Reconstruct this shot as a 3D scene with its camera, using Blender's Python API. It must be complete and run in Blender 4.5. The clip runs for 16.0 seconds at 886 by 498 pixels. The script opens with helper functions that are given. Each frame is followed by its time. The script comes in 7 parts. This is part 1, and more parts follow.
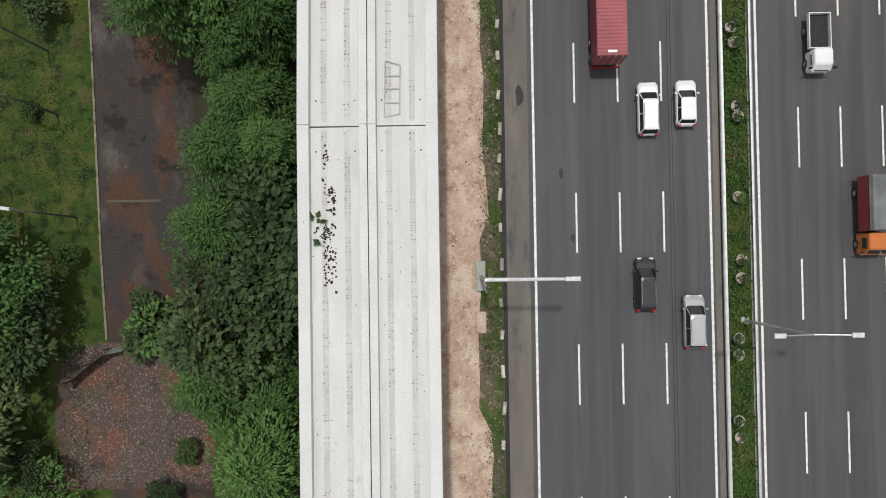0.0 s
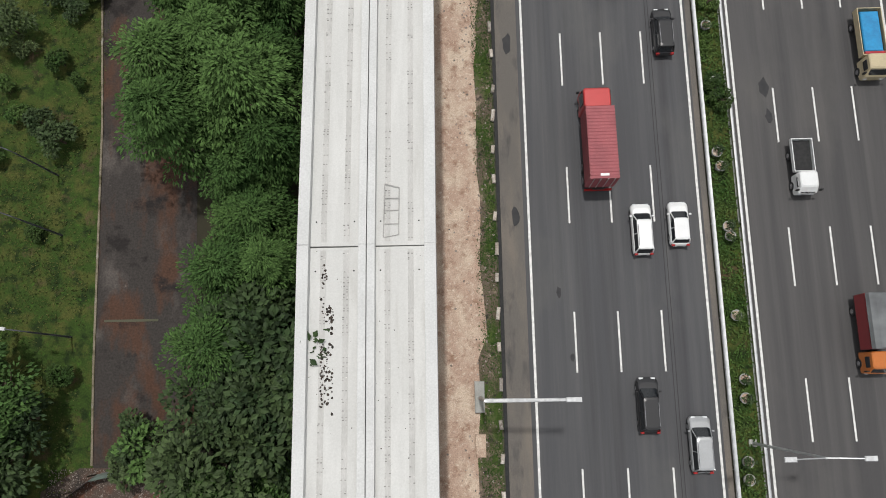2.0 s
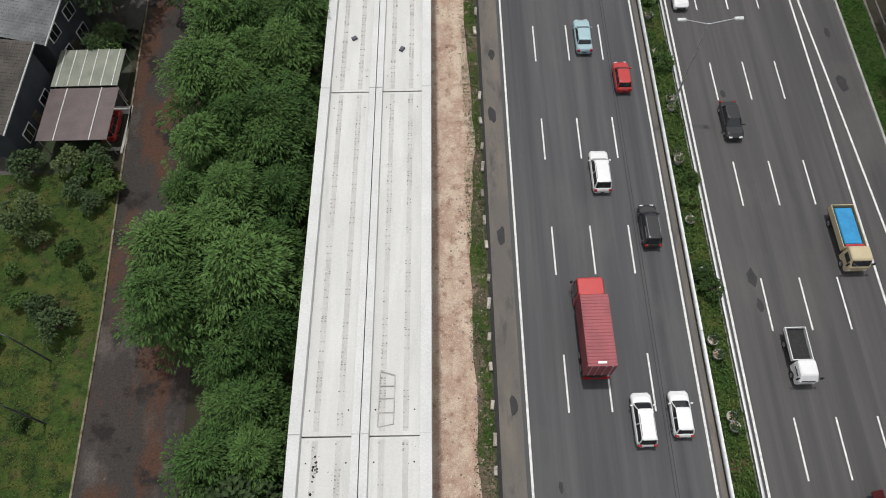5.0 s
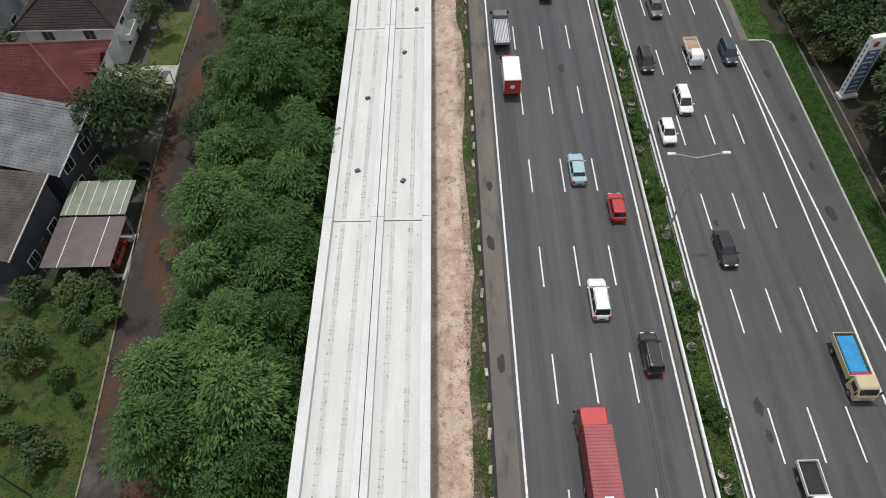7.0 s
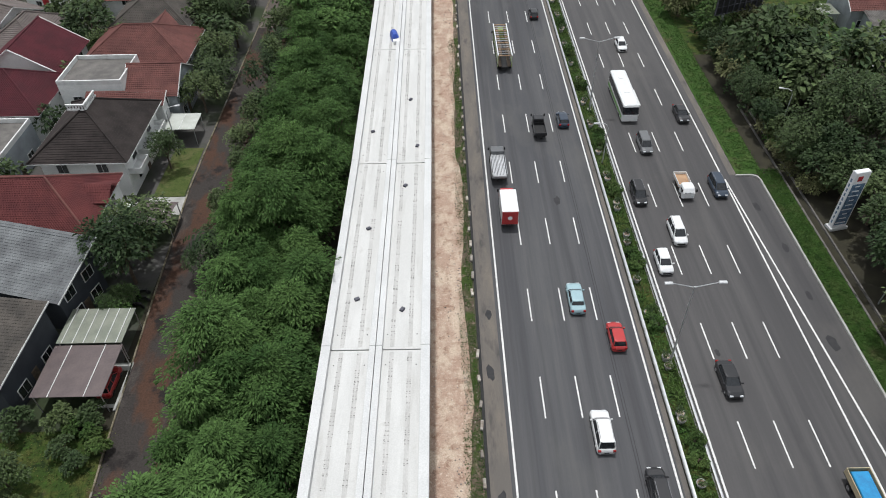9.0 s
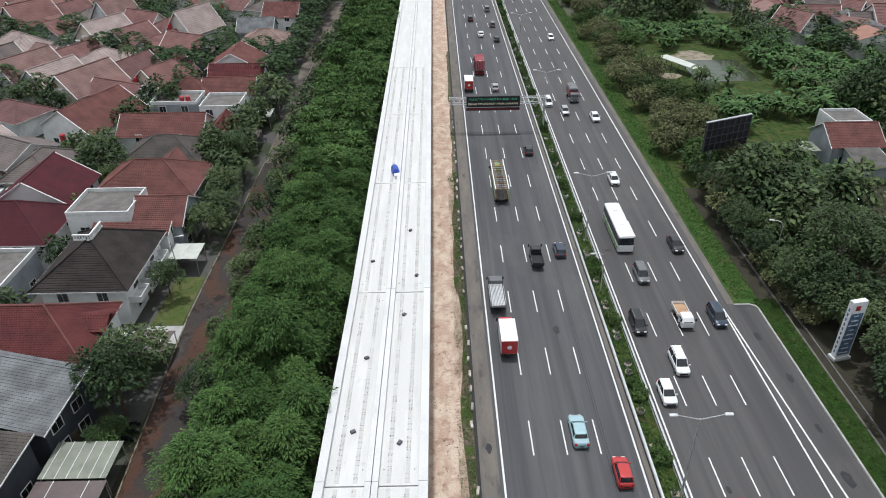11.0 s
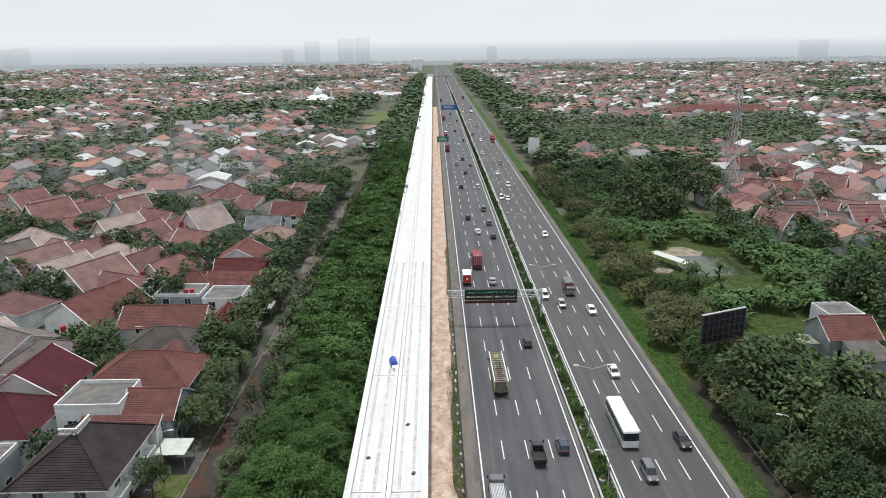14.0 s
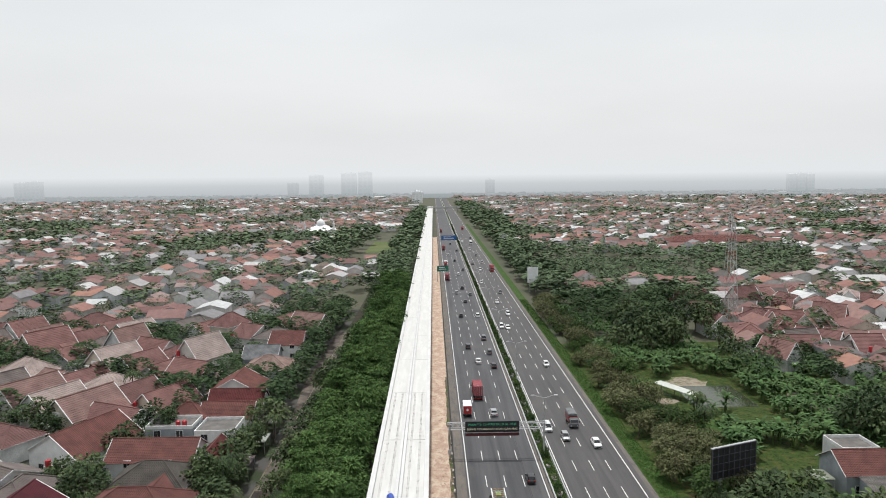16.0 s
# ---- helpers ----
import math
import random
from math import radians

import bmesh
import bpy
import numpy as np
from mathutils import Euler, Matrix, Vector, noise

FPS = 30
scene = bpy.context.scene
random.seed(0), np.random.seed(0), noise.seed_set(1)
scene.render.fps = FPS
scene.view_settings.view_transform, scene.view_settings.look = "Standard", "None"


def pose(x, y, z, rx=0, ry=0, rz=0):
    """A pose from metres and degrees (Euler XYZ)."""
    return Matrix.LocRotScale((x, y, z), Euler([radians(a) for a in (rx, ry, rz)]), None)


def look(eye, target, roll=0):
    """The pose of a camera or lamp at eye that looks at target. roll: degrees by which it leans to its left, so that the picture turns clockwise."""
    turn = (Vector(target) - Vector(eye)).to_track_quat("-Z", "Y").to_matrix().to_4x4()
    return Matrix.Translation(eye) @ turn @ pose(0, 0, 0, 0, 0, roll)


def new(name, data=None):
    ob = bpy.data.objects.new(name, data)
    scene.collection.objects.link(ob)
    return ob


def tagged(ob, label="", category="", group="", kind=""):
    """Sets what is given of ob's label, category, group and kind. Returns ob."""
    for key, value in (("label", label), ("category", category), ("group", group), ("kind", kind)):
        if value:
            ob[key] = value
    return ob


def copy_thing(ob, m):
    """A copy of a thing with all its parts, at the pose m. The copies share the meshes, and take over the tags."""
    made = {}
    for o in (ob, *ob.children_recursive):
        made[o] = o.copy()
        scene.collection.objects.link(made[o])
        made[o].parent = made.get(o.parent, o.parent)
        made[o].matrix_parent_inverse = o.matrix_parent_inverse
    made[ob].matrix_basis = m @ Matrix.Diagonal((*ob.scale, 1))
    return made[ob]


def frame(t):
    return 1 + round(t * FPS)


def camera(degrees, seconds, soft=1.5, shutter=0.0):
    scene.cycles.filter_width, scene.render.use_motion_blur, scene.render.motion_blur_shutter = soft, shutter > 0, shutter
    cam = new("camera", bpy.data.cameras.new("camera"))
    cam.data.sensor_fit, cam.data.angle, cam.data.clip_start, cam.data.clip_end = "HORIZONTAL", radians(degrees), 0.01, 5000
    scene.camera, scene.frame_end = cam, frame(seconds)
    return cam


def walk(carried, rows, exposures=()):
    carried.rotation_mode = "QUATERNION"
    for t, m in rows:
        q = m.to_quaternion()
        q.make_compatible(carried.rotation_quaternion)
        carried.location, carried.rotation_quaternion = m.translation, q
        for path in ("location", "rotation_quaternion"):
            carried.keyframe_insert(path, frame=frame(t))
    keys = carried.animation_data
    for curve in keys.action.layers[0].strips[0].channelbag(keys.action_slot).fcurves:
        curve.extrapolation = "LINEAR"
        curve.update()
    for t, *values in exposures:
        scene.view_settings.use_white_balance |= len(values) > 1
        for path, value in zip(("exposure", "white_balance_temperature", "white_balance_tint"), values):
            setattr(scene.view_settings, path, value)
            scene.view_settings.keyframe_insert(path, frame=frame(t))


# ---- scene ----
# ---------------------------------------------------------------- camera
H = 58.0
cam = camera(65.04, 16.0, soft=1.0)
TURNS = [
    (0, 1.21, -0.82, 1.54),
    (0.5, 3.68, -0.88, 1.49),
    (1, 6.13, -0.92, 1.48),
    (1.5, 8.57, -0.94, 1.45),
    (2, 11.00, -0.94, 1.40),
    (2.5, 13.45, -0.93, 1.36),
    (3, 15.94, -0.89, 1.33),
    (3.5, 18.53, -0.84, 1.27),
    (4, 21.15, -0.82, 1.18),
    (6.5, 34.14, -0.80, 1.02),
    (7, 36.78, -0.77, 0.99),
    (7.5, 39.43, -0.76, 0.96),
    (8, 42.09, -0.74, 0.94),
    (8.5, 44.69, -0.73, 0.91),
    (9, 47.36, -0.73, 0.86),
    (11.5, 60.59, -0.76, 0.73),
    (12, 63.20, -0.75, 0.70),
    (12.5, 65.81, -0.76, 0.67),
    (13, 68.44, -0.80, 0.65),
    (13.5, 71.07, -0.80, 0.62),
    (14, 73.70, -0.81, 0.60),
    (14.5, 76.35, -0.82, 0.59),
    (15, 79.00, -0.82, 0.57),
    (15.5, 81.65, -0.83, 0.58),
    (16, 84.29, -0.82, 0.59),
]
walk(cam, [(t, pose(0, 0, H, p, r, y)) for t, p, y, r in TURNS], [(0, -0.08, 6500, 10), (4, -0.06, 6480, 10), (7, 0.04, 6380, 10), (9, 0.14, 6250, 10), (12, 0.32, 6080, 10), (14, 0.37, 6250, 10), (16, 0.28, 6430, 10)])

# ---------------------------------------------------------------- world, sun
world = bpy.data.worlds.new("overcast")
scene.world = world
world.use_nodes = True
wn, wl = world.node_tree.nodes, world.node_tree.links
wn.clear()
sky = wn.new("ShaderNodeTexSky")
sky.sky_type, sky.sun_disc = "NISHITA", False
sky.sun_elevation, sky.sun_rotation = radians(76), radians(-10)
sky.air_density, sky.dust_density, sky.ozone_density = 1.5, 6.0, 1.0
b_sky = wn.new("ShaderNodeBackground")
b_sky.inputs["Strength"].default_value = 0.10
wl.new(sky.outputs[0], b_sky.inputs["Color"])
# layer of bright haze cloud under the clear sky
tc = wn.new("ShaderNodeTexCoord")
mp = wn.new("ShaderNodeMapping")
mp.inputs["Scale"].default_value = (1.0, 1.0, 4.0)
wl.new(tc.outputs["Generated"], mp.inputs["Vector"])
cl = wn.new("ShaderNodeTexNoise")
cl.inputs["Scale"].default_value, cl.inputs["Detail"].default_value = 1.6, 4.0
wl.new(mp.outputs[0], cl.inputs["Vector"])
ramp = wn.new("ShaderNodeValToRGB")
ramp.color_ramp.elements[0].position, ramp.color_ramp.elements[0].color = 0.3, (0.66, 0.672, 0.677, 1)
ramp.color_ramp.elements[1].position, ramp.color_ramp.elements[1].color = 0.7, (0.745, 0.753, 0.757, 1)
wl.new(cl.outputs["Fac"], ramp.inputs[0])
b_cl = wn.new("ShaderNodeBackground")
b_cl.inputs["Strength"].default_value = 1.0
wl.new(ramp.outputs[0], b_cl.inputs["Color"])
mixw = wn.new("ShaderNodeMixShader")
mixw.inputs[0].default_value = 0.88
wl.new(b_sky.outputs[0], mixw.inputs[1])
wl.new(b_cl.outputs[0], mixw.inputs[2])
wo = wn.new("ShaderNodeOutputWorld")
wl.new(mixw.outputs[0], wo.inputs[0])

sun = new("sun", bpy.data.lights.new("sun", "SUN"))
sun.data.energy, sun.data.angle, sun.data.color = 2.5, radians(2.6), (1.0, 0.975, 0.94)
sun.matrix_world = look((0, 0, 200), (8, -45, 0))


# ---------------------------------------------------------------- materials
def mat(name, c1, c2=None, rough=0.8, scale=1.0, fine=None, metal=0.0, bump=0.0, rand=0.0, island=0.0, spec=0.4, coat=0.0, fac=(0.35, 0.65), stretch=None, c3=None):
    """Two colours mixed by a coarse noise, a fine noise on top, change from object to object or piece to piece."""
    m = bpy.data.materials.new(name)
    m.use_nodes = True
    n, l = m.node_tree.nodes, m.node_tree.links
    bs = n["Principled BSDF"]
    bs.inputs["Roughness"].default_value = rough
    bs.inputs["Metallic"].default_value = metal
    bs.inputs["Specular IOR Level"].default_value = spec
    bs.inputs["Coat Weight"].default_value = coat
    c2 = c2 or tuple(min(1, v * 0.75) for v in c1)
    geo = n.new("ShaderNodeNewGeometry")
    vec = geo.outputs["Position"]
    if stretch:
        mpg = n.new("ShaderNodeMapping")
        mpg.inputs["Scale"].default_value = stretch
        l.new(vec, mpg.inputs["Vector"])
        vec = mpg.outputs[0]
    n1 = n.new("ShaderNodeTexNoise")
    n1.inputs["Scale"].default_value, n1.inputs["Detail"].default_value = scale, 5
    l.new(vec, n1.inputs["Vector"])
    mr = n.new("ShaderNodeMapRange")
    mr.inputs["From Min"].default_value, mr.inputs["From Max"].default_value = fac
    l.new(n1.outputs["Fac"], mr.inputs["Value"])
    mx = n.new("ShaderNodeMix")
    mx.data_type = "RGBA"
    mx.inputs["A"].default_value, mx.inputs["B"].default_value = (*c1, 1), (*c2, 1)
    l.new(mr.outputs[0], mx.inputs["Factor"])
    col = mx.outputs["Result"]
    n2 = n.new("ShaderNodeTexNoise")
    n2.inputs["Scale"].default_value, n2.inputs["Detail"].default_value = fine or scale * 9, 3
    l.new(vec, n2.inputs["Vector"])
    hsv = n.new("ShaderNodeHueSaturation")
    l.new(col, hsv.inputs["Color"])
    v = n.new("ShaderNodeMapRange")
    v.inputs["To Min"].default_value, v.inputs["To Max"].default_value = 0.8, 1.2
    l.new(n2.outputs["Fac"], v.inputs["Value"])
    val = v.outputs[0]
    for amount, source in ((rand, n.new("ShaderNodeObjectInfo").outputs["Random"] if rand else None), (island, geo.outputs["Random Per Island"])):
        if amount:
            a = n.new("ShaderNodeMapRange")
            a.inputs["To Min"].default_value, a.inputs["To Max"].default_value = 1 - amount, 1 + amount
            l.new(source, a.inputs["Value"])
            mul = n.new("ShaderNodeMath")
            mul.operation = "MULTIPLY"
            l.new(val, mul.inputs[0])
            l.new(a.outputs[0], mul.inputs[1])
            val = mul.outputs[0]
            if c3 and amount == (rand or island):
                m3 = n.new("ShaderNodeMix")
                m3.data_type = "RGBA"
                m3.inputs["B"].default_value = (*c3, 1)
                l.new(source, m3.inputs["Factor"])
                l.new(col, m3.inputs["A"])
                l.new(m3.outputs["Result"], hsv.inputs["Color"])
    l.new(val, hsv.inputs["Value"])
    l.new(hsv.outputs[0], bs.inputs["Base Color"])
    if bump:
        bp = n.new("ShaderNodeBump")
        bp.inputs["Strength"].default_value, bp.inputs["Distance"].default_value = min(1.0, bump * 4), bump
        l.new(n2.outputs["Fac"], bp.inputs["Height"])
        l.new(bp.outputs[0], bs.inputs["Normal"])
    return m


def layered(name, base, layers, rough=0.9, bump=0.02, fine=8.0, spec=0.2, rand=0.0, island=0.0, grain=0.28):
    """A base colour under blotches, each (colour, scale, from, to, stretch), with grain and relief on top."""
    m = bpy.data.materials.new(name)
    m.use_nodes = True
    n, l = m.node_tree.nodes, m.node_tree.links
    bs = n["Principled BSDF"]
    bs.inputs["Roughness"].default_value, bs.inputs["Specular IOR Level"].default_value = rough, spec
    geo = n.new("ShaderNodeNewGeometry")
    rgb = n.new("ShaderNodeRGB")
    rgb.outputs[0].default_value = (*base, 1)
    col = rgb.outputs[0]
    for i, (c, sc, lo, hi, st) in enumerate(layers):
        mp_ = n.new("ShaderNodeMapping")
        mp_.inputs["Scale"].default_value = st or (1, 1, 1)
        mp_.inputs["Location"].default_value = (13.7 * i, 5.1 * i, 0)
        l.new(geo.outputs["Position"], mp_.inputs["Vector"])
        t = n.new("ShaderNodeTexNoise")
        t.inputs["Scale"].default_value, t.inputs["Detail"].default_value, t.inputs["Roughness"].default_value = sc, 7, 0.62
        l.new(mp_.outputs[0], t.inputs["Vector"])
        r = n.new("ShaderNodeMapRange")
        r.inputs["From Min"].default_value, r.inputs["From Max"].default_value = lo, hi
        l.new(t.outputs["Fac"], r.inputs["Value"])
        mx = n.new("ShaderNodeMix")
        mx.data_type = "RGBA"
        mx.inputs["B"].default_value = (*c, 1)
        l.new(col, mx.inputs["A"])
        l.new(r.outputs[0], mx.inputs["Factor"])
        col = mx.outputs["Result"]
    g = n.new("ShaderNodeTexNoise")
    g.inputs["Scale"].default_value, g.inputs["Detail"].default_value = fine, 4
    l.new(geo.outputs["Position"], g.inputs["Vector"])
    v = n.new("ShaderNodeMapRange")
    v.inputs["From Min"].default_value, v.inputs["From Max"].default_value = 0.25, 0.75
    v.inputs["To Min"].default_value, v.inputs["To Max"].default_value = 1 - grain, 1 + grain
    l.new(g.outputs["Fac"], v.inputs["Value"])
    val = v.outputs[0]
    for amount, source in ((rand, n.new("ShaderNodeObjectInfo").outputs["Random"]), (island, geo.outputs["Random Per Island"])):
        if amount:
            a = n.new("ShaderNodeMapRange")
            a.inputs["To Min"].default_value, a.inputs["To Max"].default_value = 1 - amount, 1 + amount
            l.new(source, a.inputs["Value"])
            q = n.new("ShaderNodeMath")
            q.operation = "MULTIPLY"
            l.new(val, q.inputs[0])
            l.new(a.outputs[0], q.inputs[1])
            val = q.outputs[0]
    hsv = n.new("ShaderNodeHueSaturation")
    l.new(col, hsv.inputs["Color"])
    l.new(val, hsv.inputs["Value"])
    l.new(hsv.outputs[0], bs.inputs["Base Color"])
    bp = n.new("ShaderNodeBump")
    bp.inputs["Strength"].default_value, bp.inputs["Distance"].default_value = 0.6, bump
    l.new(g.outputs["Fac"], bp.inputs["Height"])
    l.new(bp.outputs[0], bs.inputs["Normal"])
    return m


M = {}
M["asphalt"] = layered("asphalt", (0.049, 0.050, 0.055), [((0.074, 0.074, 0.076), 0.9, 0.42, 0.68, (1, 0.03, 1)), ((0.033, 0.033, 0.037), 0.55, 0.5, 0.7, (1, 0.02, 1)), ((0.086, 0.084, 0.08), 0.12, 0.55, 0.8, (1, 0.4, 1))], 0.66, 0.003, 30, 0.4, grain=0.2)
M["asphalt_right"] = layered("asphalt_right", (0.052, 0.050, 0.051), [((0.073, 0.070, 0.069), 0.9, 0.42, 0.68, (1, 0.03, 1)), ((0.037, 0.036, 0.038), 0.55, 0.5, 0.7, (1, 0.02, 1)), ((0.084, 0.079, 0.074), 0.12, 0.55, 0.8, (1, 0.4, 1))], 0.66, 0.003, 30, 0.4, grain=0.2)
M["shoulder"] = layered("shoulder", (0.125, 0.115, 0.105), [((0.165, 0.145, 0.125), 0.5, 0.45, 0.65, (1, 0.25, 1)), ((0.075, 0.072, 0.07), 0.8, 0.55, 0.7, (1, 0.3, 1))], 0.9, 0.01, 18)
M["paint"] = mat("road_paint", (0.72, 0.72, 0.7), (0.5, 0.5, 0.49), 0.6, 3.0, 25)
M["concrete"] = layered("concrete", (0.52, 0.52, 0.505), [((0.565, 0.565, 0.55), 0.7, 0.45, 0.6, (1, 0.15, 1)), ((0.46, 0.455, 0.435), 1.1, 0.58, 0.75, (1, 0.1, 1)), ((0.43, 0.42, 0.39), 0.5, 0.66, 0.8, None)], 0.85, 0.003, 9, grain=0.06)
M["concrete_side"] = mat("concrete_side", (0.56, 0.565, 0.56), (0.5, 0.505, 0.5), 0.75, 0.3, 8, bump=0.003)
M["concrete_grey"] = mat("concrete_grey", (0.4, 0.4, 0.38), (0.28, 0.28, 0.26), 0.85, 0.6, 9, bump=0.01)
M["dirt"] = layered("dirt", (0.40, 0.285, 0.22), [((0.52, 0.42, 0.33), 0.45, 0.44, 0.6, (1, 0.6, 1)), ((0.27, 0.17, 0.122), 0.9, 0.52, 0.68, None), ((0.55, 0.46, 0.37), 3.2, 0.54, 0.68, None), ((0.19, 0.13, 0.10), 2.4, 0.6, 0.74, None)], 0.95, 0.05, 11)
M["lane_earth"] = layered("lane_earth", (0.042, 0.037, 0.034), [((0.085, 0.074, 0.067), 0.35, 0.54, 0.68, (1, 0.5, 1)), ((0.07, 0.038, 0.026), 0.2, 0.48, 0.58, (1.4, 0.6, 1)), ((0.022, 0.019, 0.018), 0.3, 0.55, 0.64, None), ((0.14, 0.12, 0.11), 1.6, 0.68, 0.78, None)], 0.9, 0.03, 6)
M["grass"] = layered("grass", (0.031, 0.057, 0.011), [((0.066, 0.074, 0.019), 0.5, 0.46, 0.62, None), ((0.014, 0.026, 0.007), 0.8, 0.5, 0.62, None), ((0.075, 0.055, 0.03), 0.33, 0.58, 0.68, None), ((0.042, 0.088, 0.013), 2.2, 0.56, 0.68, None)], 0.95, 0.08, 7)
M["verge"] = layered("verge", (0.038, 0.083, 0.016), [((0.056, 0.092, 0.024), 0.5, 0.45, 0.62, None), ((0.024, 0.054, 0.011), 1.1, 0.5, 0.64, None), ((0.075, 0.08, 0.033), 0.3, 0.58, 0.7, None)], 0.95, 0.06, 7)
M["earth"] = mat("earth", (0.06, 0.07, 0.04), (0.085, 0.08, 0.055), 0.95, 0.03, 0.6, bump=0.03)
# ground under trees: the shade between crowns is put into this near-black brown
M["tree_shade_floor"] = mat("tree_shade_floor", (0.022, 0.02, 0.013), (0.035, 0.032, 0.018), 0.95, 0.4, 5, bump=0.04)
M["estate_ground"] = mat("estate_ground", (0.075, 0.072, 0.068), (0.03, 0.042, 0.018), 0.95, 0.12, 3, bump=0.02, fac=(0.42, 0.55))
M["paving"] = mat("paving", (0.15, 0.14, 0.13), (0.09, 0.085, 0.08), 0.85, 0.6, 7, bump=0.01)
M["steel"] = mat("galvanised_steel", (0.55, 0.56, 0.57), (0.45, 0.46, 0.47), 0.45, 2, 20, metal=0.7)
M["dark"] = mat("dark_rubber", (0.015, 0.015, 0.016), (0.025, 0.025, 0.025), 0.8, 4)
M["glass"] = mat("tinted_glass", (0.012, 0.015, 0.018), (0.02, 0.022, 0.025), 0.06, 4, spec=0.6)
M["chrome"] = mat("chrome", (0.6, 0.6, 0.62), None, 0.25, 4, metal=0.9)
M["bark"] = mat("bark", (0.12, 0.09, 0.065), (0.07, 0.055, 0.04), 0.95, 3, 20, bump=0.03)
M["leaf_belt"] = mat("leaf_belt", (0.037, 0.084, 0.022), (0.062, 0.118, 0.032), 0.75, 0.45, 2, island=0.4, rand=0.2, c3=(0.068, 0.122, 0.035), spec=0.15)
M["leaf_olive"] = mat("leaf_olive", (0.075, 0.09, 0.036), (0.10, 0.10, 0.05), 0.75, 0.4, 2, island=0.4, rand=0.3, spec=0.15)
M["weedy_soil"] = layered("weedy_soil", (0.12, 0.095, 0.07), [((0.055, 0.085, 0.02), 0.4, 0.46, 0.56, (1, 0.5, 1)), ((0.22, 0.17, 0.13), 1.3, 0.55, 0.66, None), ((0.04, 0.035, 0.03), 1.7, 0.56, 0.66, None)], 0.95, 0.06, 12)
M["leaf_dark"] = mat("leaf_dark", (0.026, 0.054, 0.02), (0.044, 0.075, 0.027), 0.65, 0.4, 2, island=0.45, rand=0.3, c3=(0.058, 0.08, 0.03), spec=0.2)
M["leaf_mid"] = mat("leaf_mid", (0.032, 0.06, 0.025), (0.05, 0.08, 0.033), 0.8, 0.05, 0.5, island=0.45, spec=0.12)
M["leaf_light"] = mat("leaf_light", (0.034, 0.072, 0.017), (0.056, 0.088, 0.024), 0.7, 0.4, 2, island=0.5, rand=0.3, spec=0.15)
# leaf colour of the far crowns, brightened to imitate haze
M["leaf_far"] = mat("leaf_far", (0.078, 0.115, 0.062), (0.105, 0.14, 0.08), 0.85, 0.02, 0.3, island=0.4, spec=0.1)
M["leaf_banana"] = mat("leaf_banana", (0.045, 0.095, 0.03), (0.062, 0.11, 0.036), 0.7, 0.2, 1, island=0.45, spec=0.12)


# ---------------------------------------------------------------- mesh building
class Shape:
    """Collects faces, with a material slot each, and links them as one mesh."""

    def __init__(self):
        self.v, self.f, self.k = [], [], []

    def face(self, pts, k=0):
        i = len(self.v)
        self.v.extend(pts)
        self.f.append(tuple(range(i, i + len(pts))))
        self.k.append(k)

    def box(self, x0, x1, y0, y1, z0, z1, k=0, bevel=0.0):
        i = len(self.v)
        b = bevel
        self.v.extend([(x0, y0, z0), (x1, y0, z0), (x1, y1, z0), (x0, y1, z0)])
        if b:
            self.v.extend([(x0, y0, z1 - b), (x1, y0, z1 - b), (x1, y1, z1 - b), (x0, y1, z1 - b)])
            self.v.extend([(x0 + b, y0 + b, z1), (x1 - b, y0 + b, z1), (x1 - b, y1 - b, z1), (x0 + b, y1 - b, z1)])
            rings = 3
        else:
            self.v.extend([(x0, y0, z1), (x1, y0, z1), (x1, y1, z1), (x0, y1, z1)])
            rings = 2
        self.f.append((i + 3, i + 2, i + 1, i))
        for r in range(rings - 1):
            a = i + 4 * r
            for j in range(4):
                self.f.append((a + j, a + (j + 1) % 4, a + 4 + (j + 1) % 4, a + 4 + j))
        a = i + 4 * (rings - 1)
        self.f.append((a, a + 1, a + 2, a + 3))
        self.k.extend([k] * (2 + 4 * (rings - 1)))
        return self

    def extrude(self, profile, y0, y1, k=0, closed=True):
        """A profile of (x, z) points, counter-clockwise seen from -y, run along y."""
        i, n = len(self.v), len(profile)
        self.v.extend([(x, y0, z) for x, z in profile] + [(x, y1, z) for x, z in profile])
        for j in range(n if closed else n - 1):
            self.f.append((i + j, i + (j + 1) % n, i + n + (j + 1) % n, i + n + j))
            self.k.append(k)
        if closed:
            self.f.append(tuple(range(i + n - 1, i - 1, -1)))
            self.f.append(tuple(range(i + n, i + 2 * n)))
            self.k.extend([k, k])
        return self

    def tube(self, p, q, r0, r1=None, n=8, k=0):
        p, q = Vector(p), Vector(q)
        r1 = r0 if r1 is None else r1
        d = (q - p).normalized()
        a = d.orthogonal().normalized()
        b = d.cross(a)
        i = len(self.v)
        for c, r in ((p, r0), (q, r1)):
            for j in range(n):
                t = 2 * math.pi * j / n
                self.v.append(tuple(c + a * (r * math.cos(t)) + b * (r * math.sin(t))))
        for j in range(n):
            self.f.append((i + j, i + (j + 1) % n, i + n + (j + 1) % n, i + n + j))
        self.f.append(tuple(range(i + n - 1, i - 1, -1)))
        self.f.append(tuple(range(i + n, i + 2 * n)))
        self.k.extend([k] * (n + 2))
        return self

    def mesh(self, name, mats, smooth=False):
        me = bpy.data.meshes.new(name)
        me.from_pydata([tuple(p) for p in self.v], [], self.f)
        for m in (mats if isinstance(mats, (list, tuple)) else [mats]):
            me.materials.append(m)
        me.polygons.foreach_set("material_index", self.k)
        if smooth:
            me.polygons.foreach_set("use_smooth", [True] * len(self.f))
        me.update()
        return me


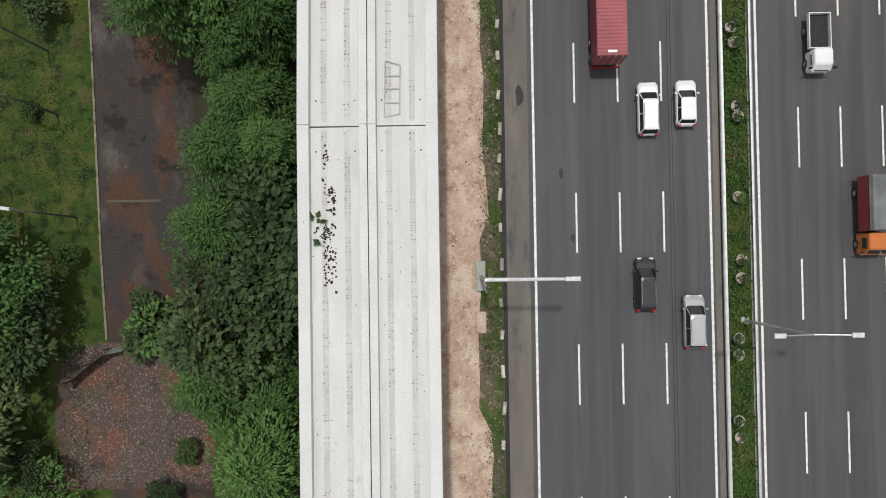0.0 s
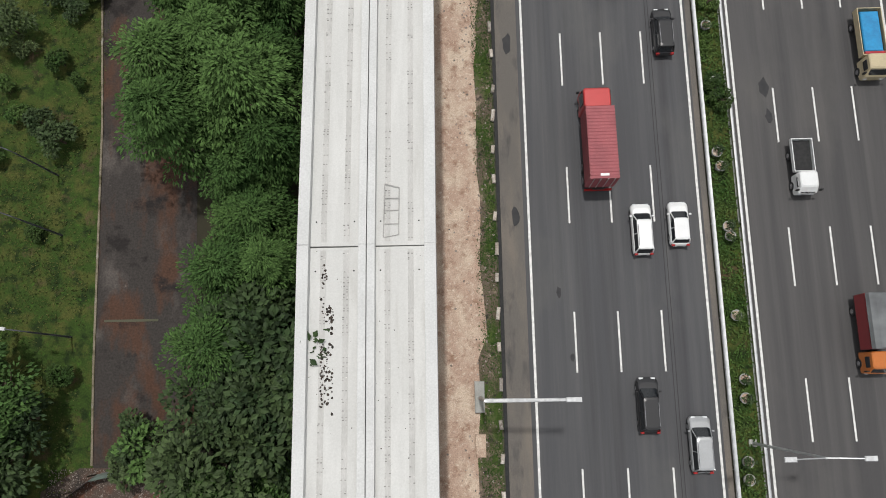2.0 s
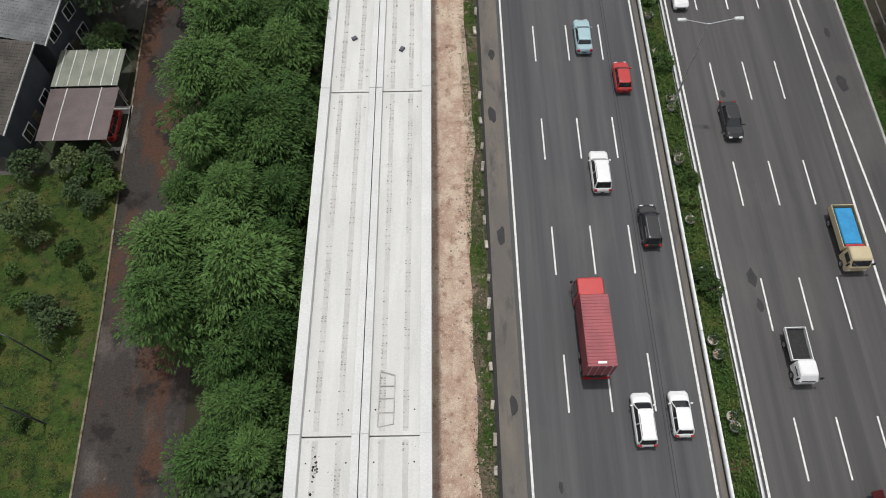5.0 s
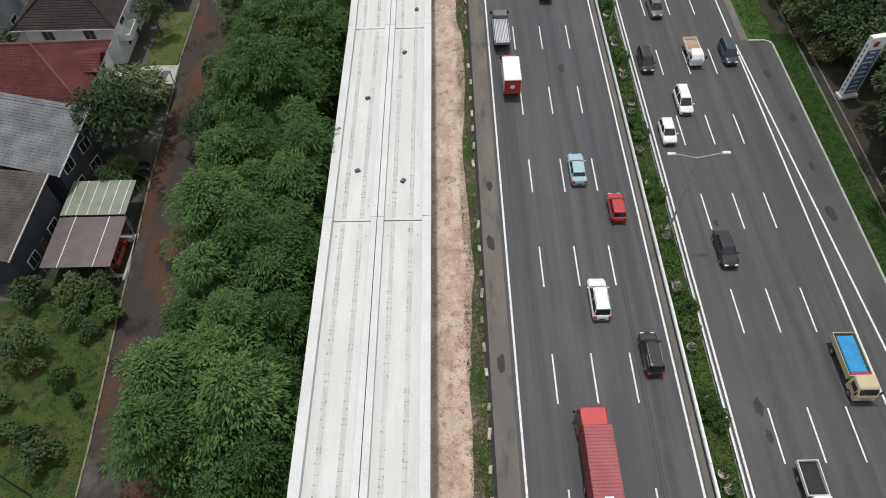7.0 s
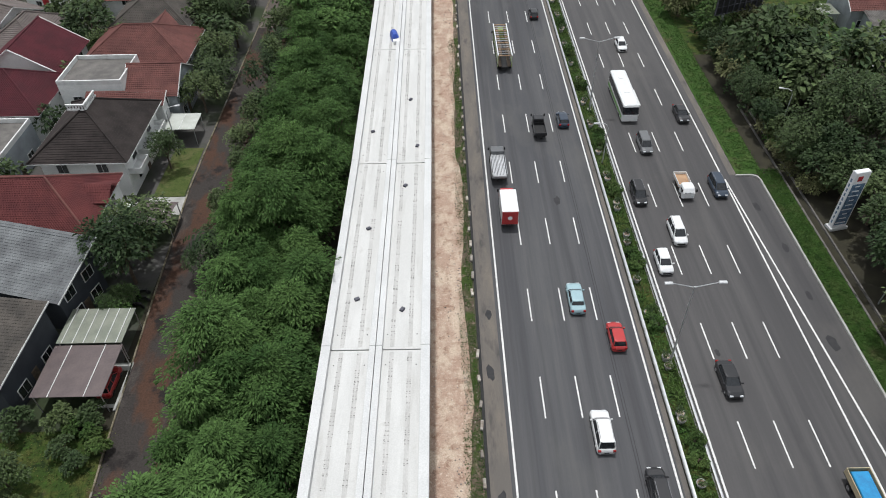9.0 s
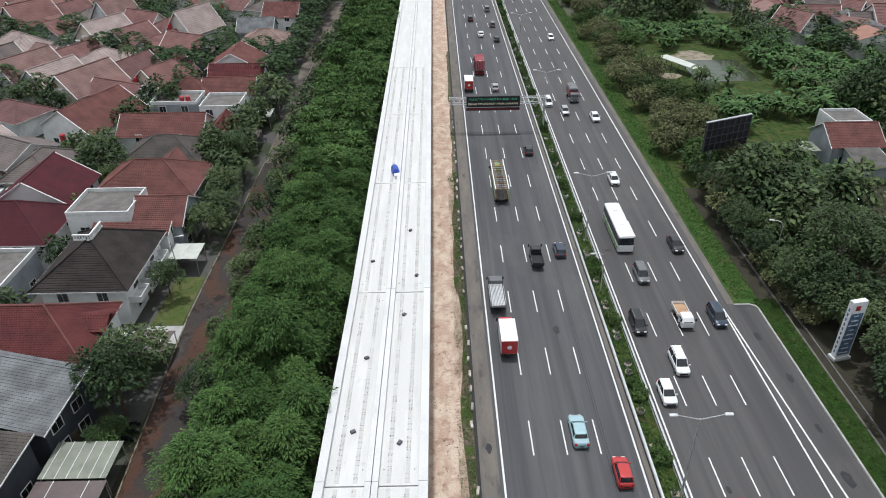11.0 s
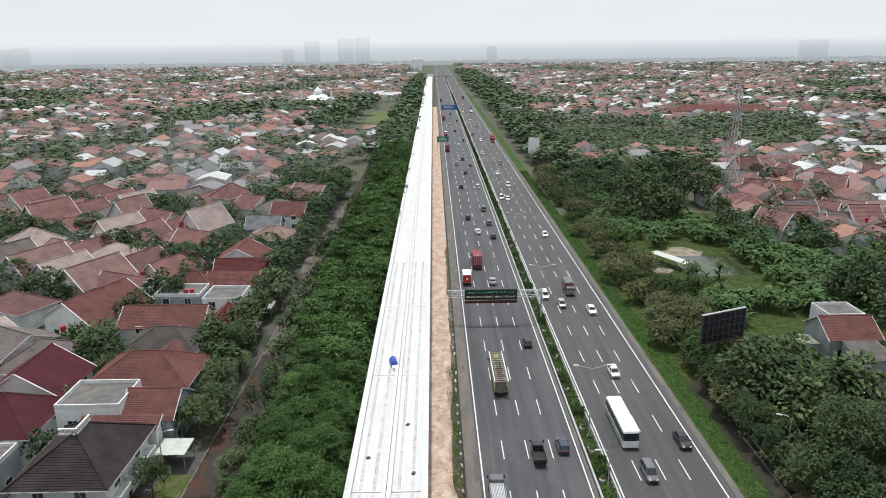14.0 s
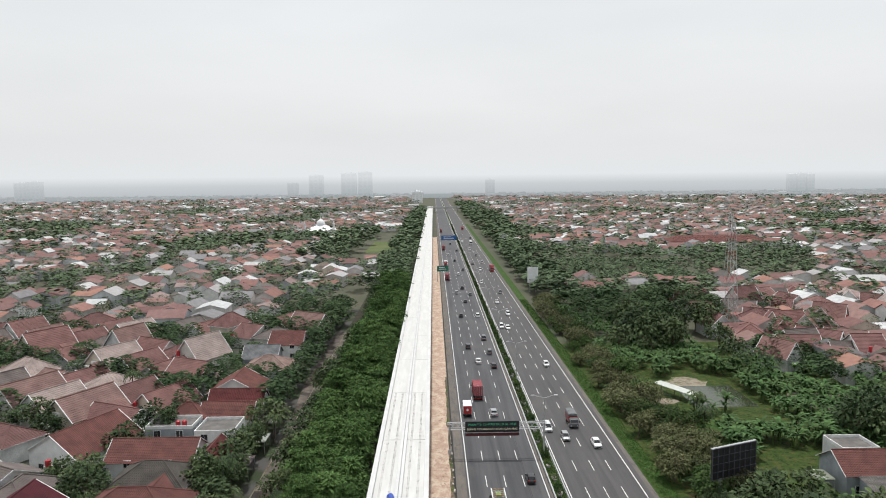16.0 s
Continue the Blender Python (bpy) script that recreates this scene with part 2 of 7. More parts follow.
def part(name, shape, material, parent=None, label="", at=None, smooth=False):
    data = shape if isinstance(shape, bpy.types.Mesh) else shape.mesh(name, material, smooth)
    ob = new(name, data)
    if parent is not None:
        ob.parent = parent
    if at is not None:
        ob.matrix_basis = at
    if label:
        ob["label"] = label
    return ob


def structure(name, shape, material, label, category):
    return tagged(part(name, shape, material), label, category, kind="structure")


def put(name, x, y, z=0.0, rz=0.0):
    ob = new(name)
    ob.matrix_basis = pose(x, y, z, 0, 0, rz)
    return ob


# ---------------------------------------------------------------- ground and road
FAR = 2900.0


def sheet(x0, x1, y0, y1, z, step=None):
    s = Shape()
    n = max(1, int((y1 - y0) / step)) if step else 1
    for i in range(n):
        a, b = y0 + (y1 - y0) * i / n, y0 + (y1 - y0) * (i + 1) / n
        s.face([(x0, a, z), (x1, a, z), (x1, b, z), (x0, b, z)])
    return s


structure("ground", sheet(-FAR, FAR, -300, FAR, -0.06), M["earth"], "bare and weedy earth under the whole town", "ground")


def slab(name, x0, x1, y0, y1, z, m, label, category, depth=0.3):
    return structure(name, Shape().box(x0, x1, y0, y1, z - depth, z), m, label, category)


ROAD_S, ROAD_N = -120.0, 2600.0
slab("road_left", 5.7, 21.3, ROAD_S, ROAD_N, 0.0, M["asphalt"], "dark grey asphalt carriageway with worn wheel tracks", "road")
slab("road_right", 24.2, 39.6, ROAD_S, ROAD_N, 0.0, M["asphalt_right"], "lighter grey asphalt carriageway of the toll road", "road")
slab("shoulder_left", 3.75, 5.7, ROAD_S, ROAD_N, -0.01, M["shoulder"], "dusty brown-grey paved shoulder", "road shoulder")
slab("shoulder_right", 39.6, 40.6, 77, ROAD_N, -0.01, M["shoulder"], "dusty paved shoulder along the verge", "road shoulder")
slab("layby", 39.6, 43.3, ROAD_S, 77, -0.01, M["asphalt_right"], "patched grey asphalt lay-by lane", "road")
slab("dirt_strip", -3.0, 3.3, ROAD_S, 700, 0.02, M["dirt"], "pinkish bare earth strip with rubble beside the viaduct", "dirt ground")
slab("median", 21.75, 23.8, ROAD_S, ROAD_N, 0.14, M["grass"], "grassy raised median between the carriageways", "median")
slab("verge_right", 40.6, 44.2, 77, 900, 0.05, M["verge"], "bright green grass verge", "grass verge")
slab("verge_near", 43.55, 46.5, ROAD_S, 77, 0.05, M["verge"], "bright green grass verge", "grass verge")

LINES = [(6.15, 0.2), (20.65, 0.2), (24.65, 0.2), (38.5, 0.2)]
for x, w in LINES:
    s = Shape().box(x - w / 2, x + w / 2, ROAD_S, ROAD_N, -0.02, 0.006)
    structure("edge_line", s, M["paint"], "solid white painted edge line", "road marking")
dash_mesh = Shape().box(-0.075, 0.075, 0, 5.0, -0.02, 0.006).mesh("lane_dash", M["paint"])
for x, off in ((9.6, 0.75), (13.2, 0.75), (16.8, 0.75), (28.0, -5.0), (31.45, -5.0), (34.85, -5.0)):
    for i in range(-4, 46):
        d = part("lane_dash", dash_mesh, None, at=pose(x, off + 12.55 * i, 0))
        tagged(d, "white painted lane dash", "road marking", "lane dashes", "structure")
slab("field_right", 44.2, 170, 112, 240, -0.03, M["grass"], "rough green field with scrub", "field")
slab("wood_floor_beyond", 44.2, 110, 77, 112, -0.03, M["tree_shade_floor"], "ground under the roadside trees, coloured dark for shade", "ground")
slab("wood_floor", 46.5, 110, ROAD_S, 77, -0.03, M["tree_shade_floor"], "ground under the roadside trees, coloured dark for shade", "ground")
M["tar"] = mat("tar", (0.018, 0.018, 0.02), (0.028, 0.028, 0.03), 0.7, 2, 12)
for x in (17.35, 17.62):
    structure("tar_seam", Shape().box(x - 0.03, x + 0.03, ROAD_S, 160, -0.02, 0.004), M["tar"], "thin dark tar seam along the lane", "tar seam")
rng = random.Random(14)
for x, y, r in ((8.4, 7.4, 0.25), (9.3, 2.0, 0.2), (27.2, 25.2, 0.5), (27.4, 22.5, 0.35), (28.6, 46, 0.3), (41.2, 47, 0.6), (41.8, 62, 0.5), (5.0, 14, 0.4), (4.8, 30, 0.5), (4.6, 44, 0.5), (4.9, 52, 0.4), (15.2, 72, 0.5), (41.4, 54, 0.4), (41.0, 70, 0.5)):
    s = Shape()
    s.face([(x + r * rng.uniform(0.6, 1.1) * math.cos(0.6283 * j), y + 2.2 * r * rng.uniform(0.6, 1.1) * math.sin(0.6283 * j), 0.005) for j in range(10)])
    structure("tar_patch", s, M["tar"], "dark tar repair patch", "road patch")


# ---------------------------------------------------------------- viaduct
ZV = 10.0  # top of the parapets
M["rebar"] = mat("rusty_rebar", (0.30, 0.295, 0.285), (0.42, 0.41, 0.395), 0.85, 3, 12, island=0.45)
M["plinth"] = mat("rough_plinth", (0.50, 0.495, 0.48), (0.42, 0.415, 0.40), 0.9, 1.2, 14, bump=0.01, stretch=(1, 0.3, 1))
TROUGH = 0.62  # depth of the troughs


def fall(y):
    """How far the deck is lowered at y, to fit its width in view."""
    return -2.0 * max(0.0, min(1.0, (y - 9.85) / 60.8))


def viaduct():
    joints = [-50.0, -20.2, 9.85] + [40.58 + 30.4 * i for i in range(43)]
    rr = random.Random(2)
    hole = Shape().tube((0, 0, -0.02), (0, 0, 0.012), 0.06, n=8).mesh("drain_hole", M["dark"])
    for a, b in zip(joints, joints[1:]):
        fa, fb = fall(a), fall(b)
        v = new("viaduct_span")
        v.matrix_basis = pose(-6.45 + 0.115 * -fa, a, fa + ZV, math.degrees(math.atan2(fb - fa, b - a)), 0, math.degrees(0.115 * (fb - fa) / (b - a))) @ pose(0, 0, -ZV)
        L, zd = b - a - 0.02, ZV - TROUGH
        part("deck", Shape().box(-4.9, -0.03, 0, L - 0.1, ZV - 2.2, zd).box(0.03, 4.9, 0, L - 0.1, ZV - 2.2, zd), M["concrete"], v)
        for name, x0, x1 in (("parapet", -4.93, -4.1), ("parapet", 4.1, 4.93), ("middle_wall", -0.58, -0.03), ("middle_wall", 0.03, 0.6)):
            part(name, Shape().box(x0, x1, 0, L, zd, ZV - (0.0 if name == "parapet" else 0.06), bevel=0.02), M["concrete_side"], v)
        if a < 150:
            for c in (-3.15, -1.5, 1.45, 3.1):
                part("plinth_strip", Shape().box(c - 0.2, c + 0.2, 0.3, L - 0.3, zd, zd + 0.02), M["plinth"], v)
                s = Shape()
                n = int((L - 0.8) / 0.2)
                for i in range(n):
                    if rr.random() < 0.42 + 0.6 * noise.noise(Vector((3 * c, 0.13 * i, a))):
                        y = 0.5 + 0.2 * i + rr.uniform(-0.06, 0.06)
                        for d in (-0.14 + rr.uniform(-0.04, 0.04), 0.12 + rr.uniform(-0.04, 0.04)):
                            s.box(c + d - 0.06, c + d + 0.06, y, y + 0.07, zd, zd + 0.05)
                o = part("stirrup_strip", s, M["rebar"], v, "rows of rusty starter bars")
                o["kind"] = "stuff"
            for c in (-3.7, -0.95, 0.95, 3.7):
                for y in (1.8, L - 1.8):
                    part("drain_hole", hole, None, v, at=pose(c, y, zd))
        tagged(v, "pale concrete elevated railway span with troughs", "viaduct", "viaduct spans")
        p = put("viaduct_pier", -6.45 + 0.115 * -fa, a, fa)
        part("column", Shape().tube((0, 0, 0), (0, 0, ZV - 3.6), 1.0, n=16), M["concrete_grey"], p)
        part("pier_head", Shape().box(-3.6, 3.6, -1.1, 1.1, ZV - 3.6, ZV - 2.2), M["concrete_grey"], p)
        tagged(p, "grey concrete viaduct pier with a hammer head", "pier", "viaduct piers")


viaduct()


# ---------------------------------------------------------------- trees
def crown_mesh(name, rad, high, clumps, leaves, size, material, rng, base=0.35, droop=0.6, slim=0.3, puff=0.25):
    """Leaf sprays on many boughs: each leaf is a bent blade of two quads."""
    s = Shape()
    for c in range(clumps):
        u = rng.random()
        th = rng.random() * 2 * math.pi
        el = math.asin(max(-0.35, 1 - 1.35 * u))
        rr = 0.55 + 0.45 * rng.random() ** 0.5
        cx, cy = rad * rr * math.cos(el) * math.cos(th), rad * rr * math.cos(el) * math.sin(th)
        cz = high * (base + (1 - base) * (0.45 + 0.5 * rr * math.sin(el)))
        cr = rad * (puff + 0.7 * puff * rng.random())
        for _ in range(leaves):
            d = Vector((rng.gauss(0, 1), rng.gauss(0, 1), rng.gauss(0.25, 0.8))).normalized()
            p = Vector((cx, cy, cz)) + d * cr * (0.5 + 0.5 * rng.random())
            out = (d + Vector((cx, cy, 0)) * (0.5 / max(rad, 0.1)) + Vector((rng.gauss(0, 0.4), rng.gauss(0, 0.4), -droop * rng.random()))).normalized()
            side = out.cross(Vector((rng.gauss(0, 0.3), rng.gauss(0, 0.3), 1))).normalized()
            L = size * (0.7 + 0.6 * rng.random())
            w = L * slim
            q = p + out * L
            q.z -= 0.25 * L
            mid = p + out * (L * 0.5)
            i = len(s.v)
            s.v.extend([tuple(p), tuple(mid + side * w), tuple(q), tuple(mid - side * w)])
            s.f.append((i, i + 1, i + 2, i + 3))
            s.k.append(0)
    return s.mesh(name, material)


def bough_mesh(name, rad, high, boughs, leaves, size, material, rng, base=0.3, slim=0.2):
    """Tiers of boughs round the stem, each ending in a few drooping domes of narrow leaves."""
    s = Shape()
    for b in range(boughs):
        u = ((b + rng.random()) / boughs) ** 0.85
        az = 2.39996 * b + rng.uniform(-0.6, 0.6)
        reach = rad * (1 - 0.86 * u ** 2.2) * rng.uniform(0.6, 1.12)
        z0 = high * (base + (0.92 - base) * u + rng.uniform(-0.06, 0.06))
        lobes = 3
        for m in range(lobes):
            q = (0.42 + 0.29 * m) * reach
            a2 = az + rng.uniform(-0.32, 0.32)
            c = Vector((q * math.cos(a2), q * math.sin(a2), z0 + 0.32 * q - 0.36 * q * q / rad))
            r = rad * rng.uniform(0.15, 0.27)
            away = Vector((math.cos(a2), math.sin(a2), 0))
            for _ in range(leaves // lobes):
                h = Vector((rng.gauss(0, 1), rng.gauss(0, 1), abs(rng.gauss(0, 0.75)) - 0.12)).normalized()
                p = c + Vector((h.x * r * 1.15, h.y * r * 1.15, h.z * r * 0.75)) * rng.uniform(0.6, 1.0)
                out = (h * 0.8 + away * 0.7 + Vector((rng.gauss(0, 0.4), rng.gauss(0, 0.4), rng.uniform(-0.7, 0.25)))).normalized()
                side = out.cross(Vector((rng.gauss(0, 0.35), rng.gauss(0, 0.35), 1))).normalized()
                L = size * rng.uniform(0.6, 1.35)
                mid, tip = p + out * (L * 0.45), p + out * L
                tip.z -= 0.3 * L
                i = len(s.v)
                s.v.extend([tuple(p), tuple(mid + side * (L * slim)), tuple(tip), tuple(mid - side * (L * slim))])
                s.f.append((i, i + 1, i + 2, i + 3))
                s.k.append(0)
    return s.mesh(name, material)


def trunk_mesh(high, r, rng, limbs=5, spread=1.5):
    s = Shape()
    s.tube((0, 0, 0), (0.1, 0.05, high * 0.45), r, r * 0.7)
    for i in range(limbs):
        t = 2 * math.pi * i / limbs + rng.random()
        s.tube((0.08, 0.04, high * (0.3 + 0.12 * rng.random())), (spread * math.cos(t), spread * math.sin(t), high * (0.6 + 0.2 * rng.random())), r * 0.5, r * 0.15, n=6)
    return s.mesh("trunk", M["bark"])


def tree_kind(name, rad, high, clumps, leaves, size, leaf, label, seed, tiers=False, **more):
    rng = random.Random(seed)
    t = put(name, 0, 0)
    part("trunk", trunk_mesh(high, 0.05 * rad + 0.05, rng, spread=rad * 0.5), None, t)
    build = bough_mesh if tiers else crown_mesh
    part("crown", build("crown", rad, high, clumps, leaves, size, M[leaf], rng, **more), None, t)
    return tagged(t, label, "tree")


class Plant:
    """Plants the first of a kind where it is first wanted, then copies of it."""

    def __init__(self, kinds):
        self.kinds, self.used = kinds, [False] * len(kinds)

    def at(self, x, y, z=0.0, k=None, scale=1.0, rng=random, group=""):
        k = rng.randrange(len(self.kinds)) if k is None else k
        ob = self.kinds[k]
        m = pose(x, y, z, 0, 0, rng.random() * 360)
        if self.used[k]:
            ob = copy_thing(ob, m)
        else:
            ob.matrix_basis = m
            self.used[k] = True
        ob.scale = (scale, scale, scale * (0.84 + 0.34 * rng.random()))
        if group:
            ob["group"] = group
        return ob


belt = Plant([tree_kind("belt_tree", 3.3 + 0.25 * i, 8.6 + 0.7 * i, 36 + 2 * i, 204, 0.34, "leaf_belt", "feathery bright green tree in the dense belt", 10 + i, tiers=True) for i in range(5)])
belt_far = Plant([tree_kind("belt_tree", 3.6 + 0.2 * i, 9.0 + 0.6 * i, 28, 60, 0.66, "leaf_belt", "feathery bright green tree in the dense belt", 20 + i, tiers=True, slim=0.24) for i in range(3)])
broad = Plant([tree_kind("broadleaf_tree", 3.0 + 0.4 * i, 7.0 + i, 28, 66, 0.48, "leaf_dark", "dark green broadleaf tree with a full crown", 30 + i, droop=0.3) for i in range(3)])
broad_far = Plant([tree_kind("broadleaf_tree", 3.6 + 0.4 * i, 7.5 + i, 20, 26, 1.0, "leaf_dark", "dark green broadleaf tree with a full crown", 40 + i, droop=0.3) for i in range(3)])
rng = random.Random(5)
for i in range(-7, 85):
    y = 4.3 * i
    wide = 6.0 if y < 21 else 10.5 if y < 120 else 13.0
    n = 2 if y < 21 else 3
    for j in range(n):
        x = -13.3 - wide * (j + 0.2 + 0.5 * rng.random()) / n
        yy = y + rng.uniform(-1.5, 1.5)
        if y < -10 and j:
            continue
        if -7 < y < 3:
            broad.at(x + 0.6, yy, 0, scale=1.0 + 0.2 * rng.random(), rng=rng, group="tree belt beside the viaduct")
            continue
        (belt if y < 110 else belt_far).at(x, yy, 0, scale=0.78 + 0.42 * rng.random(), rng=rng, group="tree belt beside the viaduct")


for x, y, k in ((-12.2, 1.8, 1.35), (-12.4, -1.4, 1.3), (-15.5, 4.2, 1.15)):
    broad.at(x, y, 0, scale=k, rng=rng, group="tree belt beside the viaduct")


# ---------------------------------------------------------------- road furniture
def guard_rail(name, x, y0, y1, face):
    g = put(name, x, y0)
    L = y1 - y0
    prof = [(0, 0.42), (0.09, 0.46), (0.09, 0.54), (0.02, 0.58), (0.09, 0.62), (0.09, 0.70), (0, 0.75), (-0.16, 0.75), (-0.16, 0.70), (-0.03, 0.68), (-0.03, 0.42)]
    part("rail", Shape().extrude([(face * a, b) for a, b in prof], 0, L), M["steel"], g)
    post = Shape().box(-0.05, 0.05, -0.06, 0.06, -0.2, 0.74).mesh("post", M["steel"])
    for i in range(int(L / 4)):
        part("post", post, None, g, at=pose(-0.08 * face, 1 + 4 * i, 0))
    return tagged(g, "galvanised steel guard rail along the median", "guard rail", "median guard rails")


for i in range(8):
    y0 = -40 + 60 * i
    guard_rail("guard_rail", 21.5, y0, y0 + 59.96, -1)
    guard_rail("guard_rail", 23.95, y0, y0 + 59.96, 1)
for x, f in ((21.5, -1), (23.95, 1)):
    s = Shape().box(x - 0.06, x + 0.06, 440, ROAD_N, 0.0, 0.75)
    structure("guard_rail_far", s, M["steel"], "galvanised steel guard rail running to the horizon", "guard rail")
structure("median_kerb", Shape().box(21.58, 21.78, ROAD_S, ROAD_N, -0.1, 0.2), M["concrete_grey"], "grey concrete kerb of the median", "kerb")
structure("median_kerb", Shape().box(23.78, 23.9, ROAD_S, ROAD_N, -0.1, 0.2), M["concrete_grey"], "grey concrete kerb of the median", "kerb")
structure("median_gutter", Shape().box(20.95, 21.46, ROAD_S, ROAD_N, -0.2, 0.012), M["shoulder"], "dusty concrete gutter under the guard rail", "gutter")
structure("drain_wall", Shape().box(3.45, 3.75, ROAD_S, 900, -0.3, 0.16), M["dark"], "dark roadside drain edge", "drain")

rng = random.Random(8)
M["block"] = layered("earthy_concrete", (0.33, 0.29, 0.25), [((0.45, 0.42, 0.38), 2.0, 0.45, 0.6, None), ((0.16, 0.13, 0.1), 3.0, 0.55, 0.68, None)], 0.95, 0.03, 14, rand=0.35)
block = [Shape().box(-0.15, 0.15, 0, 0.75 + 0.3 * k, -0.05, 0.34, bevel=0.06).mesh("barrier_block", M["block"]) for k in range(2)]
for i in range(60):
    y = -18 + 2.9 * i + rng.uniform(-0.35, 0.35)
    if rng.random() < 0.8:
        b = part("barrier_block", rng.choice(block), None, at=pose(3.3 + rng.uniform(-0.12, 0.08), y, 0, rng.uniform(-8, 8), rng.uniform(-12, 12), rng.uniform(-8, 8)))
        tagged(b, "broken grey concrete barrier block beside the drain", "barrier block", "barrier blocks")


def foliage(name, x0, x1, y0, y1, z, n, size, material, rng, lift=0.3, dens=None):
    s = Shape()
    for _ in range(n):
        x, y = rng.uniform(x0, x1), rng.uniform(y0, y1)
        if dens and rng.random() > dens(x, y):
            continue
        a, L = rng.random() * 6.283, size * rng.uniform(0.6, 1.4)
        ux, uy = math.cos(a) * L, math.sin(a) * L
        h = z + rng.random() * lift
        i = len(s.v)
        s.v.extend([(x, y, h), (x + ux * 0.5 - uy * 0.25, y + uy * 0.5 + ux * 0.25, h + L * 0.35), (x + ux, y + uy, h + L * 0.15), (x + ux * 0.5 + uy * 0.25, y + uy * 0.5 - ux * 0.25, h + L * 0.3)])
        s.f.append((i, i + 1, i + 2, i + 3))
        s.k.append(0)
    return s.mesh(name, material)


def stuff(name, data, label, category):
    return tagged(part(name, data, None), label, category, kind="stuff")


rng = random.Random(12)
stuff("median_weeds", foliage("median_weeds", 21.85, 23.75, -25, 160, 0.14, 26000, 0.24, M["leaf_light"], rng, 0.35, lambda x, y: 0.5 + 0.5 * noise.noise(Vector((x, y * 0.25, 0)))), "low green weeds and grass in the median", "weeds")
stuff("median_weeds_far", foliage("median_weeds_far", 21.85, 23.75, 160, 900, 0.14, 9000, 0.6, M["leaf_light"], rng, 0.5), "low green weeds and grass in the median", "weeds")
stuff("verge_grass", foliage("verge_grass", 43.6, 46.4, 15, 78, 0.05, 16000, 0.2, M["verge"], rng, 0.12), "green grass tufts on the verge", "grass")
stuff("strip_weeds", foliage("strip_weeds", 1.6, 3.4, -20, 120, 0.03, 26000, 0.13, M["verge"], rng, 0.1, lambda x, y: max(0, min(1, (x - 1.2) / 2 + 0.9 * noise.noise(Vector((x * 0.4, y * 0.22, 3)))))), "green weeds along the drain beside the dirt", "weeds")


stuff("verge_tufts", foliage("verge_tufts", 40.8, 44.3, 78, 330, 0.05, 22000, 0.22, M["verge"], rng, 0.15), "green grass tufts on the verge", "grass")


def planter():
    p = put("planter_pot", 0, 0)
    s = Shape()
    n = 12
    rings = [(0.30, 0.0), (0.42, 0.5), (0.47, 0.55), (0.46, 0.62), (0.38, 0.62), (0.36, 0.5)]
    for r, z in rings:
        s.v.extend([(r * math.cos(6.2832 * j / n), r * math.sin(6.2832 * j / n), z) for j in range(n)])
    for k in range(len(rings) - 1):
        for j in range(n):
            s.f.append((k * n + j, k * n + (j + 1) % n, (k + 1) * n + (j + 1) % n, (k + 1) * n + j))
            s.k.append(0)
    part("pot", s, M["concrete_grey"], p, smooth=False)
    soil = Shape()
    soil.face([(0.36 * math.cos(6.2832 * j / n), 0.36 * math.sin(6.2832 * j / n), 0.5) for j in range(n)])
    part("soil", soil, M["dirt"], p)
    r = random.Random(3)
    part("plant", crown_mesh("plant", 0.35, 0.7, 6, 14, 0.22, M["leaf_dark"], r), None, p, at=pose(0, 0, 0.45))
    return tagged(p, "round grey concrete planter pot with a small plant", "planter", "median planters")


rng = random.Random(4)
pots = Plant([planter()])
for i in range(38):
    y = -14.2 + 6.45 * i
    for dy in ((0, 1.1) if i % 4 != 3 else (0,)):
        ob = pots.at(22.55 + rng.uniform(-0.25, 0.3), y + dy + rng.uniform(-0.3, 0.3), 0.14, rng=rng)
shrub = Plant([tree_kind("median_shrub", 0.75, 1.2, 12, 60, 0.2, "leaf_light", "clipped yellow-green shrub in the median", 60 + i) for i in range(2)])
for i in range(30):
    y = 21 + 12.9 * i + rng.uniform(-3, 3)
    for k in range(3):
        ob = shrub.at(22.8 + rng.uniform(-0.3, 0.3), y + 1.0 * k, 0.1, scale=rng.uniform(0.7, 1.15), rng=rng, group="median shrubs")
        ob["category"] = "shrub"


def double_lamp(x, y):
    s = put("street_lamp", x, y)
    part("pole", Shape().tube((0, 0, 0), (0, 0, 11.6), 0.13, 0.07), M["steel"], s)
    for d in (-1, 1):
        part("arm", Shape().tube((0, 0, 11.5), (d * 2.2, 0, 12.1), 0.05, 0.04, n=6), M["steel"], s)
        part("lamp_head", Shape().box(d * 2.5 - 0.38, d * 2.5 + 0.38, -0.16, 0.16, 12.05, 12.2, bevel=0.04), M["lamp"], s)
    part("base_plate", Shape().box(-0.3, 0.3, -0.3, 0.3, 0, 0.35, bevel=0.05), M["concrete_grey"], s)
    return tagged(s, "tall grey steel street lamp with two arms", "street lamp", "median street lamps")


M["lamp"] = mat("lamp_housing", (0.6, 0.61, 0.62), None, 0.4, 4)
for i in range(12):
    double_lamp(23.15, -5.0 + 49.6 * i)


